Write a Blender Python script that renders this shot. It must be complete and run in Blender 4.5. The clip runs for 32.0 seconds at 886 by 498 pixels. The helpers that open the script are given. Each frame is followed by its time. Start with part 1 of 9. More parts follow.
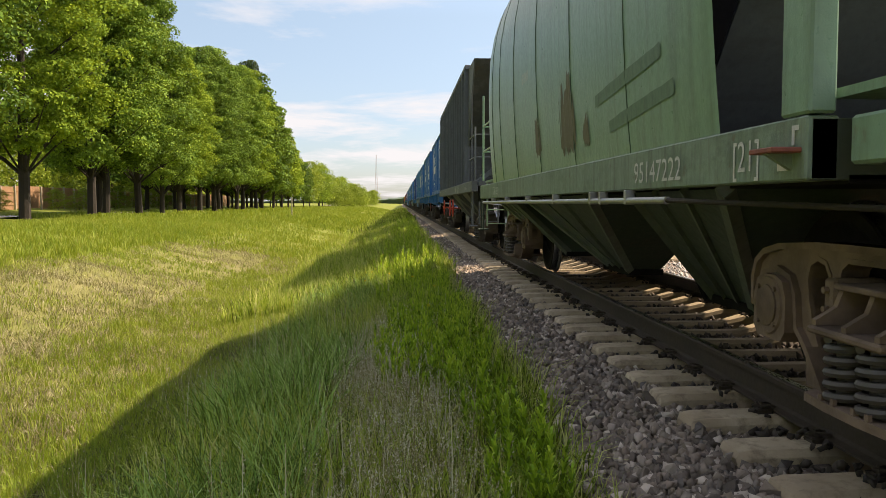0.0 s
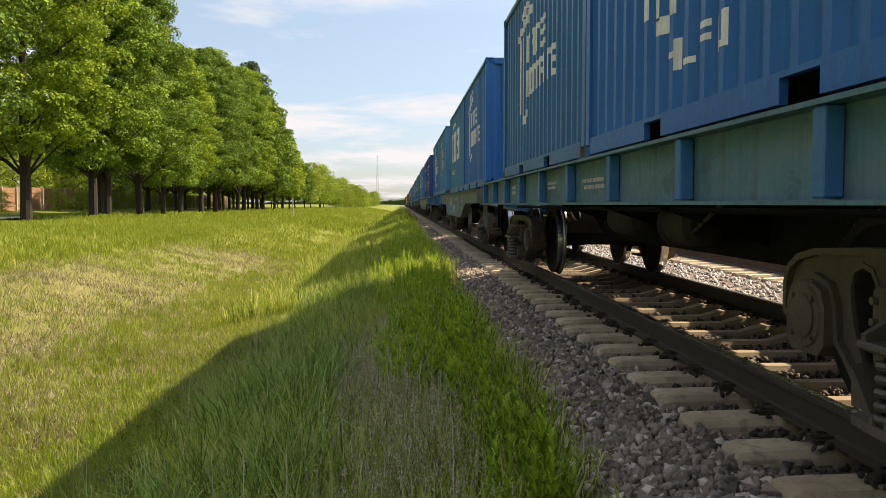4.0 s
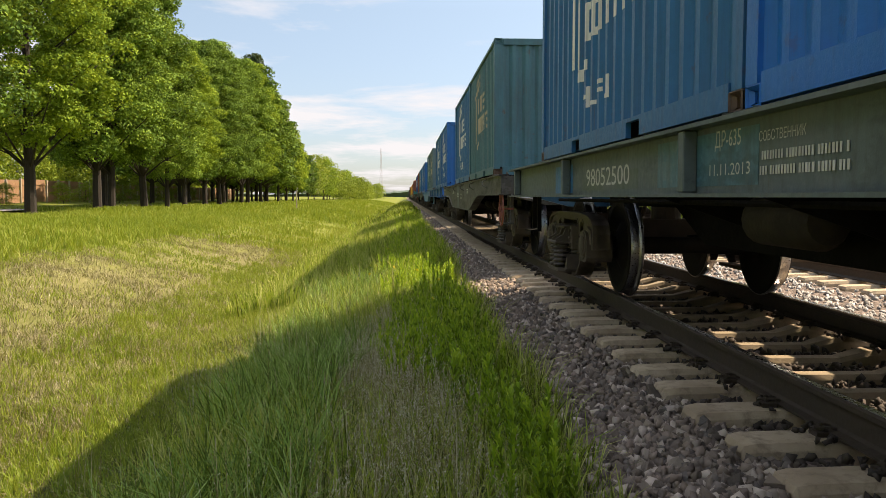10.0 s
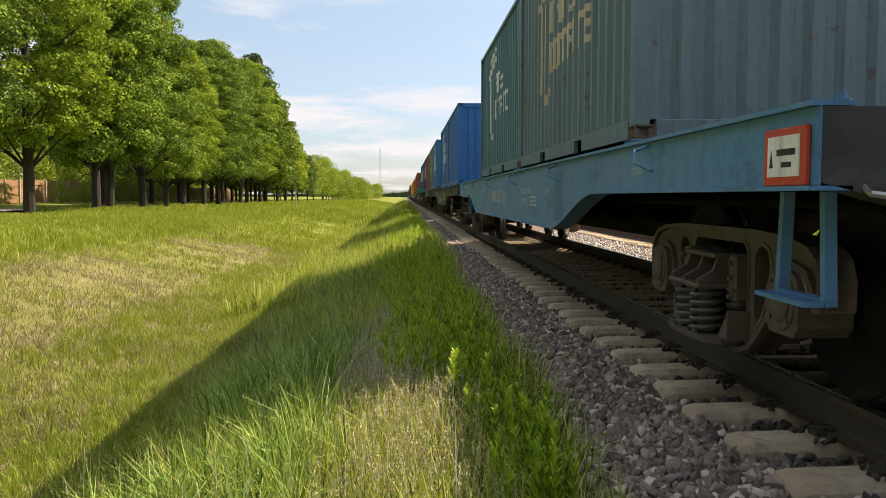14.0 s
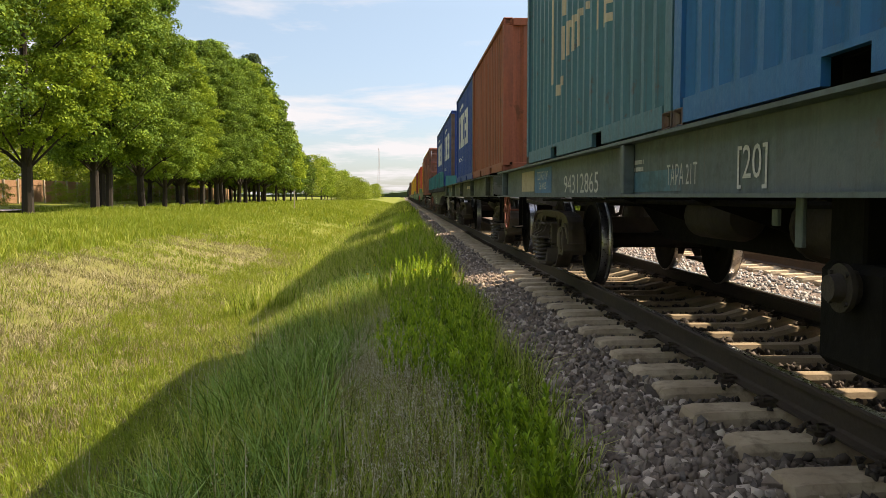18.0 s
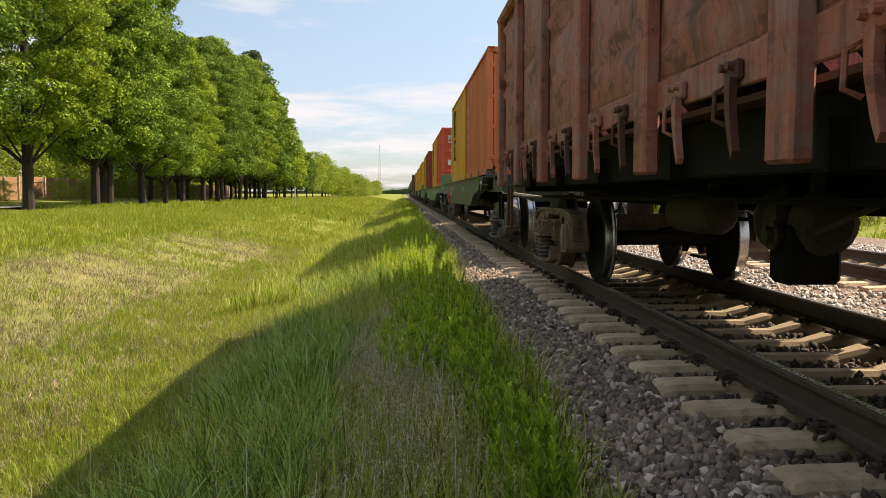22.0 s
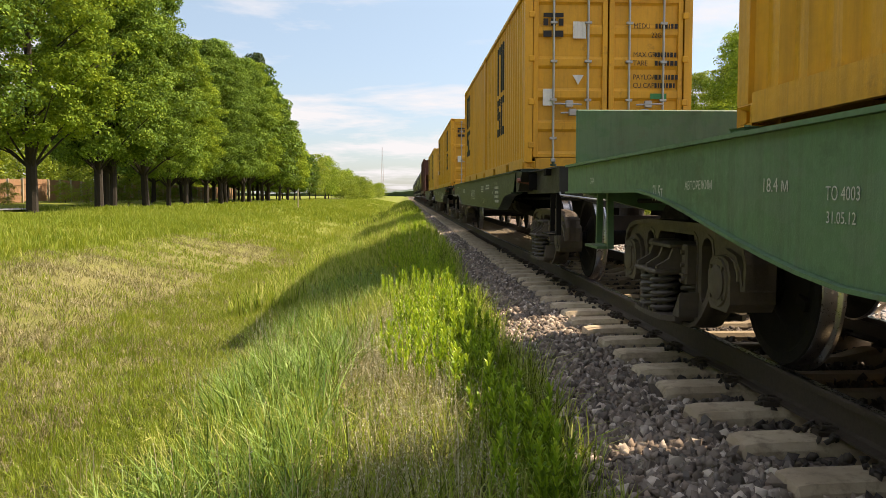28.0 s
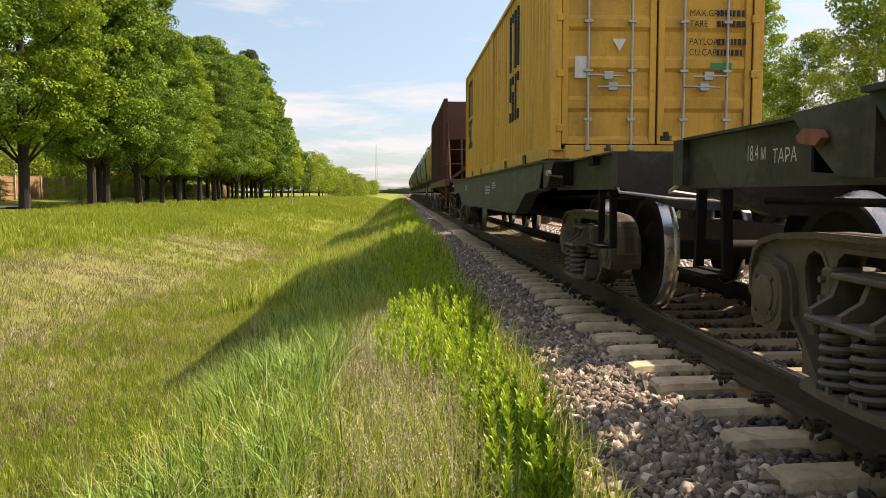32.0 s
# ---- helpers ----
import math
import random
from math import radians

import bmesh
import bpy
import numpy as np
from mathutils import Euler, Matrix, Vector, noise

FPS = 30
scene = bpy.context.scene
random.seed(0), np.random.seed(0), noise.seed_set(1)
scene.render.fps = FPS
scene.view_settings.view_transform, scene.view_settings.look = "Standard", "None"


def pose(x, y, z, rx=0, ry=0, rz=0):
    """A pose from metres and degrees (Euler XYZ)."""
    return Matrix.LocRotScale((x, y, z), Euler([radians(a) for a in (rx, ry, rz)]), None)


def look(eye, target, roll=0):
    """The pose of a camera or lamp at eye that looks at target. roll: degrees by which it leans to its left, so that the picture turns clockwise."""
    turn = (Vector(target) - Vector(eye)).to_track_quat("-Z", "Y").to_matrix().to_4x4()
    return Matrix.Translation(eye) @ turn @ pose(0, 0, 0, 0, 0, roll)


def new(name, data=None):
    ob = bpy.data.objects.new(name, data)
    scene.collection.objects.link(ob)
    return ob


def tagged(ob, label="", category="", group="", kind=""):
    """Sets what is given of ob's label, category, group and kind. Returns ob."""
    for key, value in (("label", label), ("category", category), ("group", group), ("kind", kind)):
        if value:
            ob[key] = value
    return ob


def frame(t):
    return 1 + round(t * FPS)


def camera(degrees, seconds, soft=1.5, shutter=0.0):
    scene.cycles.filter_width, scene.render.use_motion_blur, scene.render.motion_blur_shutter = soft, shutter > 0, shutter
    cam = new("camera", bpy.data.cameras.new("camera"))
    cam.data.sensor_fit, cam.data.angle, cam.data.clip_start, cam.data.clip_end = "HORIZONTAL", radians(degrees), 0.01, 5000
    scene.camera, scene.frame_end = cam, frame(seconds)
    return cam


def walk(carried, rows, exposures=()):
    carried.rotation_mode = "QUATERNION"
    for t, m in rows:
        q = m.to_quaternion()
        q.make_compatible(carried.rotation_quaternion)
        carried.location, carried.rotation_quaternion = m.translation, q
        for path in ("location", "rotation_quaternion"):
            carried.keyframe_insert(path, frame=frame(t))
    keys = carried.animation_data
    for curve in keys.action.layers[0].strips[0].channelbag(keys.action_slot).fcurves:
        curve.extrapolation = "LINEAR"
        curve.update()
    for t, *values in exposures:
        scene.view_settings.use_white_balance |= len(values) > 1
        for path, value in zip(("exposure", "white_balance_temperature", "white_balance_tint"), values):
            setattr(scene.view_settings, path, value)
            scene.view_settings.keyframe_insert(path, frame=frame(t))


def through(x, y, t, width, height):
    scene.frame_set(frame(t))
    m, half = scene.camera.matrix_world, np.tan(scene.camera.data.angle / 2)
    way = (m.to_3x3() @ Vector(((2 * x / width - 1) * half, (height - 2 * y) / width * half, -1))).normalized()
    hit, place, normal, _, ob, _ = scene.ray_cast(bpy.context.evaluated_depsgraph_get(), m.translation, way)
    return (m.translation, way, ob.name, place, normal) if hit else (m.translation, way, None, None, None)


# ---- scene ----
# ---------------------------------------------------------------- camera
cam = camera(57.13, 32.0, 0.8)
EYE_Z = 0.97
# seconds, degrees down, degrees to the right of the track's line
AIM = [
        (0.0, 3.219, 2.972), (0.5, 3.17, 3.021), (1.0, 3.21, 2.972), (1.5, 3.21, 3.021), (2.0, 3.249, 3.021),
        (2.5, 3.21, 3.001), (3.0, 3.17, 2.882), (3.5, 3.12, 2.912), (5.5, 3.289, 2.823), (6.0, 3.309, 2.882),
        (6.5, 3.358, 2.852), (7.0, 3.448, 2.862), (7.5, 3.487, 2.862), (8.0, 3.547, 2.882), (8.5, 3.566, 2.833),
        (9.0, 3.646, 2.773), (9.5, 3.705, 2.723), (10.0, 3.685, 2.644), (10.5, 3.774, 2.594), (11.0, 3.725, 2.704),
        (11.5, 3.685, 2.694), (12.0, 3.685, 2.644), (12.5, 3.616, 2.644), (13.0, 3.616, 2.704), (13.5, 3.616, 2.763),
        (14.0, 3.685, 2.704), (14.5, 3.675, 2.733), (16.5, 3.596, 2.763), (17.0, 3.636, 2.783), (17.5, 3.695, 2.823),
        (18.0, 3.675, 2.793), (18.5, 3.695, 2.743), (19.0, 3.695, 2.833), (19.5, 3.725, 2.813), (20.0, 3.765, 2.743),
        (20.5, 3.854, 2.793), (21.0, 3.854, 2.763), (21.5, 3.903, 2.763), (22.0, 3.893, 2.743), (22.5, 3.873, 2.624),
        (23.0, 3.913, 2.495), (23.5, 3.923, 2.624), (24.0, 3.873, 2.624), (24.5, 3.903, 2.624), (25.0, 3.873, 2.555),
        (25.5, 3.923, 2.585), (27.5, 3.755, 2.535), (28.0, 3.735, 2.545), (28.5, 3.705, 2.644), (29.0, 3.765, 2.704),
        (29.5, 3.765, 2.654), (30.0, 3.765, 2.723), (30.5, 3.864, 2.763), (31.0, 3.893, 2.843), (31.5, 3.873, 2.823),
        (32.0, 3.923, 2.962)]
walk(cam, [(t, pose(0, 0, EYE_Z, 90 - down, 0, -right)) for t, down, right in AIM],
     exposures=[(0, 1.31, 8000, 16.0), (32, 1.31, 8000, 16.0)])

# ---------------------------------------------------------------- sky and sun
SUN_AZ, SUN_EL = 70.0, 48.5          # clockwise from the track's far end; above the horizon
world = bpy.data.worlds.new("sky")
scene.world = world
world.use_nodes = True
wn, wl = world.node_tree.nodes, world.node_tree.links
wn.clear()


def wnode(kind, **values):
    n = wn.new(kind)
    for k, v in values.items():
        n.inputs[k].default_value = v
    return n


sky = wn.new("ShaderNodeTexSky")
sky.sky_type, sky.sun_disc = "NISHITA", False
sky.sun_elevation, sky.sun_rotation = radians(SUN_EL), radians(SUN_AZ)
sky.air_density, sky.dust_density, sky.ozone_density = 1.0, 0.5, 1.6
coord = wn.new("ShaderNodeTexCoord")
apart = wn.new("ShaderNodeSeparateXYZ")
wl.new(coord.outputs["Generated"], apart.inputs[0])
high = wn.new("ShaderNodeMath"); high.operation = "MAXIMUM"; high.inputs[1].default_value = 0.0
wl.new(apart.outputs["Z"], high.inputs[0])
lift = wn.new("ShaderNodeMath"); lift.operation = "ADD"; lift.inputs[1].default_value = 0.07
wl.new(high.outputs[0], lift.inputs[0])
flat = wn.new("ShaderNodeVectorMath"); flat.operation = "DIVIDE"
wl.new(coord.outputs["Generated"], flat.inputs[0])
both = wn.new("ShaderNodeCombineXYZ")
for i in range(3):
    wl.new(lift.outputs[0], both.inputs[i])
wl.new(both.outputs[0], flat.inputs[1])
cloud = wnode("ShaderNodeTexNoise", Scale=0.62, Detail=9.0, Roughness=0.60, Distortion=0.25)
wl.new(flat.outputs[0], cloud.inputs["Vector"])
# more cloud in a bank some degrees above the horizon
bank_ramp = wn.new("ShaderNodeValToRGB")
for p in (0.25, 0.5, 0.6, 0.8):
    bank_ramp.color_ramp.elements.new(p)
for e, (p, v) in zip(bank_ramp.color_ramp.elements, ((0.0, 0.0), (0.045, 0.02), (0.085, 0.07), (0.115, 0.095), (0.15, 0.0), (0.45, 0.12))):
    e.position, e.color = p, (v, v, v, 1)
wl.new(high.outputs[0], bank_ramp.inputs[0])
dense = wn.new("ShaderNodeMath"); dense.operation = "ADD"
wl.new(cloud.outputs["Fac"], dense.inputs[0])
wl.new(bank_ramp.outputs[0], dense.inputs[1])
cut = wn.new("ShaderNodeValToRGB")
cut.color_ramp.elements[0].position, cut.color_ramp.elements[1].position = 0.50, 0.63
cut.color_ramp.elements[1].color = (0.92, 0.92, 0.92, 1)
wl.new(dense.outputs[0], cut.inputs[0])
# clear dry air: a bluer, less glaring horizon
clear = wn.new("ShaderNodeValToRGB")
clear.color_ramp.elements.new(0.2)
for e, (p, c) in zip(clear.color_ramp.elements, ((0.0, (0.27, 0.325, 0.46)), (0.22, (0.52, 0.53, 0.535)), (0.7, (1.72, 1.60, 1.50)))):
    e.position, e.color = p, (*c, 1)
wl.new(high.outputs[0], clear.inputs[0])
air = wn.new("ShaderNodeMix"); air.data_type, air.blend_type = "RGBA", "MULTIPLY"
air.inputs["Factor"].default_value = 1.0
wl.new(sky.outputs[0], air.inputs["A"])
wl.new(clear.outputs[0], air.inputs["B"])
mixer = wn.new("ShaderNodeMix"); mixer.data_type = "RGBA"
wl.new(cut.outputs[0], mixer.inputs["Factor"])
wl.new(air.outputs["Result"], mixer.inputs["A"])
mixer.inputs["B"].default_value = (2.42, 2.66, 3.10, 1)
back = wnode("ShaderNodeBackground", Strength=0.145)
wl.new(mixer.outputs["Result"], back.inputs["Color"])
wout = wn.new("ShaderNodeOutputWorld")
wl.new(back.outputs[0], wout.inputs[0])

sun = new("sun", bpy.data.lights.new("sun", "SUN"))
sun.data.energy, sun.data.angle, sun.data.color = 4.1, radians(0.6), (1.0, 0.905, 0.76)
sun_way = Vector((math.sin(radians(SUN_AZ)) * math.cos(radians(SUN_EL)),
                  math.cos(radians(SUN_AZ)) * math.cos(radians(SUN_EL)), math.sin(radians(SUN_EL))))
sun.matrix_world = look(sun_way * 60, (0, 0, 0))


# ---------------------------------------------------------------- materials
class Nodes:
    """A short way to wire a node material."""

    def __init__(self, name):
        self.mat = bpy.data.materials.new(name)
        self.mat.use_nodes = True
        self.tree = self.mat.node_tree
        self.tree.nodes.clear()
        self.out = self.tree.nodes.new("ShaderNodeOutputMaterial")

    def add(self, kind, links=None, **values):
        n = self.tree.nodes.new(kind)
        for k, v in values.items():
            n.inputs[k.replace("_", " ")].default_value = v
        for k, s in (links or {}).items():
            self.tree.links.new(s, n.inputs[k])
        return n

    def math(self, op, a, b):
        n = self.tree.nodes.new("ShaderNodeMath")
        n.operation = op
        for i, s in enumerate((a, b)):
            if isinstance(s, (int, float)):
                n.inputs[i].default_value = s
            else:
                self.tree.links.new(s, n.inputs[i])
        return n.outputs[0]

    def ramp(self, src, stops):
        n = self.tree.nodes.new("ShaderNodeValToRGB")
        els = n.color_ramp.elements
        while len(els) < len(stops):
            els.new(0.5)
        for e, (p, c) in zip(els, stops):
            e.position = p
            e.color = (c, c, c, 1) if isinstance(c, (int, float)) else (*c, 1)
        self.tree.links.new(src, n.inputs[0])
        return n.outputs[0]

    def mix(self, fac, a, b, blend="MIX"):
        n = self.tree.nodes.new("ShaderNodeMix")
        n.data_type, n.blend_type = "RGBA", blend
        for key, s in (("Factor", fac), ("A", a), ("B", b)):
            if isinstance(s, tuple):
                n.inputs[key].default_value = (*s, 1)
            elif isinstance(s, (int, float)):
                n.inputs[key].default_value = s
            else:
                self.tree.links.new(s, n.inputs[key])
        return n.outputs["Result"]

    def noise(self, vec, scale, detail=4.0, rough=0.55):
        return self.add("ShaderNodeTexNoise", {"Vector": vec}, Scale=scale, Detail=detail, Roughness=rough).outputs["Fac"]

    def place(self, stretch=(1, 1, 1), spread=7.0):
        """Object space, shifted for each object by its own random number."""
        c = self.add("ShaderNodeTexCoord").outputs["Object"]
        r = self.add("ShaderNodeObjectInfo").outputs["Random"]
        shift = self.add("ShaderNodeCombineXYZ", {"X": self.math("MULTIPLY", r, spread), "Y": self.math("MULTIPLY", r, spread * 3.1)})
        v = self.tree.nodes.new("ShaderNodeVectorMath")
        v.operation = "ADD"
        self.tree.links.new(c, v.inputs[0])
        self.tree.links.new(shift.outputs[0], v.inputs[1])
        m = self.tree.nodes.new("ShaderNodeVectorMath")
        m.operation = "MULTIPLY"
        self.tree.links.new(v.outputs[0], m.inputs[0])
        m.inputs[1].default_value = stretch
        return m.outputs[0]

    def surface(self, colour, rough=0.6, metal=0.0, bump=None, depth=0.01, spec=0.5):
        b = self.add("ShaderNodeBsdfPrincipled", Metallic=metal)
        b.inputs["Specular IOR Level"].default_value = spec
        for key, s in (("Base Color", colour), ("Roughness", rough)):
            if isinstance(s, tuple):
                b.inputs[key].default_value = (*s, 1)
            elif isinstance(s, (int, float)):
                b.inputs[key].default_value = s
            else:
                self.tree.links.new(s, b.inputs[key])
        if bump is not None:
            n = self.add("ShaderNodeBump", {"Height": bump}, Strength=1.0, Distance=depth)
            self.tree.links.new(n.outputs[0], b.inputs["Normal"])
        self.tree.links.new(b.outputs[0], self.out.inputs[0])
        return self.mat


PAINTS = {}


def paint(name, colour, dirt=0.35, rust=0.25, rough=0.5, fade=0.25, peel=0.0):
    """Weathered paint: chalky patches, hanging rust streaks, road dust."""
    if name in PAINTS:
        return PAINTS[name]
    n = Nodes(name)
    p = n.place()
    streak = n.noise(n.place((1.6, 9.0, 0.55)), 1.3, 5, 0.6)
    patch = n.noise(p, 0.9, 6, 0.62)
    fine = n.noise(p, 21.0, 5, 0.6)
    grain = n.noise(p, 130.0, 3)
    pale = tuple(min(1, c * 1.18 + 0.012) for c in colour)
    base = n.mix(n.math("MULTIPLY", n.ramp(patch, [(0.38, 0.0), (0.66, 1.0)]), fade), colour, pale)
    base = n.mix(n.math("MULTIPLY", n.ramp(fine, [(0.35, 0.0), (0.75, 1.0)]), 0.5 * dirt), base, tuple(c * 0.35 + 0.015 for c in colour))
    if peel > 0:
        # worn-through and overpainted blotches with ragged edges
        worn = n.noise(n.place((1.0, 0.8, 1.7)), 1.9, 9, 0.66)
        base = n.mix(n.math("MULTIPLY", n.ramp(worn, [(0.53, 0.0), (0.57, 1.0)]), peel), base, tuple(c * 0.6 + 0.085 for c in colour))
        base = n.mix(n.math("MULTIPLY", n.ramp(worn, [(0.40, 1.0), (0.44, 0.0)]), peel), base, tuple(c * 0.35 for c in colour))
    grime = n.ramp(streak, [(0.47, 0.0), (0.72, 1.0)])
    base = n.mix(n.math("MULTIPLY", grime, dirt), base, (0.055, 0.048, 0.040))
    run_off = n.noise(n.place((11.0, 11.0, 0.7)), 2.6, 6, 0.68)
    base = n.mix(n.math("MULTIPLY", n.ramp(run_off, [(0.52, 0.0), (0.70, 1.0)]), 0.55 * dirt + 0.08), base, tuple(c * 0.42 + 0.008 for c in colour))
    base = n.mix(n.math("MULTIPLY", n.ramp(run_off, [(0.28, 1.0), (0.44, 0.0)]), 0.30 * fade + 0.06), base, pale)
    runs = n.noise(n.place((13.0, 13.0, 0.6), 11.0), 1.7, 6, 0.66)
    base = n.mix(n.math("MULTIPLY", n.ramp(runs, [(0.60, 0.0), (0.70, 1.0)]), 0.75 * rust), base, (0.12, 0.060, 0.034))
    spots = n.math("MULTIPLY", n.ramp(n.noise(p, 4.3, 9, 0.72), [(0.60, 0.0), (0.66, 1.0)]), rust)
    base = n.mix(spots, base, (0.115, 0.045, 0.02))
    rgh = n.math("ADD", n.math("MULTIPLY", fine, 0.3), rough - 0.12)
    n.surface(base, rgh, 0.0, n.math("ADD", n.math("MULTIPLY", fine, 0.6), n.math("MULTIPLY", grain, 0.25)), 0.0035, 0.32)
    PAINTS[name] = n.mat
    return n.mat


def metal_mat(name, colour, rough, metal, bump=0.003, scale=26.0, dirt=(0.03, 0.024, 0.018), amount=0.6, spec=0.4):
    n = Nodes(name)
    p = n.place()
    a, b = n.noise(p, scale, 6, 0.65), n.noise(p, 3.2, 5, 0.6)
    col = n.mix(n.math("MULTIPLY", n.ramp(b, [(0.38, 0.0), (0.68, 1.0)]), amount), colour, dirt)
    col = n.mix(n.math("MULTIPLY", a, 0.35), col, tuple(c * 0.5 for c in colour))
    return n.surface(col, n.math("ADD", n.math("MULTIPLY", a, 0.3), rough - 0.15), metal, a, bump, spec)


CAST = metal_mat("cast_steel", (0.090, 0.074, 0.062), 0.64, 0.05, 0.006, 30, (0.178, 0.140, 0.110), 0.55, 0.25)
WORN = metal_mat("worn_liner_steel", (0.26, 0.22, 0.15), 0.6, 0.1, 0.003, 30, (0.12, 0.10, 0.08), 0.6)
GREY_CAST = metal_mat("dusty_grey_cast_steel", (0.185, 0.183, 0.175), 0.6, 0.05, 0.005, 30, (0.07, 0.062, 0.055), 0.6, 0.25)
BROWN_CAST = metal_mat("dusty_brown_cast_steel", (0.225, 0.160, 0.118), 0.75, 0.0, 0.005, 26, (0.06, 0.043, 0.033), 0.75, 0.2)
SPRING = metal_mat("spring_steel", (0.085, 0.079, 0.073), 0.5, 0.2, 0.002, 30, (0.08, 0.05, 0.035), 0.5)
WHEEL_SIDE = metal_mat("wheel_steel", (0.013, 0.012, 0.011), 0.75, 0.0, 0.003, 22, (0.03, 0.024, 0.018), 0.6, 0.12)
TREAD = metal_mat("tread_steel", (0.50, 0.50, 0.51), 0.30, 1.0, 0.0006, 60, (0.12, 0.11, 0.10), 0.4)
GEAR = metal_mat("dusty_gear_steel", (0.034, 0.030, 0.026), 0.75, 0.05, 0.005, 24, (0.070, 0.056, 0.044), 0.6, 0.2)
# near-black, so the shade below the floors sits in the colour
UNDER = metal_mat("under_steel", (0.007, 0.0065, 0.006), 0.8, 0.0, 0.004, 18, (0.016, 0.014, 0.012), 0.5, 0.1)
RAIL_STEEL = metal_mat("rail_steel", (0.060, 0.045, 0.033), 0.75, 0.1, 0.002, 35, (0.085, 0.058, 0.038), 0.6)
RAIL_TOP = metal_mat("rail_running_steel", (0.46, 0.46, 0.46), 0.28, 1.0, 0.0005, 50, (0.16, 0.14, 0.12), 0.5)
GALV = metal_mat("galvanised_steel", (0.42, 0.43, 0.43), 0.42, 0.7, 0.001, 40, (0.2, 0.17, 0.14), 0.35)
RED_PAINT = paint("red_wheel_paint", (0.50, 0.055, 0.030), 0.15, 0.15, 0.45)
ROSE_PAINT = paint("faded_red_paint", (0.24, 0.075, 0.055), 0.35, 0.3, 0.6)
LETTER = paint("letter_white_paint", (0.52, 0.53, 0.50), 0.35, 0.15, 0.6, 0.1)
CREAM = paint("letter_cream_paint", (0.60, 0.52, 0.36), 0.4, 0.15, 0.6, 0.1)
BLACKLET = paint("letter_black_paint", (0.015, 0.015, 0.016), 0.2, 0.0, 0.55, 0.15)
WHITE = paint("logo_white_paint", (0.72, 0.72, 0.70), 0.4, 0.25, 0.55, 0.1)
BEIGE = paint("logo_beige_paint", (0.52, 0.44, 0.32), 0.5, 0.3, 0.6, 0.1)
# near-black for pockets and hollows: their shade is put into the colour
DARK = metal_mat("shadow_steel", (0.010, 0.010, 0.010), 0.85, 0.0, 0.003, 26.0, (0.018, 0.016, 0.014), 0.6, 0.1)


def stone_mat(name, cols, scale=9.0, dust=1.0):
    n = Nodes(name)
    p = n.place()
    r = n.add("ShaderNodeNewGeometry").outputs["Random Per Island"]
    o = n.add("ShaderNodeObjectInfo").outputs["Random"]
    pick = n.math("FRACT", n.math("ADD", r, o), 0)
    a = n.noise(p, scale * 3, 7, 0.7)
    col = n.ramp(pick, [(i / (len(cols) - 1), c) for i, c in enumerate(cols)])
    col = n.mix(n.math("MULTIPLY", n.ramp(a, [(0.40, 0.0), (0.78, 1.0)]), 0.26), col, tuple(c * dust for c in (0.285, 0.235, 0.19)))
    return n.surface(col, 0.88, 0.0, a, 0.006)


STONE = stone_mat("ballast_stone", [(0.060, 0.045, 0.034), (0.31, 0.237, 0.178), (0.10, 0.076, 0.058), (0.58, 0.49, 0.40), (0.175, 0.134, 0.102), (0.070, 0.056, 0.047), (0.27, 0.208, 0.158), (0.125, 0.110, 0.098), (0.20, 0.148, 0.108)])
STONE_PALE = stone_mat("pale_grey_stone", [(0.16, 0.155, 0.145), (0.40, 0.39, 0.37), (0.24, 0.23, 0.215), (0.55, 0.54, 0.51), (0.30, 0.29, 0.275)], 9.0, 1.1)
# brake dust, and on top of it the train's shade, as stone colour
STONE_DARK = stone_mat("grimy_shaded_stone", [(0.025, 0.019, 0.015), (0.065, 0.050, 0.040), (0.035, 0.027, 0.021), (0.10, 0.078, 0.062)], 9.0, 0.18)


def concrete_mat():
    n = Nodes("weathered_concrete")
    p = n.place()
    a, b = n.noise(p, 3.0, 6, 0.6), n.noise(p, 55.0, 5, 0.65)
    col = n.mix(n.ramp(a, [(0.35, 0.0), (0.7, 1.0)]), (0.36, 0.275, 0.180), (0.54, 0.440, 0.305))
    col = n.mix(n.math("MULTIPLY", n.ramp(n.noise(p, 11.0, 7, 0.7), [(0.50, 0.0), (0.66, 1.0)]), 0.75), col, (0.21, 0.160, 0.105))
    # oil and brake dust between the rails
    x = n.add("ShaderNodeSeparateXYZ", {"Vector": n.add("ShaderNodeTexCoord").outputs["Object"]}).outputs["X"]
    oil = n.ramp(n.math("ADD", n.math("ABSOLUTE", x, 0), n.math("MULTIPLY", a, 0.3)), [(0.78, 0.78), (1.02, 0.0)])
    col = n.mix(oil, col, (0.200, 0.158, 0.098))
    return n.surface(col, 0.9, 0.0, b, 0.004)


CONCRETE = concrete_mat()


def ballast_mat(name="ballast_bed_stone", k=1.0):
    n = Nodes(name)
    p = n.add("ShaderNodeTexCoord").outputs["Object"]
    v = n.add("ShaderNodeTexVoronoi", {"Vector": p}, Scale=19.0)
    a = n.noise(p, 1.4, 4)
    col = n.ramp(n.add("ShaderNodeSeparateColor", {"Color": v.outputs["Color"]}).outputs[0],
                 [(0.0, (0.05, 0.037, 0.03)), (0.4, (0.20, 0.155, 0.128)), (0.7, (0.10, 0.075, 0.06)), (1.0, (0.33, 0.27, 0.23))])
    col = n.mix(n.math("MULTIPLY", a, 0.4), col, (0.16, 0.13, 0.11))
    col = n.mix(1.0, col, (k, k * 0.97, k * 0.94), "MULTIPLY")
    return n.surface(col, 0.92, 0.0, v.outputs["Distance"], -0.05)


BALLAST = ballast_mat()
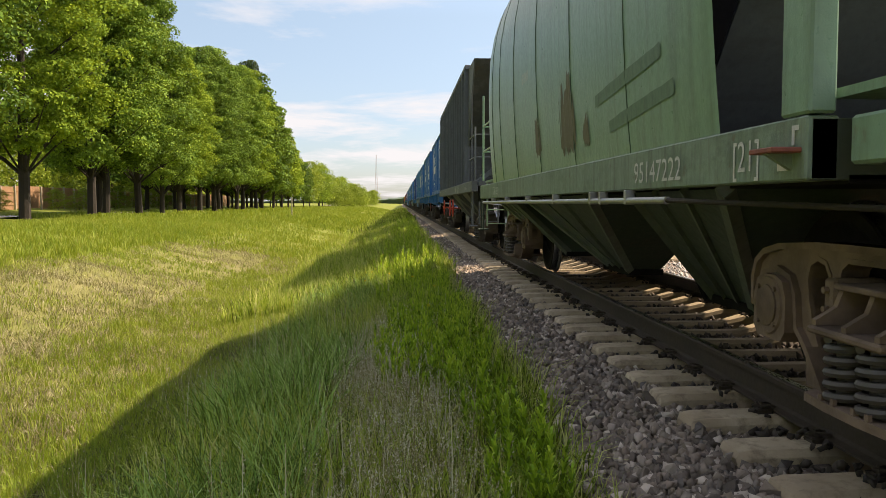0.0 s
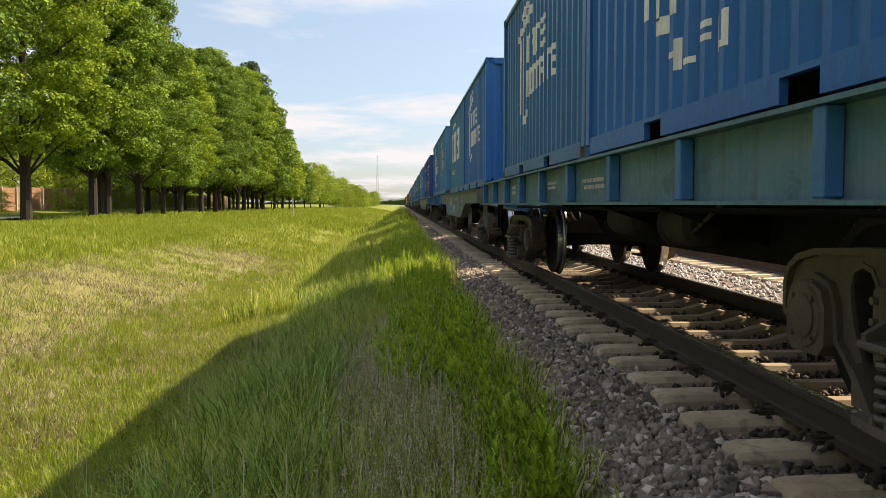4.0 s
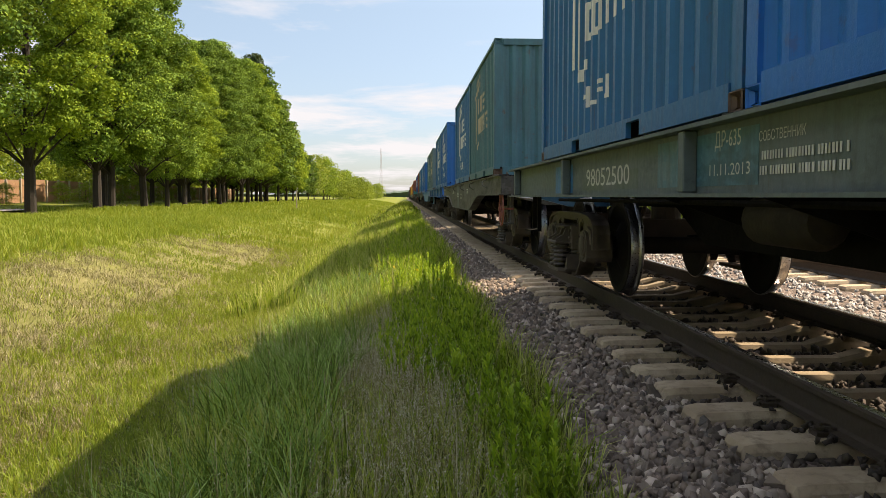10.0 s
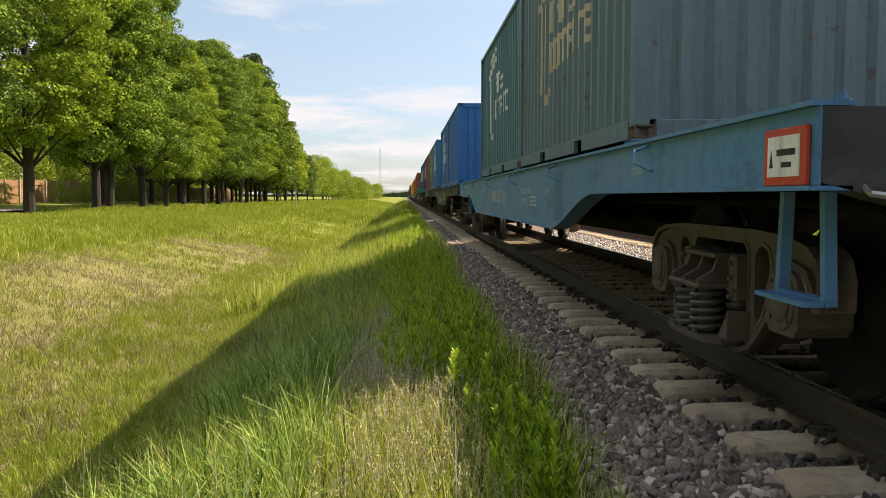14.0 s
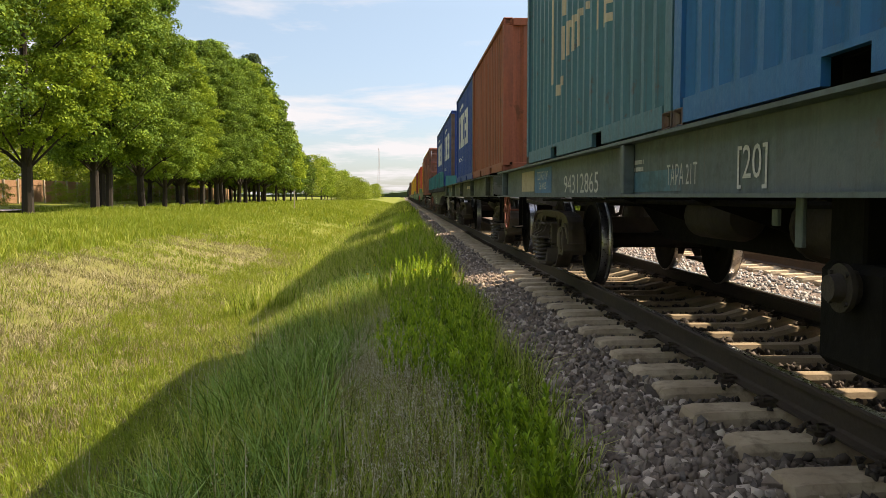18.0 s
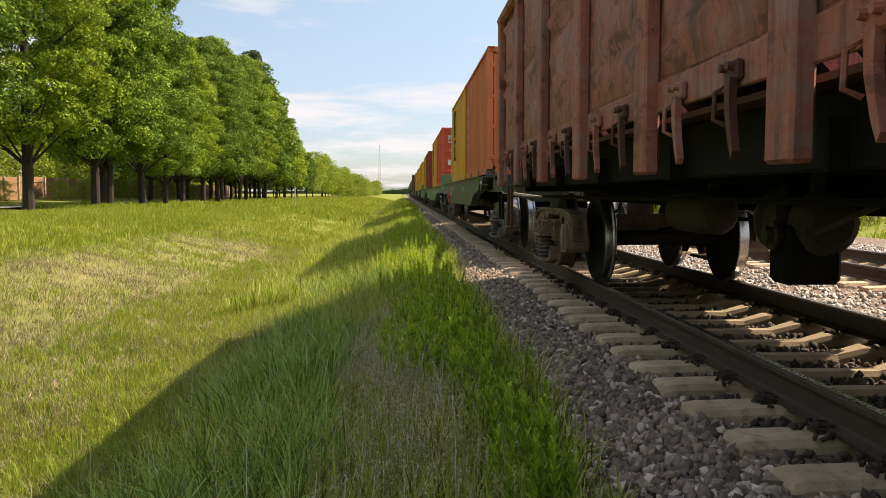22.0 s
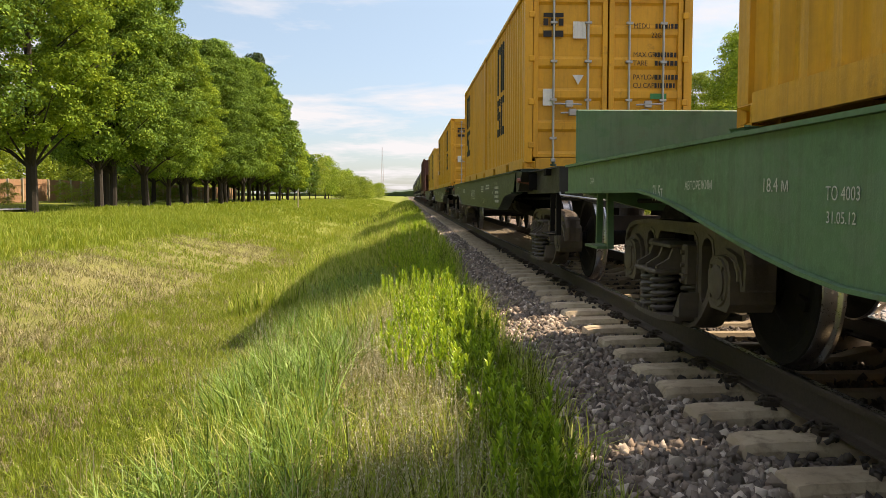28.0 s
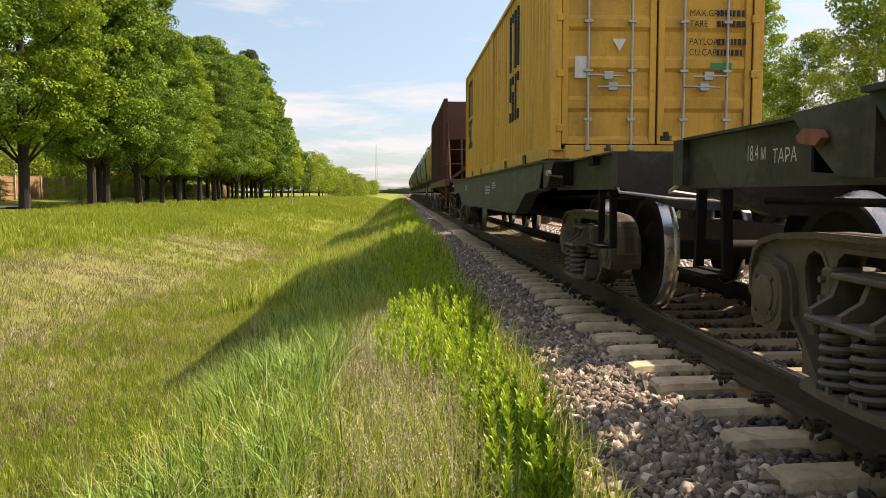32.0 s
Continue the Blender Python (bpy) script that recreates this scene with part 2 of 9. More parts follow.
# bed stone cut to a fifth: shade in the gaps is painted in
BALLAST_DARK = ballast_mat("shade_dark_bed_stone", 0.2)


def ground_mat():
    """Meadow soil and thatch: greener on the level field, straw on the ditch's far bank."""
    n = Nodes("meadow_ground")
    p = n.add("ShaderNodeTexCoord").outputs["Object"]
    big, mid, fine = n.noise(p, 0.16, 5), n.noise(p, 1.7, 6, 0.65), n.noise(p, 24.0, 5, 0.7)
    green = n.mix(n.ramp(mid, [(0.3, 0.0), (0.7, 1.0)]), (0.12, 0.155, 0.018), (0.21, 0.24, 0.035))
    straw = n.mix(n.ramp(fine, [(0.3, 0.0), (0.7, 1.0)]), (0.19, 0.155, 0.085), (0.34, 0.29, 0.17))
    x = n.add("ShaderNodeSeparateXYZ", {"Vector": p}).outputs["X"]
    bank = n.math("MULTIPLY", n.ramp(n.math("MULTIPLY", n.math("ADD", x, 12.0), 0.1), [(0.44, 0.0), (0.60, 1.0)]),
                  n.ramp(n.math("MULTIPLY", n.math("ADD", x, 12.0), 0.1), [(0.90, 1.0), (1.0, 0.35)]))
    dry = n.math("MULTIPLY", bank, n.ramp(n.math("ADD", n.math("MULTIPLY", big, 0.7), n.math("MULTIPLY", mid, 0.3)), [(0.32, 0.1), (0.6, 0.65)]))
    far = n.ramp(n.math("MULTIPLY", n.add("ShaderNodeSeparateXYZ", {"Vector": p}).outputs["Y"], 0.01), [(0.24, 1.0), (0.42, 0.12)])
    col = n.mix(n.math("MULTIPLY", dry, far), green, straw)
    col = n.mix(n.math("MULTIPLY", fine, 0.45), col, (0.05, 0.06, 0.015))
    return n.surface(col, 0.95, 0.0, fine, 0.03, 0.2)


GROUND = ground_mat()


def leaf_mat(name, cols, through=0.35, patch=0.8, shine=0.6, own=0.55, gloss=0.22):
    """Leaves and blades: each island its own shade, light passing through."""
    n = Nodes(name)
    r = n.add("ShaderNodeNewGeometry").outputs["Random Per Island"]
    o = n.add("ShaderNodeObjectInfo").outputs["Random"]
    p = n.add("ShaderNodeTexCoord").outputs["Object"]
    drift = n.math("ADD", n.math("MULTIPLY", n.ramp(n.noise(p, patch, 3), [(0.32, 0.0), (0.68, 1.0)]), 0.6), n.math("MULTIPLY", n.ramp(n.noise(p, patch * 6, 3), [(0.32, 0.0), (0.68, 1.0)]), 0.4))
    s = n.math("ADD", n.math("MULTIPLY", n.math("SUBTRACT", r, 0.5), own), n.math("ADD", 0.25, n.math("MULTIPLY", drift, 0.5)))
    s = n.math("ADD", s, n.math("MULTIPLY", n.math("SUBTRACT", o, 0.5), 0.18))
    col = n.ramp(s, [(0.12 + 0.76 * i / (len(cols) - 1), c) for i, c in enumerate(cols)])
    b = n.add("ShaderNodeBsdfPrincipled", {"Base Color": col}, Roughness=shine)
    b.inputs["Specular IOR Level"].default_value = gloss
    t = n.add("ShaderNodeBsdfTranslucent", {"Color": n.mix(0.45, col, (0.36, 0.40, 0.03))})
    m = n.add("ShaderNodeMixShader", {1: b.outputs[0], 2: t.outputs[0]}, Fac=through)
    n.tree.links.new(m.outputs[0], n.out.inputs[0])
    return n.mat


GRASS = leaf_mat("grass_blade", [(0.020, 0.040, 0.007), (0.105, 0.185, 0.019), (0.265, 0.385, 0.042), (0.36, 0.46, 0.072), (0.52, 0.52, 0.19)], 0.33, 0.8, 0.6, 0.9)
BLUE_GRASS = leaf_mat("bluish_grass_blade", [(0.03, 0.080, 0.014), (0.12, 0.250, 0.050), (0.245, 0.415, 0.105), (0.42, 0.58, 0.21)], 0.3, 0.8, 0.55, 0.95)
MEADOW = leaf_mat("meadow_blade", [(0.095, 0.155, 0.018), (0.155, 0.235, 0.024), (0.225, 0.285, 0.038), (0.32, 0.34, 0.085)], 0.32, 0.15)
STRAW = leaf_mat("dry_blade", [(0.10, 0.088, 0.046), (0.170, 0.152, 0.080), (0.255, 0.228, 0.135), (0.39, 0.345, 0.235)], 0.25, 0.9, 0.6, 0.75)
SEED = leaf_mat("pale_seed_stem", [(0.16, 0.135, 0.055), (0.31, 0.265, 0.150), (0.48, 0.43, 0.30), (0.68, 0.64, 0.54)], 0.25, 0.6, 0.6, 0.9)
DRY_STEM = leaf_mat("dry_stem", [(0.12, 0.14, 0.035), (0.24, 0.24, 0.085), (0.36, 0.335, 0.175), (0.53, 0.48, 0.33)], 0.28, 0.9, 0.6, 0.75)
SOIL_TUFT = leaf_mat("dark_thatch_blade", [(0.030, 0.045, 0.012), (0.07, 0.090, 0.024), (0.12, 0.130, 0.045)], 0.15, 1.0)
WEED = leaf_mat("weed_leaf", [(0.075, 0.160, 0.015), (0.19, 0.345, 0.026), (0.31, 0.475, 0.038), (0.44, 0.56, 0.064)], 0.36, 1.2, 0.5, 0.85)
LEAF = leaf_mat("broad_tree_leaf", [(0.014, 0.038, 0.008), (0.058, 0.126, 0.020), (0.142, 0.250, 0.036), (0.32, 0.46, 0.066)], 0.15, 0.42, 0.7, 0.42, 0.12)
LEAF_B = leaf_mat("bright_tree_leaf", [(0.040, 0.082, 0.012), (0.125, 0.215, 0.025), (0.24, 0.345, 0.040), (0.41, 0.50, 0.064)], 0.2, 0.4, 0.75, 0.36, 0.08)
LEAF_C = leaf_mat("shrub_leaf", [(0.060, 0.108, 0.012), (0.13, 0.205, 0.020), (0.22, 0.305, 0.032), (0.34, 0.41, 0.055)], 0.28, 0.3)
NEEDLE = leaf_mat("spruce_needle", [(0.012, 0.035, 0.014), (0.022, 0.055, 0.02), (0.035, 0.075, 0.025)], 0.1, 0.4)


BARK = metal_mat("tree_bark", (0.032, 0.026, 0.021), 0.9, 0.0, 0.03, 9.0, (0.025, 0.02, 0.016), 0.7)
BIRCH = metal_mat("birch_bark", (0.45, 0.43, 0.39), 0.8, 0.0, 0.01, 6.0, (0.05, 0.045, 0.04), 0.6)


# ---------------------------------------------------------------- mesh tools
class Geo:
    """Collects the faces of one mesh."""

    def __init__(self):
        self.v, self.f = [], []

    def add(self, verts, faces):
        k = len(self.v)
        self.v += [tuple(p) for p in verts]
        self.f += [tuple(i + k for i in q) for q in faces]
        return self

    def box(self, x0, x1, y0, y1, z0, z1, c=0.0):
        if c <= 0:
            return self.add([(x, y, z) for z in (z0, z1) for y in (y0, y1) for x in (x0, x1)],
                            [(0, 2, 3, 1), (4, 5, 7, 6), (0, 1, 5, 4), (2, 6, 7, 3), (0, 4, 6, 2), (1, 3, 7, 5)])
        bm = bmesh.new()
        bmesh.ops.create_cube(bm, size=1.0)
        for q in bm.verts:
            q.co = ((x0 + x1) / 2 + q.co.x * (x1 - x0), (y0 + y1) / 2 + q.co.y * (y1 - y0), (z0 + z1) / 2 + q.co.z * (z1 - z0))
        bmesh.ops.bevel(bm, geom=list(bm.edges), offset=c, segments=1, affect="EDGES")
        bm.verts.ensure_lookup_table()
        self.add([q.co for q in bm.verts], [[q.index for q in f.verts] for f in bm.faces])
        bm.free()
        return self

    def prism(self, poly, axis, a0, a1):
        """A polygon in the other two axes (in their order), drawn out along axis."""
        n = len(poly)

        def spot(p, a):
            q = list(p)
            q.insert("xyz".index(axis), a)
            return q
        self.add([spot(p, a0) for p in poly] + [spot(p, a1) for p in poly],
                 [tuple(range(n))[::-1], tuple(range(n, 2 * n))] + [(i, (i + 1) % n, n + (i + 1) % n, n + i) for i in range(n)])
        return self

    def tube(self, pts, r, seg=8, r_end=None, close=True):
        pts = [Vector(p) for p in pts]
        n = len(pts)
        verts, faces = [], []
        for i, p in enumerate(pts):
            d = (pts[min(i + 1, n - 1)] - pts[max(i - 1, 0)]).normalized()
            u = d.cross(Vector((0, 0, 1)) if abs(d.z) < 0.9 else Vector((1, 0, 0))).normalized()
            w = d.cross(u)
            rr = r if r_end is None else r + (r_end - r) * i / (n - 1)
            verts += [p + (u * math.cos(a) + w * math.sin(a)) * rr for a in (2 * math.pi * k / seg for k in range(seg))]
        for i in range(n - 1):
            for k in range(seg):
                a, b = i * seg + k, i * seg + (k + 1) % seg
                faces.append((a, b, b + seg, a + seg))
        if close:
            faces += [tuple(range(seg))[::-1], tuple(range((n - 1) * seg, n * seg))]
        return self.add(verts, faces)

    def lathe(self, prof, axis="x", seg=24, at=(0, 0, 0)):
        """prof: (along, radius) rows turned round the axis."""
        verts, faces, n = [], [], len(prof)
        for k in range(seg):
            a = 2 * math.pi * k / seg
            for s, r in prof:
                p = {"x": (s, r * math.cos(a), r * math.sin(a)), "y": (r * math.cos(a), s, r * math.sin(a)), "z": (r * math.cos(a), r * math.sin(a), s)}[axis]
                verts.append((p[0] + at[0], p[1] + at[1], p[2] + at[2]))
        for k in range(seg):
            m = (k + 1) % seg
            for i in range(n - 1):
                faces.append((k * n + i, k * n + i + 1, m * n + i + 1, m * n + i))
        return self.add(verts, faces)

    def ring(self, at, radius, r, axis="x", seg=24, sec=6):
        verts, faces = [], []
        for k in range(seg):
            a = 2 * math.pi * k / seg
            for j in range(sec):
                b = 2 * math.pi * j / sec
                q, s = radius + r * math.cos(b), r * math.sin(b)
                p = {"x": (s, q * math.cos(a), q * math.sin(a)), "y": (q * math.cos(a), s, q * math.sin(a)), "z": (q * math.cos(a), q * math.sin(a), s)}[axis]
                verts.append([p[i] + at[i] for i in range(3)])
        for k in range(seg):
            for j in range(sec):
                a, b = k * sec, ((k + 1) % seg) * sec
                faces.append((a + j, a + (j + 1) % sec, b + (j + 1) % sec, b + j))
        return self.add(verts, faces)

    def mesh(self, name, mat, smooth=False):
        m = bpy.data.meshes.new(name)
        m.from_pydata(self.v, [], self.f)
        m.update()
        bm = bmesh.new()
        bm.from_mesh(m)
        bmesh.ops.recalc_face_normals(bm, faces=bm.faces)
        bm.to_mesh(m)
        bm.free()
        if smooth:
            m.shade_smooth()
            m.set_sharp_from_angle(angle=radians(38))
        m.materials.append(mat)
        return m


def part(name, shape, mat, parent=None, label="", smooth=False, at=None):
    """ONE mesh object under a thing or part; shape: a Geo, or a mesh that others share."""
    data = shape.mesh(name, mat, smooth) if isinstance(shape, Geo) else shape
    ob = new(name, data)
    if parent is not None:
        ob.parent = parent
    if at is not None:
        ob.matrix_basis = at
    if mat is not None and data.materials[0] != mat:
        ob.material_slots[0].link = "OBJECT"
        ob.material_slots[0].material = mat
    return tagged(ob, label)


def thing(name, label, category, group="", kind="", at=None):
    ob = new(name)
    ob.empty_display_size = 0.3
    if at is not None:
        ob.matrix_basis = at
    return tagged(ob, label, category, group, kind)


def big_mesh(name, verts, quads, tris, mat):
    """A mesh of many loose pieces straight from number arrays."""
    m = bpy.data.meshes.new(name)
    m.vertices.add(len(verts))
    m.vertices.foreach_set("co", np.asarray(verts, np.float32).ravel())
    loops = np.concatenate([np.asarray(quads, np.int32).ravel(), np.asarray(tris, np.int32).ravel()])
    nq, nt = len(quads), len(tris)
    m.loops.add(len(loops))
    m.loops.foreach_set("vertex_index", loops)
    m.polygons.add(nq + nt)
    m.polygons.foreach_set("loop_start", np.concatenate([np.arange(nq) * 4, nq * 4 + np.arange(nt) * 3]).astype(np.int32))
    m.update(calc_edges=True)
    m.validate()
    m.materials.append(mat)
    return m


# ---------------------------------------------------------------- the ground
TRACK_X = 2.92          # middle of the near track; rail heads lie at z = 0
TRACK2_X = TRACK_X + 4.15
PROFILE = [(-2500, 1.2), (-300, 0.9), (-60, 0.6), (-33, 0.36), (-27, 0.10), (-21.5, -0.04), (-12, -0.10), (-8.4, -0.19), (-7.0, -0.38), (-5.0, -0.82),
           (-3.6, -1.10), (-2.7, -1.14), (-1.3, -0.80), (-0.2, -0.42), (0.45, -0.34), (0.9, -0.345), (1.4, -0.42), (9.0, -0.42), (14.0, -0.5), (15.5, -0.8),
           (19, -0.8), (40, -0.2), (300, 0.6), (2500, 1.2)]
PX, PZ = np.array([p[0] for p in PROFILE]), np.array([p[1] for p in PROFILE])


def ground_z(x, y):
    """Height of the ground: the cross-section, softened and a little uneven along the line."""
    x, y = np.asarray(x, float), np.asarray(y, float)
    z = np.zeros_like(x + y)
    for d in (-0.5, -0.25, 0, 0.25, 0.5):
        z = z + np.interp(x + d, PX, PZ) / 5
    soft = np.clip((0.9 - x) / 1.5, 0, 1)
    z = z + soft * (0.035 * np.sin(1.3 * x + 0.7 * y) + 0.03 * np.sin(2.1 * y - 1.1 * x + 1) + 0.05 * np.sin(0.31 * y + 0.5 * x))
    return z


xs = np.unique(np.concatenate([np.arange(-12, 2.01, 0.25), np.arange(2, 14, 1.0), np.arange(-60, -12, 2.0), np.arange(14, 60, 4.0),
                               [-2500, -1500, -800, -400, -200, -120, 80, 150, 300, 700, 1500, 2500]]))
ys = np.unique(np.concatenate([[-60, -30, -12, -4], np.arange(0, 30, 0.4), np.arange(30, 90, 1.5), np.arange(90, 300, 8.0), [300, 360, 450, 600, 800, 1200, 1800, 2600, 4000]]))
gx, gy = np.meshgrid(xs, ys)
gz = ground_z(gx, gy)
nx, ny = len(xs), len(ys)
ii = (np.arange(ny - 1)[:, None] * nx + np.arange(nx - 1)[None, :]).ravel()
ground = tagged(new("ground", big_mesh("ground", np.stack([gx, gy, gz], -1).reshape(-1, 3),
                                       np.stack([ii, ii + 1, ii + nx + 1, ii + nx], -1), np.zeros((0, 3), int), GROUND)),
                "grassy embankment with a shallow ditch and meadow beyond", "ground", kind="structure")
ground.data.shade_smooth()

# bed of crushed stone under both tracks
bed = Geo()
BED = [(0.66, -0.42), (0.95, -0.345), (1.35, -0.290), (1.7, -0.272), (2.02, -0.262), (2.22, -0.340), (3.62, -0.340), (3.82, -0.250), (4.2, -0.250), (4.9, -0.28), (5.6, -0.265), (9.0, -0.265), (11.5, -0.32), (14.5, -0.40), (15.5, -0.95), (0.66, -0.7)]
bed.prism(BED, "y", -420, 1400)
ballast_bed = tagged(part("ballast", bed, BALLAST), "bed of grey crushed stone under the tracks", "ballast", kind="structure")

# strip darkened for the shade between the sleepers as well as for grime
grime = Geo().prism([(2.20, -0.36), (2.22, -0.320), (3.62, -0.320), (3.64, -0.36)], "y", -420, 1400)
part("grimy_strip", grime, BALLAST_DARK, ballast_bed, "oil-stained stones between the rails, darkened for the shade there")

# dark sheet just above the bed: painted shade between the stones
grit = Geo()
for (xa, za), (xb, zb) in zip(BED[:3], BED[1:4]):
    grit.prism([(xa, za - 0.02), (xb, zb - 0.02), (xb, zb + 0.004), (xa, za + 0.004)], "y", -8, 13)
part("grit", grit, BALLAST_DARK, ballast_bed, "dark sheet standing for the shade in the gaps between the stones")

# ---------------------------------------------------------------- the two tracks
def rail_geo(x):
    head = [(-0.0375, -0.012), (-0.028, -0.002), (0.028, -0.002), (0.0375, -0.012), (0.0375, -0.036), (0.009, -0.05), (0.009, -0.148), (0.03, -0.160), (0.075, -0.168),
            (0.075, -0.18), (-0.075, -0.18), (-0.075, -0.168), (-0.03, -0.160), (-0.009, -0.148), (-0.009, -0.05), (-0.0375, -0.036)]
    g = Geo().prism([(x + a, b) for a, b in head], "y", -420, 1400)
    t = Geo().prism([(x - 0.024, -0.003), (x - 0.02, 0.0), (x + 0.02, 0.0), (x + 0.024, -0.003)], "y", -420, 1400)
    return g, t


def sleeper_mesh():
    """Prestressed concrete: battered sides, raised rail seats, a lower waist."""
    st = [(-1.35, -0.235, 0.114), (-1.335, -0.205, 0.116), (-1.28, -0.194, 0.120), (-0.74, -0.184, 0.116), (-0.58, -0.190, 0.096), (-0.36, -0.246, 0.074), (0.36, -0.246, 0.074),
          (0.58, -0.190, 0.096), (0.74, -0.184, 0.116), (1.30, -0.198, 0.120), (1.345, -0.205, 0.118), (1.35, -0.235, 0.114)]
    g = Geo()
    verts, faces = [], []
    for x, z, w in st:
        verts += [(x, -w - 0.028, -0.42), (x, -w - 0.006, z - 0.035), (x, -w + 0.018, z), (x, w - 0.018, z), (x, w + 0.006, z - 0.035), (x, w + 0.028, -0.42)]
    for i in range(len(st) - 1):
        for k in range(5):
            a = i * 6 + k
            faces.append((a, a + 1, a + 7, a + 6))
    faces += [tuple(range(6)), tuple(range(len(st) * 6 - 6, len(st) * 6))[::-1]]
    return g.add(verts, faces).mesh("sleeper", CONCRETE)


def fastener_mesh():
    g = Geo()
    for s in (-1, 1):
        g.box(s * 0.07, s * 0.145, -0.038, 0.038, -0.186, -0.164, 0.006)
        g.lathe([(-0.16, 0.0), (-0.16, 0.02), (-0.14, 0.02), (-0.137, 0.012), (-0.125, 0.012), (-0.125, 0.0)], "z", 6, (s * 0.115, 0, 0))
        g.tube([(s * 0.05, -0.03, -0.150), (s * 0.08, -0.03, -0.142), (s * 0.14, 0.0, -0.146), (s * 0.08, 0.03, -0.142), (s * 0.05, 0.03, -0.150)], 0.009, 5)
    return g.mesh("fastener", RAIL_STEEL)


SLEEPER, FASTENER = sleeper_mesh(), fastener_mesh()
PITCH, FIRST = 0.549, 3.816
rnd = random.Random(5)


def track(x, label, last, clipped):
    tr = thing("railway_track", label, "railway track", kind="structure", at=pose(x, 0, 0))
    for s in (-1, 1):
        g, t = rail_geo(s * 0.7975)
        rail = part("rail", g, RAIL_STEEL, tr, "brown rusty steel rail")
        part("running_surface", t, RAIL_TOP, rail, "polished running surface")
    k = 0
    y = FIRST - 20 * PITCH
    while y < last:
        sl = part("sleeper", SLEEPER, None, tr, at=pose(rnd.uniform(-0.02, 0.02), y + rnd.uniform(-0.012, 0.012), rnd.uniform(-0.006, 0.004), 0, 0, rnd.uniform(-0.5, 0.5)))
        if 14 < k < clipped + 16:
            for s in (-1, 1):
                part("rail_fastener", FASTENER, None, sl, at=pose(s * 0.7975, 0, 0))
        y += PITCH
        k += 1
    rest = Geo()
    behind = FIRST - 21 * PITCH
    while behind > -130:
        rest.box(-1.35, 1.35, behind - 0.1, behind + 0.1, -0.3, -0.2)
        behind -= PITCH
    while y < 320:
        rest.box(-1.35, 1.35, y - 0.1, y + 0.1, -0.3, -0.2)
        y += PITCH
    tagged(part("distant_sleepers", rest, CONCRETE, tr), kind="stuff")
    return tr


track(TRACK_X, "near track of concrete sleepers and brown steel rails", 120, 46)
track(TRACK2_X, "second track of concrete sleepers beside the train", 75, 0)


# ---------------------------------------------------------------- running gear, shared by all wagons
WHEEL_R, AXLE_GAP, HALF = 0.4785, 1.85, 1.46      # HALF: half the width over the side sills
MESH = {}


def wheelset_meshes():
    tread = [(-0.780, WHEEL_R - 0.006), (-0.775, WHEEL_R - 0.003), (-0.70, WHEEL_R), (-0.695, 0.483), (-0.685, 0.506), (-0.668, 0.508), (-0.660, 0.495)]
    disc = [(-0.780, WHEEL_R - 0.006), (-0.790, 0.465), (-0.79, 0.405), (-0.785, 0.40), (-0.760, 0.37), (-0.735, 0.25), (-0.79, 0.15), (-0.81, 0.13), (-0.81, 0.085), (-0.62, 0.085), (-0.62, 0.13), (-0.66, 0.15),
            (-0.70, 0.25), (-0.675, 0.37), (-0.662, 0.40), (-0.660, 0.495)]
    d, t = Geo(), Geo()
    for s in (1, -1):
        t.lathe([(a * s, r) for a, r in tread], "x", 40)
        d.lathe([(a * s, r) for a, r in disc], "x", 32)
        # chalk and balance marks that show the turning
        d.box(s * 0.752, s * 0.775, 0.20, 0.30, -0.03, 0.03)
    d.lathe([(-1.04, 0.0), (-1.04, 0.065), (-0.82, 0.065), (-0.82, 0.085), (0.82, 0.085), (0.82, 0.065), (1.04, 0.065), (1.04, 0.0)], "x", 16)
    MESH["wheels"] = d.mesh("wheelset", WHEEL_SIDE, True)
    MESH["tyres"] = t.mesh("tyre", TREAD, True)


def mirrored(half):
    """A closed outline from its half at y >= 0, both ends on the middle line."""
    return half + [(-y, z) for y, z in half[::-1] if y > 0]


def rim(g, loop, t, x0, x1, skip=()):
    """A flange of thickness t that follows an outline, inside it."""
    n = len(loop)
    area = sum(loop[i][0] * loop[(i + 1) % n][1] - loop[(i + 1) % n][0] * loop[i][1] for i in range(n))
    turn = 1 if area > 0 else -1
    inner = []
    for i in range(n):
        (ay, az), (by, bz), (cy, cz) = loop[i - 1], loop[i], loop[(i + 1) % n]
        d1, d2 = Vector((by - ay, bz - az)).normalized(), Vector((cy - by, cz - bz)).normalized()
        m = (Vector((-d1.y, d1.x)) + Vector((-d2.y, d2.x))) * turn
        m = m / max(m.length_squared / 2, 0.6)
        inner.append((by + m.x * t, bz + m.y * t))
    for i in range(n):
        if i not in skip:
            k = (i + 1) % n
            g.prism([loop[i], loop[k], inner[k], inner[i]], "x", x0, x1)


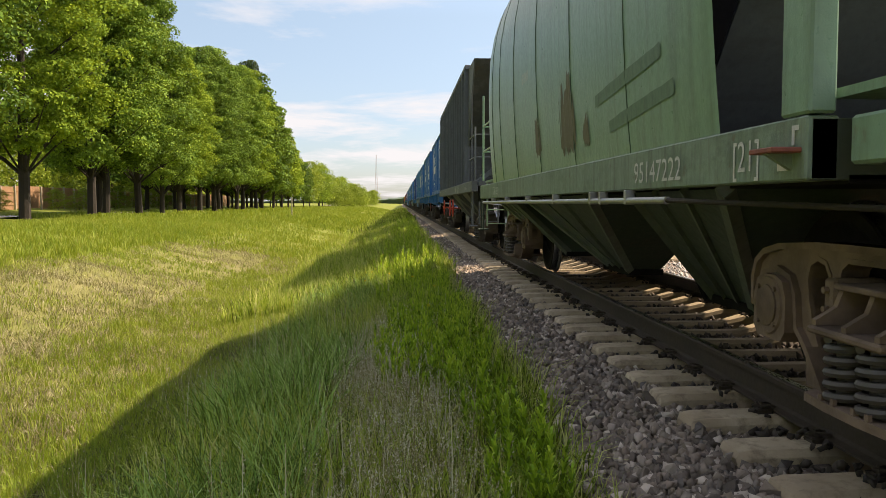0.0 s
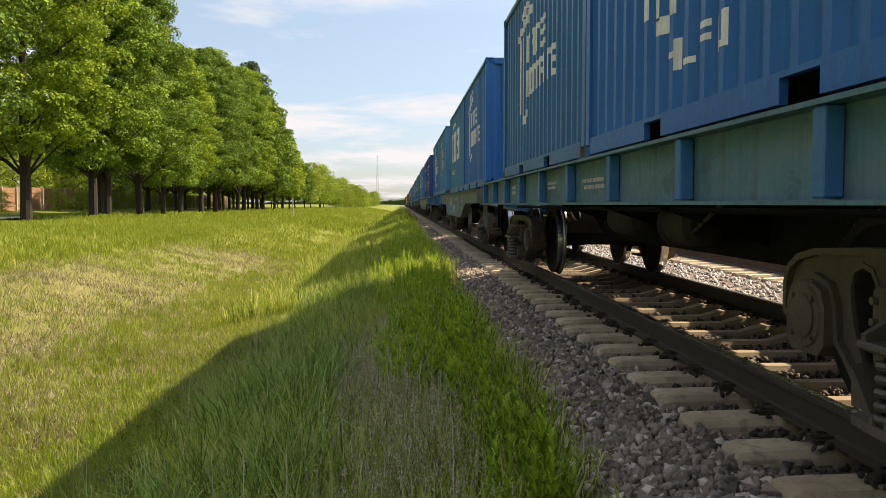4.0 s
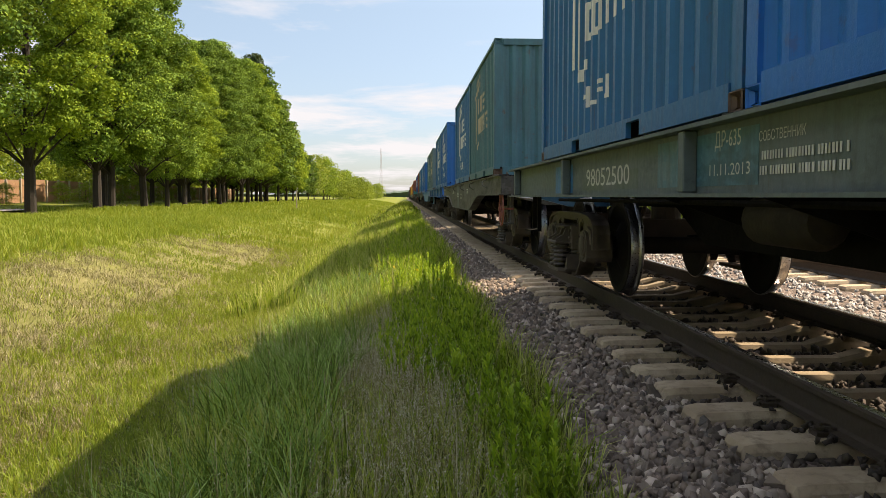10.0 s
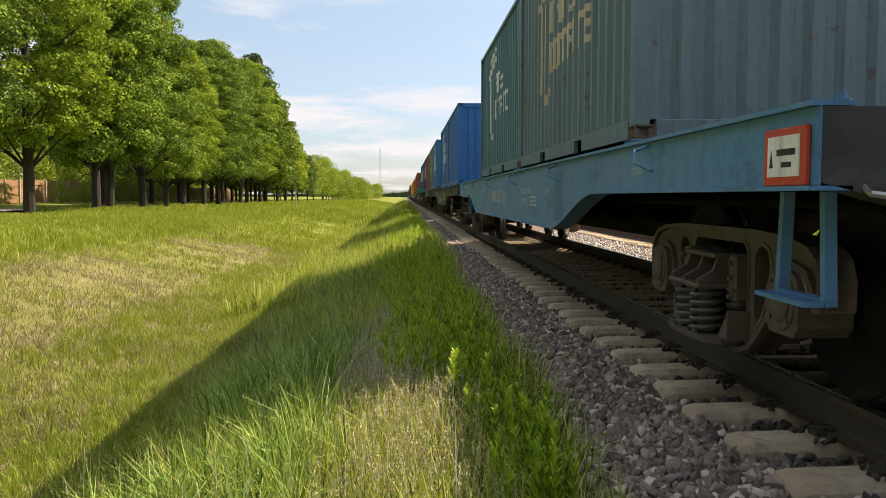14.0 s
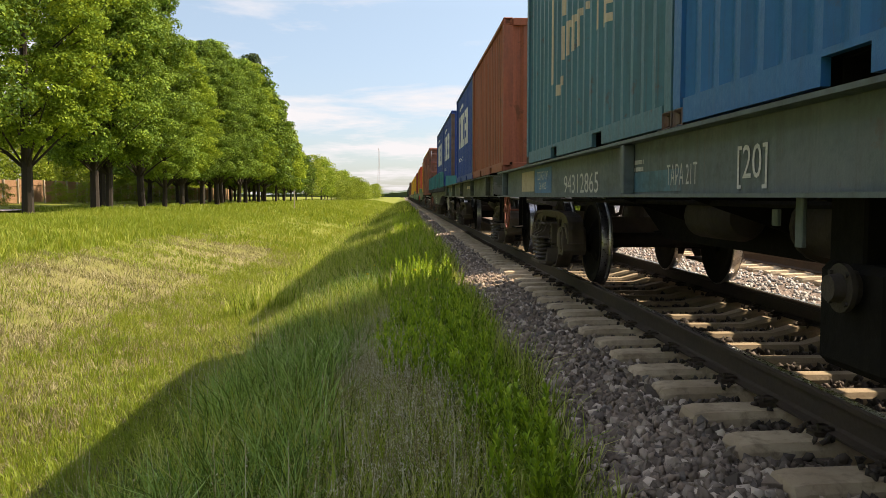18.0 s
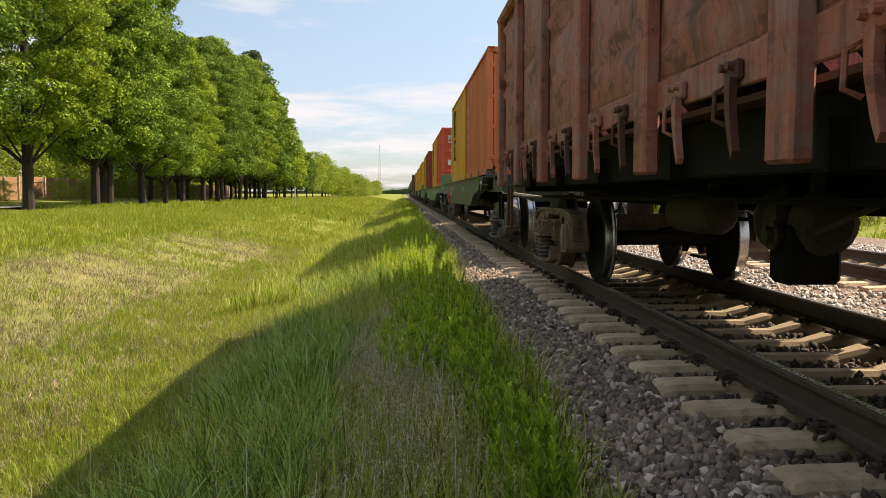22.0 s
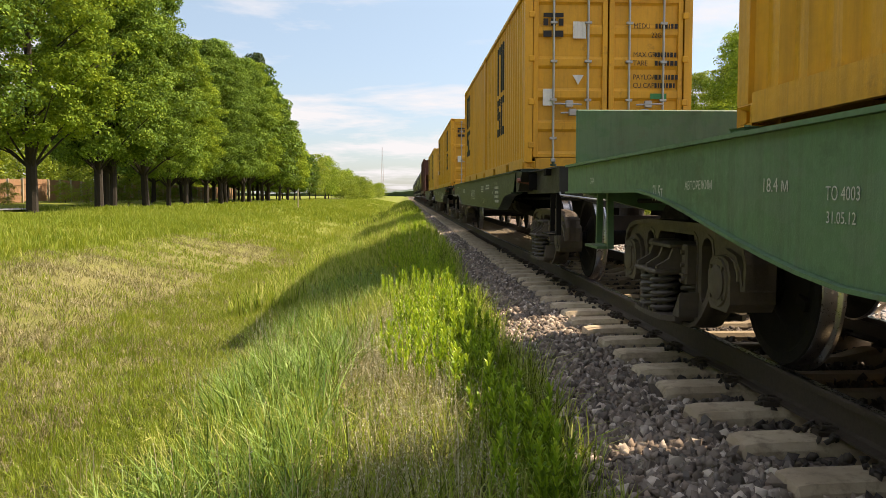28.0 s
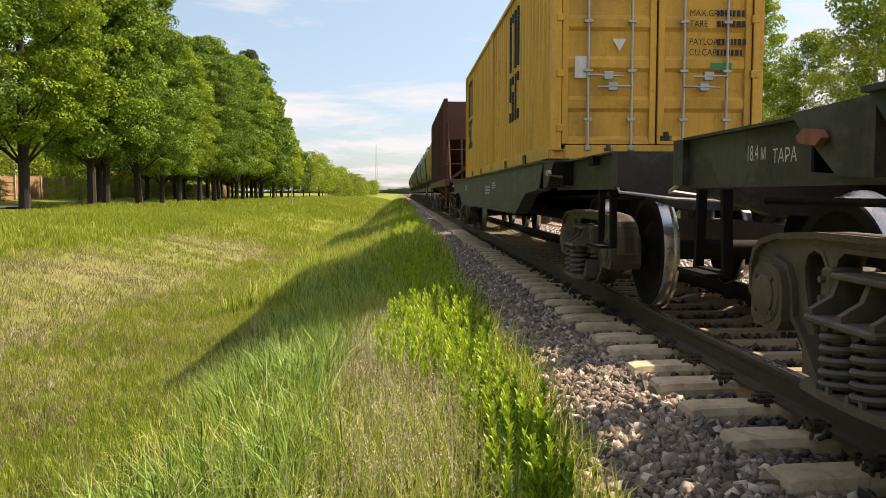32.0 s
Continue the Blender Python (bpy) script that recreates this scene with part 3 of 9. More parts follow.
def bogie_meshes():
    wheelset_meshes()
    # cast side frame in side view (y, z): flat top, arched jaws over the axle boxes, curved tension member
    out = mirrored([(0.0, 0.80), (0.55, 0.80), (0.92, 0.778), (1.08, 0.745), (1.17, 0.69), (1.21, 0.60), (1.205, 0.455), (1.145, 0.445), (1.12, 0.54), (1.06, 0.61), (0.925, 0.64), (0.81, 0.61),
                    (0.765, 0.54), (0.745, 0.385), (0.68, 0.335), (0.58, 0.235), (0.47, 0.155), (0.36, 0.122), (0.0, 0.118)])
    pill = [(0.492, 0.655), (0.525, 0.70), (0.585, 0.715), (0.645, 0.69), (0.668, 0.63), (0.655, 0.54), (0.615, 0.43), (0.56, 0.335), (0.52, 0.30), (0.492, 0.33)]
    middle = mirrored([(0.0, 0.72), (0.34, 0.72), (0.385, 0.69), (0.40, 0.64), (0.39, 0.25), (0.35, 0.205), (0.0, 0.20)])
    holes = [[(-y, z) for y, z in pill], middle, pill]
    for key, s in (("frame_near", -1), ("frame_far", 1)):
        bm = bmesh.new()
        edges = []
        for loop in [out] + holes:
            vs = [bm.verts.new((s * 1.075, y, z)) for y, z in loop]
            edges += [bm.edges.new((vs[i], vs[(i + 1) % len(vs)])) for i in range(len(vs))]
        bmesh.ops.triangle_fill(bm, use_beauty=True, use_dissolve=False, edges=edges)
        geom = bmesh.ops.extrude_face_region(bm, geom=list(bm.faces))
        for v in geom["geom"]:
            if isinstance(v, bmesh.types.BMVert):
                v.co.x -= s * 0.11
        bmesh.ops.recalc_face_normals(bm, faces=bm.faces)
        bmesh.ops.bevel(bm, geom=[e for e in bm.edges if len(e.link_faces) == 2 and e.calc_face_angle() > 1.0], offset=0.012, segments=2, affect="EDGES", clamp_overlap=True)
        g = Geo()
        bm.verts.ensure_lookup_table()
        bm.verts.index_update()
        g.add([v.co for v in bm.verts], [[v.index for v in f.verts] for f in bm.faces])
        bm.free()
        x0, x1 = (-1.105, -0.935) if s < 0 else (0.935, 1.105)
        # flanges round the outline and, narrower, round the openings
        rim(g, out, 0.030, x0, x1)
        for loop in holes:
            rim(g, loop, -0.022, x0 + 0.024, x1 - 0.024)
        # wear plates and wedges beside the springs, with their bolts
        for q in (-1, 1):
            g.box(min(s * 0.93, s * 1.15), max(s * 0.93, s * 1.15), q * 0.355 - 0.045, q * 0.355 + 0.045, 0.40, 0.66, 0.012)
            g.box(min(s * 1.14, s * 1.165), max(s * 1.14, s * 1.165), q * 0.365 - 0.035, q * 0.365 + 0.035, 0.46, 0.475)
            for z in (0.43, 0.53, 0.61):
                g.lathe([(s * 1.148, 0.0), (s * 1.148, 0.016), (s * 1.172, 0.016), (s * 1.172, 0.0)], "x", 6, (0, q * 0.365, z))
            # dished foot of the column running out to the spring seat
            g.prism([(q * 0.43, 0.20), (q * 0.44, 0.36), (q * 0.36, 0.27), (q * 0.30, 0.20)], "x", min(s * 1.06, s * 1.20), max(s * 1.06, s * 1.20))
        MESH[key] = g.mesh("side_frame", CAST)
    # horseshoe of the jaws, worn bright by the axle boxes
    arch = [(0.176, 0.50), (0.172, 0.545), (0.113, 0.606), (-0.0175, 0.636), (-0.130, 0.606), (-0.172, 0.545), (-0.176, 0.50)]
    thin = [(y * 0.90, z - (0.018 if abs(y) < 0.15 else 0.0)) for y, z in arch]
    g = Geo().prism(arch + thin[::-1], "x", -1.112, -0.94)
    MESH["jaw"] = g.mesh("jaw_liner", WORN)
    # coil spring, with the smaller one inside it
    pts = []
    turns, n = 5.4, 76
    for i in range(n + 1):
        a = 2 * math.pi * turns * i / n
        pts.append((0.084 * math.cos(a), 0.084 * math.sin(a), 0.014 + 0.222 * min(1.0, max(0.0, (i / n - 0.06) / 0.88))))
    g = Geo().tube(pts, 0.0175, 7)
    g.lathe([(0.0, 0.0), (0.0, 0.052), (0.25, 0.052), (0.25, 0.0)], "z", 10)
    MESH["spring"] = g.mesh("spring", SPRING, True)
    # axle box with its round cover
    for key, s in (("box_near", -1), ("box_far", 1)):
        g = Geo().prism([(-0.165, -0.11), (-0.12, -0.16), (0.12, -0.16), (0.165, -0.11), (0.165, 0.05), (0.13, 0.125), (0.06, 0.15), (-0.06, 0.15), (-0.13, 0.125), (-0.165, 0.05)], "x", -0.13 + s * 1.01, 0.13 + s * 1.01)
        g.lathe([(s * 1.13, 0.0), (s * 1.165, 0.0), (s * 1.165, 0.088), (s * 1.158, 0.10), (s * 1.15, 0.10), (s * 1.15, 0.136), (s * 1.14, 0.142), (s * 1.135, 0.0)], "x", 20)
        for k in range(4):
            a = math.pi / 4 + k * math.pi / 2
            g.lathe([(s * 1.148, 0.0), (s * 1.162, 0.0), (s * 1.162, 0.013), (s * 1.148, 0.013)], "x", 6, (0, 0.119 * math.cos(a), 0.119 * math.sin(a)))
        MESH[key] = g.mesh("axle_box", CAST, True)
    # bolster: a box beam whose ends stand out as ribbed brackets over the springs
    g = Geo()
    g.prism([(-0.96, 0.49), (-0.96, 0.62), (-0.80, 0.655), (-0.3, 0.72), (0.3, 0.72), (0.80, 0.655), (0.96, 0.62), (0.96, 0.49), (0.8, 0.46), (0.3, 0.40), (-0.3, 0.40), (-0.8, 0.46)], "y", -0.20, 0.20)
    g.lathe([(0.72, 0.0), (0.72, 0.16), (0.86, 0.16), (0.86, 0.0)], "z", 20)
    MESH["bolster"] = g.mesh("bogie", CAST)
    MESH["bolster_end"] = Geo().box(0.90, 1.20, -0.235, 0.235, 0.627, 0.652, 0.006).mesh("bolster_end", CAST)
    MESH["bolster_rib"] = Geo().prism([(0.965, 0.488), (1.285, 0.488), (1.285, 0.51), (1.20, 0.56), (1.175, 0.626), (0.965, 0.626)], "y", -0.016, 0.016).mesh("bolster_rib", CAST)
    MESH["spring_cap"] = Geo().box(0.75, 1.30, -0.25, 0.25, 0.455, 0.487, 0.010).mesh("spring_cap", CAST)
    g = Geo().prism([(0.76, -0.36), (1.20, -0.36), (1.275, -0.30), (1.29, -0.12), (1.29, 0.12), (1.275, 0.30), (1.20, 0.36), (0.76, 0.36)], "z", 0.165, 0.20)
    for q in (-1, 1):
        g.prism([(1.10, 0.166), (1.27, 0.166), (1.12, 0.12), (1.10, 0.12)], "y", q * 0.2 - 0.02, q * 0.2 + 0.02)
        for d in (0.07, 0.16):
            g.prism([(1.268, 0.199), (1.285, 0.199), (1.285, 0.225), (1.268, 0.225)], "y", q * d - 0.012, q * d + 0.012)
    MESH["spring_seat"] = g.mesh("spring_seat", CAST)
    g = Geo()
    for q in (-0.36, 0.36):
        g.tube([(-0.95, q, 0.36), (0, q * 0.8, 0.40), (0.95, q, 0.36)], 0.035, 8)
        g.tube([(-0.7, q, 0.36), (-0.7, q * 0.9, 0.62)], 0.018, 6)
    for s in (-1, 1):
        for q in (-1, 1):
            g.prism([(q * 0.40, 0.30), (q * 0.455, 0.22), (q * 0.47, 0.55), (q * 0.41, 0.52)], "x", s * 0.73 - 0.04, s * 0.73 + 0.04)
    MESH["brake"] = g.mesh("brake_rigging", UNDER)


bogie_meshes()
WHEELS_FRONT, WHEELS_BACK, MOVERS = [], [], []


def bogie(wagon, y, cast=None):
    b = part("bogie", MESH["bolster"], cast, wagon, "dark cast-steel two-axle bogie", at=pose(0, y, 0))
    part("side_frame", MESH["frame_near"], cast, b)
    part("side_frame", MESH["frame_far"], cast, b)
    part("brake_rigging", MESH["brake"], None, b)
    for q in (-1, 1):
        part("jaw_liner", MESH["jaw"], None, b, "pale worn jaw lining", at=pose(0, q * 0.9425, 0))
    for s in (-1, 1):
        part("spring_cap", MESH["spring_cap"], cast, b, at=pose(0, 0, 0, 0, 0, 0 if s > 0 else 180))
        part("bolster_end", MESH["bolster_end"], cast, b, at=pose(0, 0, 0, 0, 0, 0 if s > 0 else 180))
        for q in (-0.215, 0.0, 0.215) if s < 0 else ():
            part("bolster_rib", MESH["bolster_rib"], cast, b, at=pose(0, q, 0, 0, 0, 180))
        part("spring_seat", MESH["spring_seat"], cast, b, at=pose(0, 0, 0, 0, 0, 0 if s > 0 else 180))
    for x, dy in ((-1.187, -0.112), (-1.187, 0.112), (-1.02, -0.225), (-1.02, 0.0), (-1.02, 0.225), (-0.85, -0.112), (-0.85, 0.112), (1.187, -0.112), (1.187, 0.112)):
        part("coil_spring", MESH["spring"], None, b, at=pose(x, dy, 0.203))
    for q, keep in ((-1, WHEELS_FRONT), (1, WHEELS_BACK)):
        w = part("wheelset", MESH["wheels"], None, b, "dark steel wheels with bright polished treads", at=pose(0, q * AXLE_GAP / 2, WHEEL_R))
        keep.append(w)
        part("axle_box", MESH["box_near"], cast, b, at=pose(0, q * AXLE_GAP / 2, WHEEL_R))
        part("axle_box", MESH["box_far"], None, b, at=pose(0, q * AXLE_GAP / 2, WHEEL_R))
    return b


def merge_treads():
    """Wheels and treads are one turning mesh with two materials."""
    a, b = MESH["wheels"], MESH["tyres"]
    n = len(a.polygons)
    bm = bmesh.new()
    bm.from_mesh(a)
    bm.from_mesh(b)
    bm.faces.ensure_lookup_table()
    for f in bm.faces[n:]:
        f.material_index = 1
    bm.to_mesh(a)
    bm.free()
    a.materials.append(TREAD)


merge_treads()


def coupler(wagon, y, s):
    """Automatic coupler head and draft gear; s: the way it points along the wagon."""
    g = Geo()
    g.box(-0.10, 0.10, min(y, y + s * 0.42), max(y, y + s * 0.42), 0.95, 1.15, 0.02)
    g.prism([(-0.22, y + s * 0.42), (0.20, y + s * 0.42), (0.23, y + s * 0.56), (0.10, y + s * 0.72), (0.02, y + s * 0.60), (-0.10, y + s * 0.60), (-0.12, y + s * 0.72), (-0.24, y + s * 0.66)], "z", 0.88, 1.22)
    g.box(-0.28, 0.28, y - 0.06, y + 0.06, 0.85, 1.27, 0.02)
    part("coupler", g, CAST, wagon)
    h = Geo().tube([(0.32, y, 0.95), (0.36, y + s * 0.3, 0.72), (0.30, y + s * 0.62, 0.66), (0.2, y + s * 0.85, 0.78)], 0.028, 8)
    part("brake_hose", h, UNDER, wagon)
    rod = Geo().tube([(-1.28, y - s * 0.05, 1.02), (-1.30, y + s * 0.06, 0.98), (-0.9, y + s * 0.10, 0.93), (-0.25, y + s * 0.10, 0.90), (-0.2, y + s * 0.25, 1.0)], 0.013, 6)
    part("uncoupling_rod", rod, GALV, wagon)


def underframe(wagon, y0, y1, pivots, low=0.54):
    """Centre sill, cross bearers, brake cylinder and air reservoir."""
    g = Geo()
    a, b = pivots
    # deep and near-black: the sill also stands for the shade around it
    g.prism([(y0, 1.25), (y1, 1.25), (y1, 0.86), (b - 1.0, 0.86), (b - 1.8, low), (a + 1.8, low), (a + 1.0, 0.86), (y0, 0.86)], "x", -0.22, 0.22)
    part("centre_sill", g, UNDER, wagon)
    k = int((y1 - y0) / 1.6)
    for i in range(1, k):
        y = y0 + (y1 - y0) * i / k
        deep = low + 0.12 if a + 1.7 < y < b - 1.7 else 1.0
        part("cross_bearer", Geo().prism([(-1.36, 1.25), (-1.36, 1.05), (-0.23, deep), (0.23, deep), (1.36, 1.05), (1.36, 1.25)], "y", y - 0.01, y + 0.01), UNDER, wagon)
    mid = (y0 + y1) / 2
    part("brake_cylinder", Geo().lathe([(mid - 1.15, 0.0), (mid - 1.15, 0.12), (mid - 1.10, 0.18), (mid - 0.62, 0.18), (mid - 0.60, 0.21), (mid - 0.56, 0.21), (mid - 0.56, 0.0)], "y", 18, (-0.50, 0, 0.80)), GEAR, wagon, smooth=True)
    part("air_reservoir", Geo().lathe([(mid + 0.4, 0.0), (mid + 0.44, 0.13), (mid + 0.52, 0.17), (mid + 1.25, 0.17), (mid + 1.33, 0.13), (mid + 1.37, 0.0)], "y", 18, (-0.52, 0, 0.82)), GEAR, wagon, smooth=True)
    for y in (mid - 1.0, mid - 0.7, mid + 0.6, mid + 1.2):
        part("hanger", Geo().box(-0.55, -0.49, y - 0.03, y + 0.03, 0.86, 1.24), GEAR, wagon)
    part("brake_rod", Geo().tube([(0.05, pivots[0] + 0.6, 0.55), (-0.1, mid - 1.6, 0.74), (0.3, mid - 1.1, 0.88)], 0.018, 6), UNDER, wagon)
    part("brake_rod", Geo().tube([(0.05, pivots[1] - 0.6, 0.55), (-0.1, mid + 1.6, 0.74), (-0.2, mid - 0.4, 0.80)], 0.018, 6), UNDER, wagon)
    part("brake_rod", Geo().tube([(-0.90, mid - 2.6, 1.02), (-0.55, mid - 0.9, 0.70), (-0.50, mid - 0.6, 0.68)], 0.016, 6), GEAR, wagon)
    part("brake_pipe", Geo().tube([(-0.95, y0 + 0.4, 0.93), (-0.95, y1 - 0.4, 0.93)], 0.021, 6), UNDER, wagon)


def valve_chamber(wagon, x, y, z0, z1, wide=0.22):
    """Air-brake distributor: a cast chamber with a round flanged valve bolted to each end."""
    body = part("valve_chamber", Geo().box(x - 0.17, x + 0.17, y - wide, y + wide, z0, z1 - 0.06, 0.03), UNDER, wagon, "grimy cast brake-valve chamber")
    part("chamber_bracket", Geo().box(x - 0.14, x + 0.14, y - 0.03, y + wide - 0.02, z1 - 0.07, 1.02, 0.01), UNDER, body)
    zc = (z0 + z1) / 2 + 0.08
    part("valve_flange", Geo().lathe([(x - 0.16, 0.0), (x - 0.16, 0.06), (x - 0.20, 0.065), (x - 0.20, 0.085), (x - 0.22, 0.085), (x - 0.22, 0.05), (x - 0.26, 0.045), (x - 0.26, 0.0)], "x", 18, (0, y - 0.02, zc)), GEAR, body, smooth=True)
    e = y - wide
    part("valve_flange", Geo().lathe([(e + 0.01, 0.0), (e + 0.01, 0.08), (e - 0.05, 0.085), (e - 0.05, 0.11), (e - 0.08, 0.11), (e - 0.08, 0.0)], "y", 18, (x, 0, zc)), GEAR, body, smooth=True)
    for k in range(4):
        a = math.pi * (0.25 + 0.5 * k)
        part("flange_bolt", Geo().lathe([(x - 0.218, 0.0), (x - 0.218, 0.010), (x - 0.23, 0.010), (x - 0.23, 0.0)], "x", 6, (0, y - 0.02 + 0.070 * math.cos(a), zc + 0.070 * math.sin(a))), GEAR, body)
    part("air_hose", Geo().tube([(x - 0.05, y + wide, zc + 0.05), (x - 0.02, y + 0.34, zc + 0.02), (x + 0.02, y + 0.40, zc + 0.18), (x + 0.1, y + 0.42, 0.95)], 0.015, 6), UNDER, body, smooth=True)


def hand_wheel(wagon, x, y, z, r, mat, tilt=0.0, label="", spokes=5, thick=0.014):
    rim = part("hand_wheel", Geo().ring((0, 0, 0), r, thick, "x", 32, 8), mat, wagon, label, True, pose(x, y, z))
    for k in range(spokes):
        a = 2 * math.pi * k / spokes + tilt
        part("spoke", Geo().tube([(0.0, 0, 0), (0.0, r * math.cos(a), r * math.sin(a))], thick * 0.7, 6), mat, rim)
    part("hub", Geo().lathe([(-0.045, 0.0), (-0.045, 0.034), (0.03, 0.04), (0.03, 0.016), (0.20, 0.016), (0.20, 0.0)], "x", 12), mat, rim)
    return rim


# ---------------------------------------------------------------- lettering
def lettering(words):
    """Flat letter meshes, made once for all strings."""
    obs = {}
    for w in words:
        c = bpy.data.curves.new("letters", "FONT")
        c.body, c.resolution_u, c.size = w, 3, 1.0
        obs[w] = new("letters", c)
    deps = bpy.context.evaluated_depsgraph_get()
    made = {}
    for w, o in obs.items():
        m = bpy.data.meshes.new_from_object(o.evaluated_get(deps))
        m.name = "lettering"
        m.materials.clear()
        m.materials.append(LETTER)
        co = np.zeros(len(m.vertices) * 3)
        m.vertices.foreach_get("co", co)
        made[w] = (m, co.reshape(-1, 3)[:, 0].max() if len(co) else 1.0)
    for o in obs.values():
        c = o.data
        bpy.data.objects.remove(o)
        bpy.data.curves.remove(c)
    return made


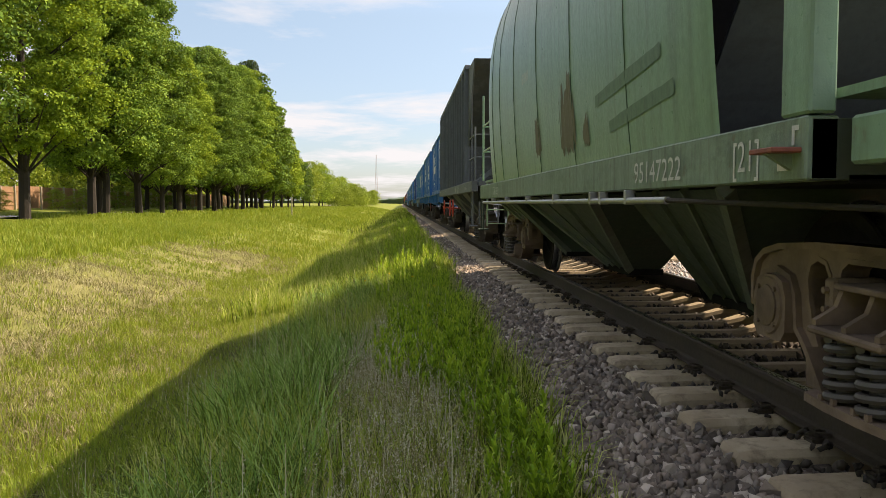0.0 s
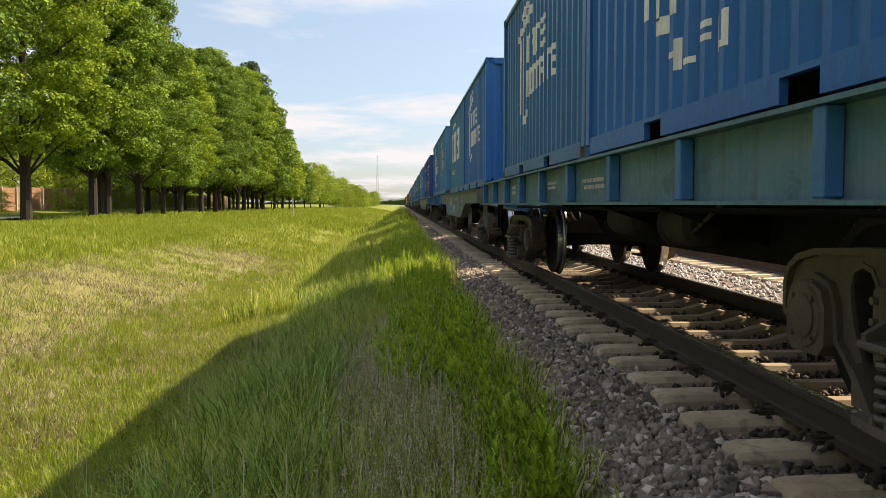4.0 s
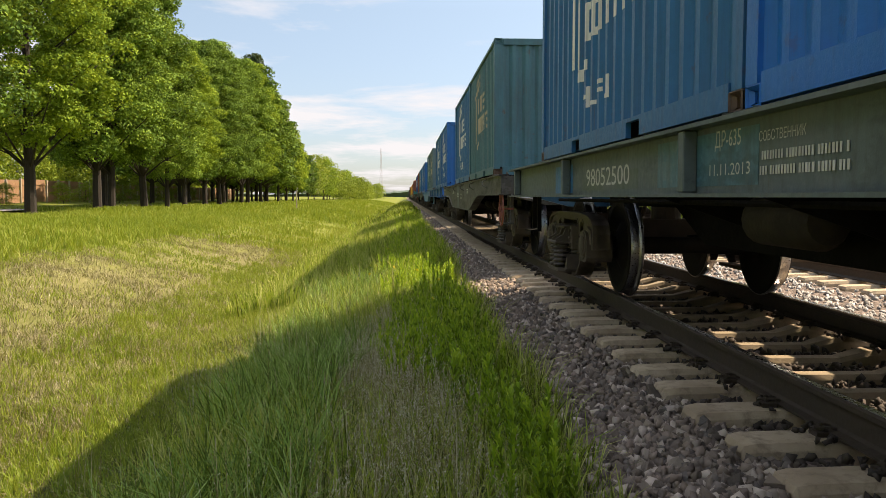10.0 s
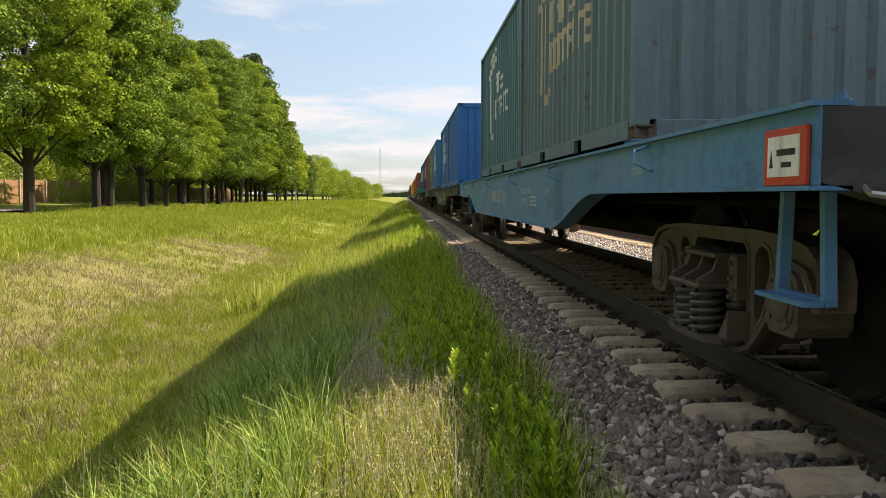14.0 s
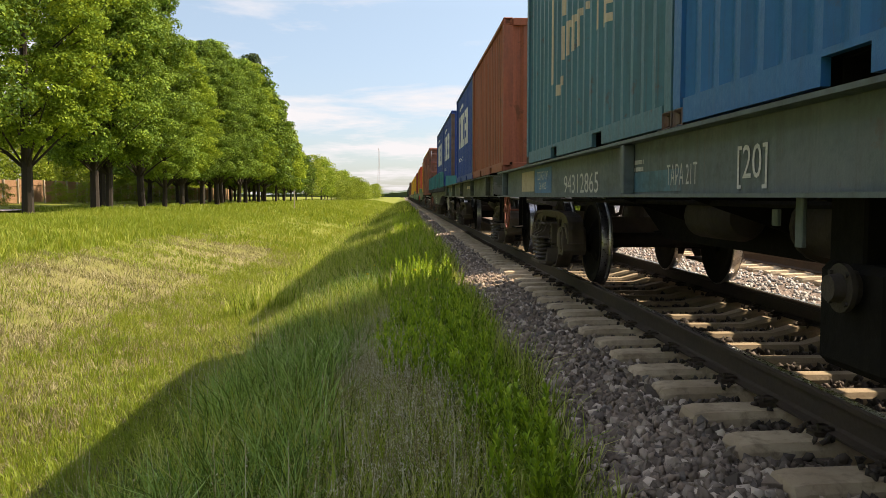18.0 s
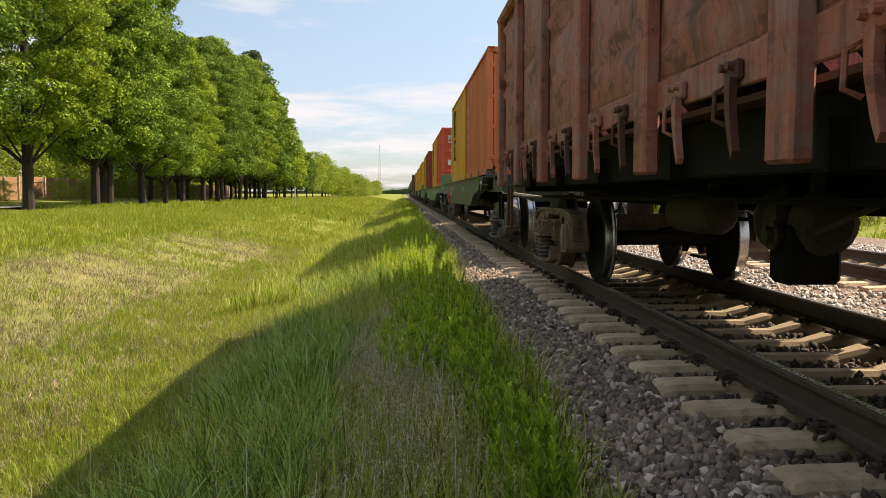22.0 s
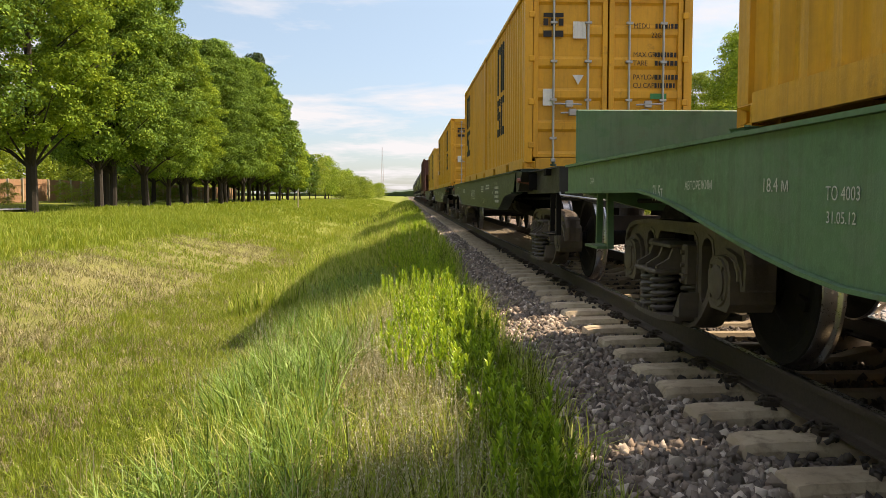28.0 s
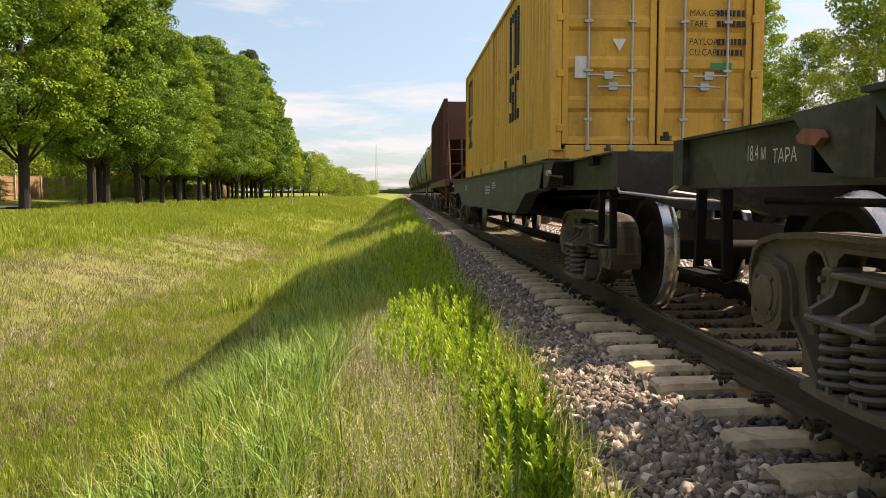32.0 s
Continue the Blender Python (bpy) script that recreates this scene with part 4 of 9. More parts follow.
# lettering on the side sills: wagon, metres behind its middle, height, letter height, width, words
SIGNS = [
    ("w1", -0.86, 1.099, 0.063, 0.86, "КРУПНОТОННАЖНЫЕ"), ("w1", -0.86, 0.989, 0.063, 0.25, "ПРОБЕГ"), ("w1", 3.23, 1.108, 0.064, 0.47, "СОБСТВЕННИК"),
    ("w1", 3.72, 1.063, 0.064, 0.23, "72.0Т"), ("w3", 2.15, 0.945, 0.230, 1.08, "94201688"), ("w3", 1.50, 0.707, 0.082, 0.28, "[20]"),
    ("w3", 0.01, 1.095, 0.057, 1.30, "КРУПНОТОННАЖНЫЕ КОНТЕЙНЕРЫ"), ("w3", -2.63, 1.122, 0.058, 0.39, "ПРИПИСАН"), ("w3", -2.52, 1.011, 0.060, 0.53, "ст.САРЕПТА"),
    ("w3", 3.78, 1.103, 0.066, 0.52, "ПОСТРОЕН 04"), ("w3", 3.65, 1.007, 0.070, 0.27, "12.09.13"), ("w3", 3.03, 1.084, 0.072, 0.09, "КР"),
    ("w3", 3.17, 1.002, 0.068, 0.35, "12.09.202"), ("w4", 3.84, 1.048, 0.068, 0.23, "72.0 Т"), ("w4", 4.65, 1.089, 0.054, 0.08, "КР"),
    ("w4", 4.51, 1.037, 0.052, 0.39, "09.09.2022"), ("w5", -6.39, 1.104, 0.076, 0.38, "ПРИПИСАН"), ("w5", -6.39, 0.985, 0.076, 0.65, "СТ.ХАБАРОВСК-2"),
    ("w5", -4.91, 1.065, 0.070, 0.54, "СОБСТВЕННИК"), ("w5", 5.39, 0.923, 0.225, 1.24, "59980635"), ("w6", 2.46, 1.053, 0.136, 1.27, "98052500"),
    ("w6", -0.27, 1.197, 0.074, 0.30, "ДР-635"), ("w6", -0.75, 1.196, 0.041, 0.40, "СОБСТВЕННИК"), ("w6", -0.19, 1.068, 0.054, 0.48, "11.11.2013"),
    ("w7", 3.72, 1.139, 0.071, 0.27, "ДР 565"), ("w7", 3.74, 1.038, 0.061, 0.39, "11.07.2023"), ("w8", 1.67, 1.071, 0.126, 1.22, "94463156"),
    ("w8", -0.09, 1.104, 0.107, 0.38, "[20]"), ("w8", -1.11, 1.086, 0.069, 0.27, "73.0Т"), ("w8", -1.80, 1.221, 0.074, 0.55, "СОБСТВЕННИК"),
    ("w9", 1.52, 0.878, 0.195, 1.37, "94043513"), ("w9", -0.09, 0.888, 0.120, 0.32, "[20]"), ("w9", -1.93, 1.003, 0.070, 0.82, "КРУПНОТОННАЖНЫЕ"),
    ("w9", -1.93, 0.892, 0.057, 0.53, "КОНТЕЙНЕРЫ"), ("w9", -3.65, 0.991, 0.075, 0.25, "68.0 Т"), ("w9", -6.89, 1.106, 0.045, 0.23, "АВТОРЕЖИМ"),
    ("w10", 1.74, 0.699, 0.273, 1.28, "94541163"), ("w10", 0.38, 0.776, 0.147, 0.30, "[20]"), ("w10", -0.54, 1.081, 0.079, 0.17, "ДЛЯ"),
    ("w10", -0.39, 0.966, 0.068, 0.45, "ПЕРЕВОЗКИ"), ("w10", -0.37, 0.834, 0.082, 0.53, "КОНТЕЙНЕРОВ"), ("w10", -1.38, 1.077, 0.065, 0.56, "СОБСТВЕННИК"),
    ("w10", 5.20, 1.107, 0.078, 0.58, "ПОСТ.16.11.79"), ("w10", 4.41, 1.107, 0.067, 0.29, "КР585"), ("w10", 4.47, 1.014, 0.063, 0.37, "16.05.2011"),
    ("w10", 4.01, 1.105, 0.070, 0.31, "ДР0231"), ("w10", 4.06, 1.005, 0.063, 0.37, "24.07.2020"), ("w11", 2.22, 1.003, 0.163, 1.31, "94312865"),
    ("w11", -0.67, 1.034, 0.108, 0.47, "ТАРА 21Т"), ("w11", -1.61, 1.049, 0.146, 0.31, "[20]"), ("w11", 3.69, 1.148, 0.086, 0.64, "ПОСТРОЕН 1247"),
    ("w11", 3.56, 1.048, 0.074, 0.42, "26 04 05"), ("w12", 4.79, 1.123, 0.088, 0.39, "ТАРА 22Т"), ("w13", -3.14, 0.907, 0.134, 0.68, "54774666"),
    ("w13", -3.97, 0.919, 0.120, 0.29, "[20]"), ("w13", -4.53, 1.002, 0.057, 0.33, "АВТОРЕЖИМ"), ("w13", 1.66, 1.488, 0.140, 0.85, "54774666"),
    ("w13", 2.03, 0.945, 0.070, 0.39, "ПРИПИСАН"), ("w13", 2.23, 0.835, 0.064, 0.77, "ст.СОСЫКА-ЕЙСКАЯ"), ("w13", 1.96, 0.729, 0.069, 0.24, "С-КАВ"),
    ("w13", 1.13, 0.953, 0.065, 0.51, "СОБСТВЕННИК"), ("w13", 6.25, 0.964, 0.086, 0.62, "ТАРА 22 Т"), ("w13", 4.52, 0.984, 0.068, 0.38, "01.06.2028"),
    ("w15", 3.06, 0.960, 0.072, 0.51, "31 01 2023-2028"), ("w15", 2.93, 0.858, 0.061, 0.25, "ПРОБЕГ"), ("w15", 2.94, 1.091, 0.083, 0.23, "ДР 000"),
    ("w17", 0.74, 0.694, 0.243, 1.65, "59992636"), ("w17", 6.70, 0.943, 0.093, 0.19, "71.5т"), ("w17", 6.14, 1.002, 0.044, 0.38, "АВТОРЕЖИМ"),
    ("w17", 5.21, 0.986, 0.057, 0.23, "18.4 м"), ("w17", 4.70, 0.955, 0.048, 0.22, "ТО 4003"), ("w17", 4.69, 0.876, 0.042, 0.19, "31.05.12"),
    ("w17", 8.35, 1.066, 0.045, 0.14, "ТАРА"), ("w18", 0.63, 0.895, 0.220, 1.03, "94519212"), ("w18", -2.29, 0.836, 0.097, 0.33, "72.0 т"),
    ("w18", -3.95, 0.996, 0.065, 0.21, "А-483"), ("w18", -4.37, 1.158, 0.040, 0.37, "СОБСТВЕННОСТЬ"),
    ("w19", 0.18, 0.931, 0.236, 1.05, "94520517"), ("w19", -1.77, 0.847, 0.112, 0.33, "72.0 т"), ("w19", -1.64, 1.076, 0.076, 1.18, "КРУПНОТОННАЖНЫЕ КОНТЕЙНЕРЫ"),
    ("w19", -2.32, 0.939, 0.064, 0.50, "LIELTONNĀŽAS"), ("w19", -2.35, 0.844, 0.056, 0.40, "KONTEINERI"), ("w19", -0.35, 0.786, 0.086, 0.15, "25"),
    ("w19", 4.52, 1.135, 0.046, 0.32, "ПОСТРОЕН"), ("w19", 4.17, 1.115, 0.046, 0.14, "1157"), ("w19", 4.52, 1.035, 0.048, 0.32, "UZBŪVĒTS"), ("w19", 4.26, 0.935, 0.050, 0.33, "20.04.2011"),
    ("w19", -3.35, 1.080, 0.032, 0.55, "СОБСТВЕННИК / ĪPAŠNIEKS"), ("w19", -3.42, 0.988, 0.032, 0.42, "LATVIJA, RĪGA"), ("w19", -3.33, 0.803, 0.032, 0.64, "PIERAKSTA STACIJA / СТ ПРИПИСКИ"), ("w19", -3.33, 0.757, 0.032, 0.67, "RĒZEKNE II / РЕЗЕКНЕ II"),
    ("w19", 7.60, 1.088, 0.054, 0.20, "ТАРА"), ("w19", 7.84, 1.104, 0.066, 0.18, "18.4 м"),
]
BOARD = ["95147222", "[21]", "ТАРА 23,55т", "95782421", "[20]", "ЗАПРЕЩАЕТСЯ", "ОСТАВЛЯТЬ ЛЮКИ", "ОТКРЫТЫМИ", "РАЗМЕР \"А\"-20-40мм", "MEDU", "2261", "M.G.W.", "TARE", "NET", "CU.CAP.", "22G1", "MAX.GROSS", "PAYLOAD", "АВТОРЕЖИМ", "ОТКР   ЗАКР", "23.6м", "РАМА"] + list("324567")
WORDS = lettering(sorted({s[-1] for s in SIGNS} | set(BOARD)))
FACE_NEAR = Matrix(((0, 0, -1, 0), (-1, 0, 0, 0), (0, 1, 0, 0), (0, 0, 0, 1)))      # letters read from the camera's side
FACE_END = Matrix(((1, 0, 0, 0), (0, 0, -1, 0), (0, 1, 0, 0), (0, 0, 0, 1)))        # letters on a leading end


def write(owner, text, size, at, mat=None, turn=FACE_NEAR, width=None):
    mesh, wide = WORDS[text]
    ob = part("lettering", mesh, mat, owner)
    ob.matrix_basis = Matrix.Translation(at) @ turn @ Matrix.Diagonal((width / wide if width else size * 1.2, size * 1.4, 1, 1))
    return tagged(ob, kind="stuff")


def bars(owner, x, y, z, rows, width, height, mat=None, rng=random.Random(3)):
    """Writing that cannot be read: plain bars of its size."""
    g = Geo()
    for k in range(rows):
        a = y - rng.uniform(0.0, 0.12) * width
        stop = y - width * rng.uniform(0.86, 1.0)
        left = rng.randint(3, 9)
        while a > stop:
            g.box(x - 0.002, x, a - height * rng.uniform(0.24, 0.42), a, z - k * height * 1.45, z - k * height * 1.45 + height * 0.85)
            left -= 1
            a -= height * (0.58 if left else 1.05)
            left = left or rng.randint(3, 9)
    return tagged(part("lettering", g, mat or LETTER, owner), kind="stuff")


# ---------------------------------------------------------------- containers
BOX_L, BOX_W, BOX_H = 6.058, 2.438, 2.591
HL, HW = BOX_L / 2, BOX_W / 2


def wave(a0, a1, pitch=0.278, depth=0.042):
    """Corrugation in plan: (along, depth) from a0 to a1."""
    n = round((a1 - a0) / pitch)
    p = (a1 - a0) / n
    rows = []
    for k in range(n):
        a = a0 + k * p
        rows += [(a, 0.0), (a + 0.26 * p, 0.0), (a + 0.5 * p, depth), (a + 0.76 * p, depth)]
    return rows + [(a1, 0.0)]


SIDE_WAVE = wave(-HL + 0.13, HL - 0.13)


def wave_depth(y):
    for (a, d), (b, e) in zip(SIDE_WAVE, SIDE_WAVE[1:]):
        if a <= y <= b:
            return d + (e - d) * (y - a) / max(b - a, 1e-6)
    return 0.0


def strip(g, rows, z0, z1, place):
    verts = [place(a, d, z) for z in (z0, z1) for a, d in rows]
    n = len(rows)
    g.add(verts, [(i, i + 1, n + i + 1, n + i) for i in range(n - 1)])


def patch(g, y0, y1, z0, z1):
    """Paint on the near side, following its folds, 3 mm proud."""
    rows = sorted({y0, y1} | {a for a, _ in SIDE_WAVE if y0 < a < y1})
    strip(g, [(a, wave_depth(a)) for a in rows], z0, z1, lambda a, d, z: (-HW + 0.026 + d - 0.003, a, z))


def box_meshes():
    for key, s in (("side_near", -1), ("side_far", 1)):
        g = Geo()
        strip(g, SIDE_WAVE, 0.16, BOX_H - 0.06, lambda a, d, z, s=s: (s * (HW - 0.026 - d), a, z))
        MESH[key] = g.mesh("side_panel", DARK)
    g = Geo()
    strip(g, wave(-HW + 0.1, HW - 0.1, 0.25, 0.045), 0.16, BOX_H - 0.1, lambda a, d, z: (a, -HL + 0.02 + d, z))
    MESH["end_near"] = g.mesh("end_panel", DARK)
    g = Geo()
    strip(g, wave(-HW + 0.1, HW - 0.1, 0.25, 0.045), 0.16, BOX_H - 0.1, lambda a, d, z: (a, HL - 0.02 - d, z))
    MESH["end_far"] = g.mesh("end_panel", DARK)
    MESH["roof"] = Geo().box(-HW + 0.02, HW - 0.02, -HL + 0.05, HL - 0.05, BOX_H - 0.03, BOX_H - 0.01).mesh("roof", DARK)
    for key, x, y in (("post_nl", -1, -1), ("post_nr", 1, -1), ("post_fl", -1, 1), ("post_fr", 1, 1)):
        g = Geo()
        x0, x1 = sorted((x * HW, x * (HW - 0.07)))
        y0, y1 = sorted((y * HL, y * (HL - 0.135)))
        g.prism([(x * HW, y * (HL - 0.135)), (x * HW, y * HL), (x * (HW - 0.115), y * HL), (x * (HW - 0.115), y * (HL - 0.03)), (x * (HW - 0.035), y * (HL - 0.04)), (x * (HW - 0.035), y * (HL - 0.135))], "z", 0.118, BOX_H - 0.118)
        MESH[key] = g.mesh("corner_post", DARK)
    e = HL - 0.178
    low = [(-e, 0.02), (-1.205, 0.02), (-1.205, 0.138), (-0.845, 0.138), (-0.845, 0.02), (0.845, 0.02), (0.845, 0.138), (1.205, 0.138), (1.205, 0.02), (e, 0.02), (e, 0.168), (-e, 0.168)]
    for key, x in (("near", -1), ("far", 1)):
        a, b = sorted((x * HW, x * (HW - 0.06)))
        MESH["top_" + key] = Geo().box(a, b, -e, e, BOX_H - 0.07, BOX_H - 0.005, 0.008).mesh("top_rail", DARK)
        a, b = sorted((x * (HW - 0.002), x * (HW - 0.045)))
        MESH["bottom_" + key] = Geo().prism(low, "x", a, b).mesh("bottom_rail", DARK)
        a, b = sorted((x * HL, x * (HL - 0.08)))
        MESH["header_" + key] = Geo().box(-HW + 0.162, HW - 0.162, a, b, BOX_H - 0.13, BOX_H - 0.005, 0.008).mesh("door_header", DARK)
        MESH["sill_" + key] = Geo().box(-HW + 0.162, HW - 0.162, a, b, 0.0, 0.16, 0.008).mesh("end_sill", DARK)
    MESH["base"] = Geo().box(-HW + 0.05, HW - 0.05, -HL + 0.1, HL - 0.1, 0.145, 0.16).mesh("floor_plate", DARK)
    # fork pocket: a shallow steel tunnel, open below
    MESH["pocket"] = Geo().prism([(-0.19, 0.02), (-0.185, 0.02), (-0.185, 0.135), (0.185, 0.135), (0.185, 0.02), (0.19, 0.02), (0.19, 0.14), (-0.19, 0.14)], "x", -0.2, 0.2).mesh("fork_pocket", DARK)
    # corner casting with its slotted holes sunk in
    bm = bmesh.new()
    bmesh.ops.create_cube(bm, size=1.0)
    for v in bm.verts:
        v.co = (v.co.x * 0.162, v.co.y * 0.178, v.co.z * 0.118)
    bmesh.ops.bevel(bm, geom=list(bm.edges), offset=0.008, segments=1, affect="EDGES")
    for f in [f for f in bm.faces if f.calc_area() > 0.01 and abs(f.normal.z) < 0.5]:
        r = bmesh.ops.inset_individual(bm, faces=[f], thickness=0.034)
        bmesh.ops.translate(bm, verts=list(f.verts), vec=-f.normal * 0.05)
    g = Geo()
    bm.verts.ensure_lookup_table()
    bm.verts.index_update()
    g.add([v.co for v in bm.verts], [[v.index for v in f.verts] for f in bm.faces])
    bm.free()
    MESH["casting"] = g.mesh("corner_casting", DARK)
    # one door leaf with swaged panels, its gasket, hinges
    for key, s in (("door_l", -1), ("door_r", 1)):
        x0, x1 = sorted((s * 0.012, s * (HW - 0.125)))
        g = Geo()
        z0, z1 = 0.175, BOX_H - 0.14
        n = 5
        hgt = (z1 - z0) / n
        prof = []
        for k in range(n):
            a = z0 + k * hgt
            prof += [(a, 0.0), (a + 0.10 * hgt, 0.0), (a + 0.2 * hgt, 0.03), (a + 0.8 * hgt, 0.03), (a + 0.9 * hgt, 0.0)]
        prof.append((z1, 0.0))
        xs_ = [x0 + 0.07, x1 - 0.07]
        verts = [(x, -HL + 0.045 + d, z) for z, d in prof for x in xs_]
        g.add(verts, [(2 * i, 2 * i + 1, 2 * i + 3, 2 * i + 2) for i in range(len(prof) - 1)])
        g.box(x0, x0 + 0.075, -HL + 0.03, -HL + 0.085, z0, z1, 0.006)
        g.box(x1 - 0.075, x1, -HL + 0.03, -HL + 0.085, z0, z1, 0.006)
        g.box(x0 + 0.075, x1 - 0.075, -HL + 0.035, -HL + 0.085, z0 - 0.0, z0 + 0.05)
        g.box(x0 + 0.075, x1 - 0.075, -HL + 0.035, -HL + 0.085, z1 - 0.05, z1)
        MESH[key] = g.mesh("door", DARK)
    MESH["hinge"] = Geo().box(-0.045, 0.045, -0.035, 0.03, -0.045, 0.045, 0.01).mesh("hinge", DARK)
    g = Geo().tube([(0, 0, 0.12), (0, 0, BOX_H - 0.10)], 0.0175, 8)
    for z in (0.13, BOX_H - 0.12):
        g.box(-0.035, 0.035, -0.025, 0.03, z - 0.03, z + 0.03, 0.006)
    for z in (0.45, 1.0, 1.55, 2.1):
        g.box(-0.05, 0.05, -0.022, 0.02, z - 0.018, z + 0.018, 0.005)
    MESH["rod"] = g.mesh("lock_rod", GALV, True)
    g = Geo().tube([(0.0, -0.02, 0), (0.05, -0.045, 0.0), (0.40, -0.045, -0.01)], 0.013, 6)
    g.box(0.17, 0.28, -0.055, 0.0, -0.05, 0.05, 0.008)
    MESH["handle"] = g.mesh("lock_handle", GALV, True)


box_meshes()
BOX_PAINT = {
    "blue": paint("bright_blue_paint", (0.005, 0.118, 0.36), 0.22, 0.25, 0.38, 0.35),
    "vivid": paint("vivid_blue_paint", (0.003, 0.145, 0.47), 0.15, 0.25, 0.36, 0.2),
    "mid": paint("mid_blue_paint", (0.010, 0.128, 0.30), 0.30, 0.35, 0.40, 0.4),
    "pale": paint("pale_blue_paint", (0.030, 0.180, 0.345), 0.32, 0.45, 0.45, 0.4),
    "teal": paint("faded_teal_paint", (0.052, 0.160, 0.200), 0.4, 0.5, 0.45, 0.4),
    "grey": paint("weathered_grey_blue_paint", (0.105, 0.175, 0.200), 0.42, 0.8, 0.5, 0.4),
    "navy": paint("navy_paint", (0.009, 0.046, 0.185), 0.22, 0.35, 0.45, 0.2),
    "dusk": paint("slate_blue_paint", (0.014, 0.056, 0.25), 0.26, 0.40, 0.5, 0.3),
    "brick": paint("brick_red_paint", (0.31, 0.090, 0.048), 0.6, 0.75, 0.6, 0.3),
    "orange": paint("rusty_orange_paint", (0.57, 0.160, 0.058), 0.35, 0.5, 0.55, 0.25),
    "red": paint("signal_red_paint", (0.58, 0.078, 0.036), 0.30, 0.25, 0.45, 0.2),
    "wine": paint("wine_red_paint", (0.24, 0.030, 0.026), 0.35, 0.3, 0.5, 0.2),
    "yellow": paint("yellow_paint", (0.66, 0.33, 0.028), 0.30, 0.25, 0.45, 0.2),
    "ochre": paint("ochre_yellow_paint", (0.62, 0.35, 0.055), 0.40, 0.35, 0.5, 0.3),
}
CASTING = paint("grimy_casting_paint", (0.135, 0.082, 0.058), 0.7, 0.7, 0.6, 0.5, 0.5)
BOX_NAME = {"vivid": "vivid blue", "blue": "bright blue", "mid": "blue", "pale": "pale weathered blue", "teal": "faded blue-grey", "grey": "grey rust-stained", "navy": "navy blue", "dusk": "slate blue",
            "brick": "brick-red rusty", "orange": "rusty orange", "red": "red", "wine": "dark red", "yellow": "yellow", "ochre": "ochre yellow"}

# logos as plain blocks: (from the far end of the box, up from its floor, wide, high)
def marks(a, z, wide, high, forms, gap=0.22):
    """A row of upright block marks; each form names its strokes: l, r, t, m, b."""
    out, step = [], wide / len(forms)
    w = step * (1 - gap)
    for k, form in enumerate(forms):
        x, t = a + k * step, min(w * 0.36, high * 0.3)
        if "l" in form:
            out.append((x, z, t, high))
        if "r" in form:
            out.append((x + w - t, z, t, high))
        for ch, at in (("b", 0.0), ("m", 0.42), ("t", 0.8)):
            if ch in form:
                out.append((x + (t if "l" in form else 0), z + at * high, w - (t if "l" in form else 0) - (t if "r" in form else 0), high * 0.2))
    return out


# two swept strokes over a hooked double stem, with two rows of marks beside it
FLAG = ([(1.48, 1.93, 0.30, 0.10), (1.66, 1.99, 0.42, 0.11), (1.95, 2.05, 0.50, 0.12), (2.35, 2.12, 0.46, 0.12), (1.80, 2.20, 0.34, 0.09), (2.06, 2.26, 0.40, 0.09), (2.40, 2.32, 0.40, 0.08),
         (1.66, 0.86, 0.14, 1.07), (1.86, 0.80, 0.20, 1.12), (1.98, 0.70, 0.30, 0.12), (2.20, 0.78, 0.16, 0.10)]
        + marks(2.32, 1.52, 1.50, 0.36, ("lt", "lrtm", "lrt", "tmb")) + marks(2.30, 1.05, 2.15, 0.36, ("ltb", "lrtb", "lrt", "lt", "lrtm", "l", "lrt", "ltmb")))
MONO = [(0.55, 1.50, 0.27, 0.72), (0.93, 1.50, 0.27, 0.72), (1.31, 1.50, 0.27, 0.72), (0.55, 2.223, 1.03, 0.14), (0.55, 0.72, 0.46, 0.15), (0.83, 0.873, 0.18, 0.16), (0.55, 1.036, 0.46, 0.14), (0.55, 1.18, 0.18, 0.10), (0.55, 1.283, 0.46, 0.13),
        (1.14, 0.72, 0.46, 0.15), (1.14, 0.873, 0.18, 0.407), (1.14, 1.283, 0.46, 0.13)]
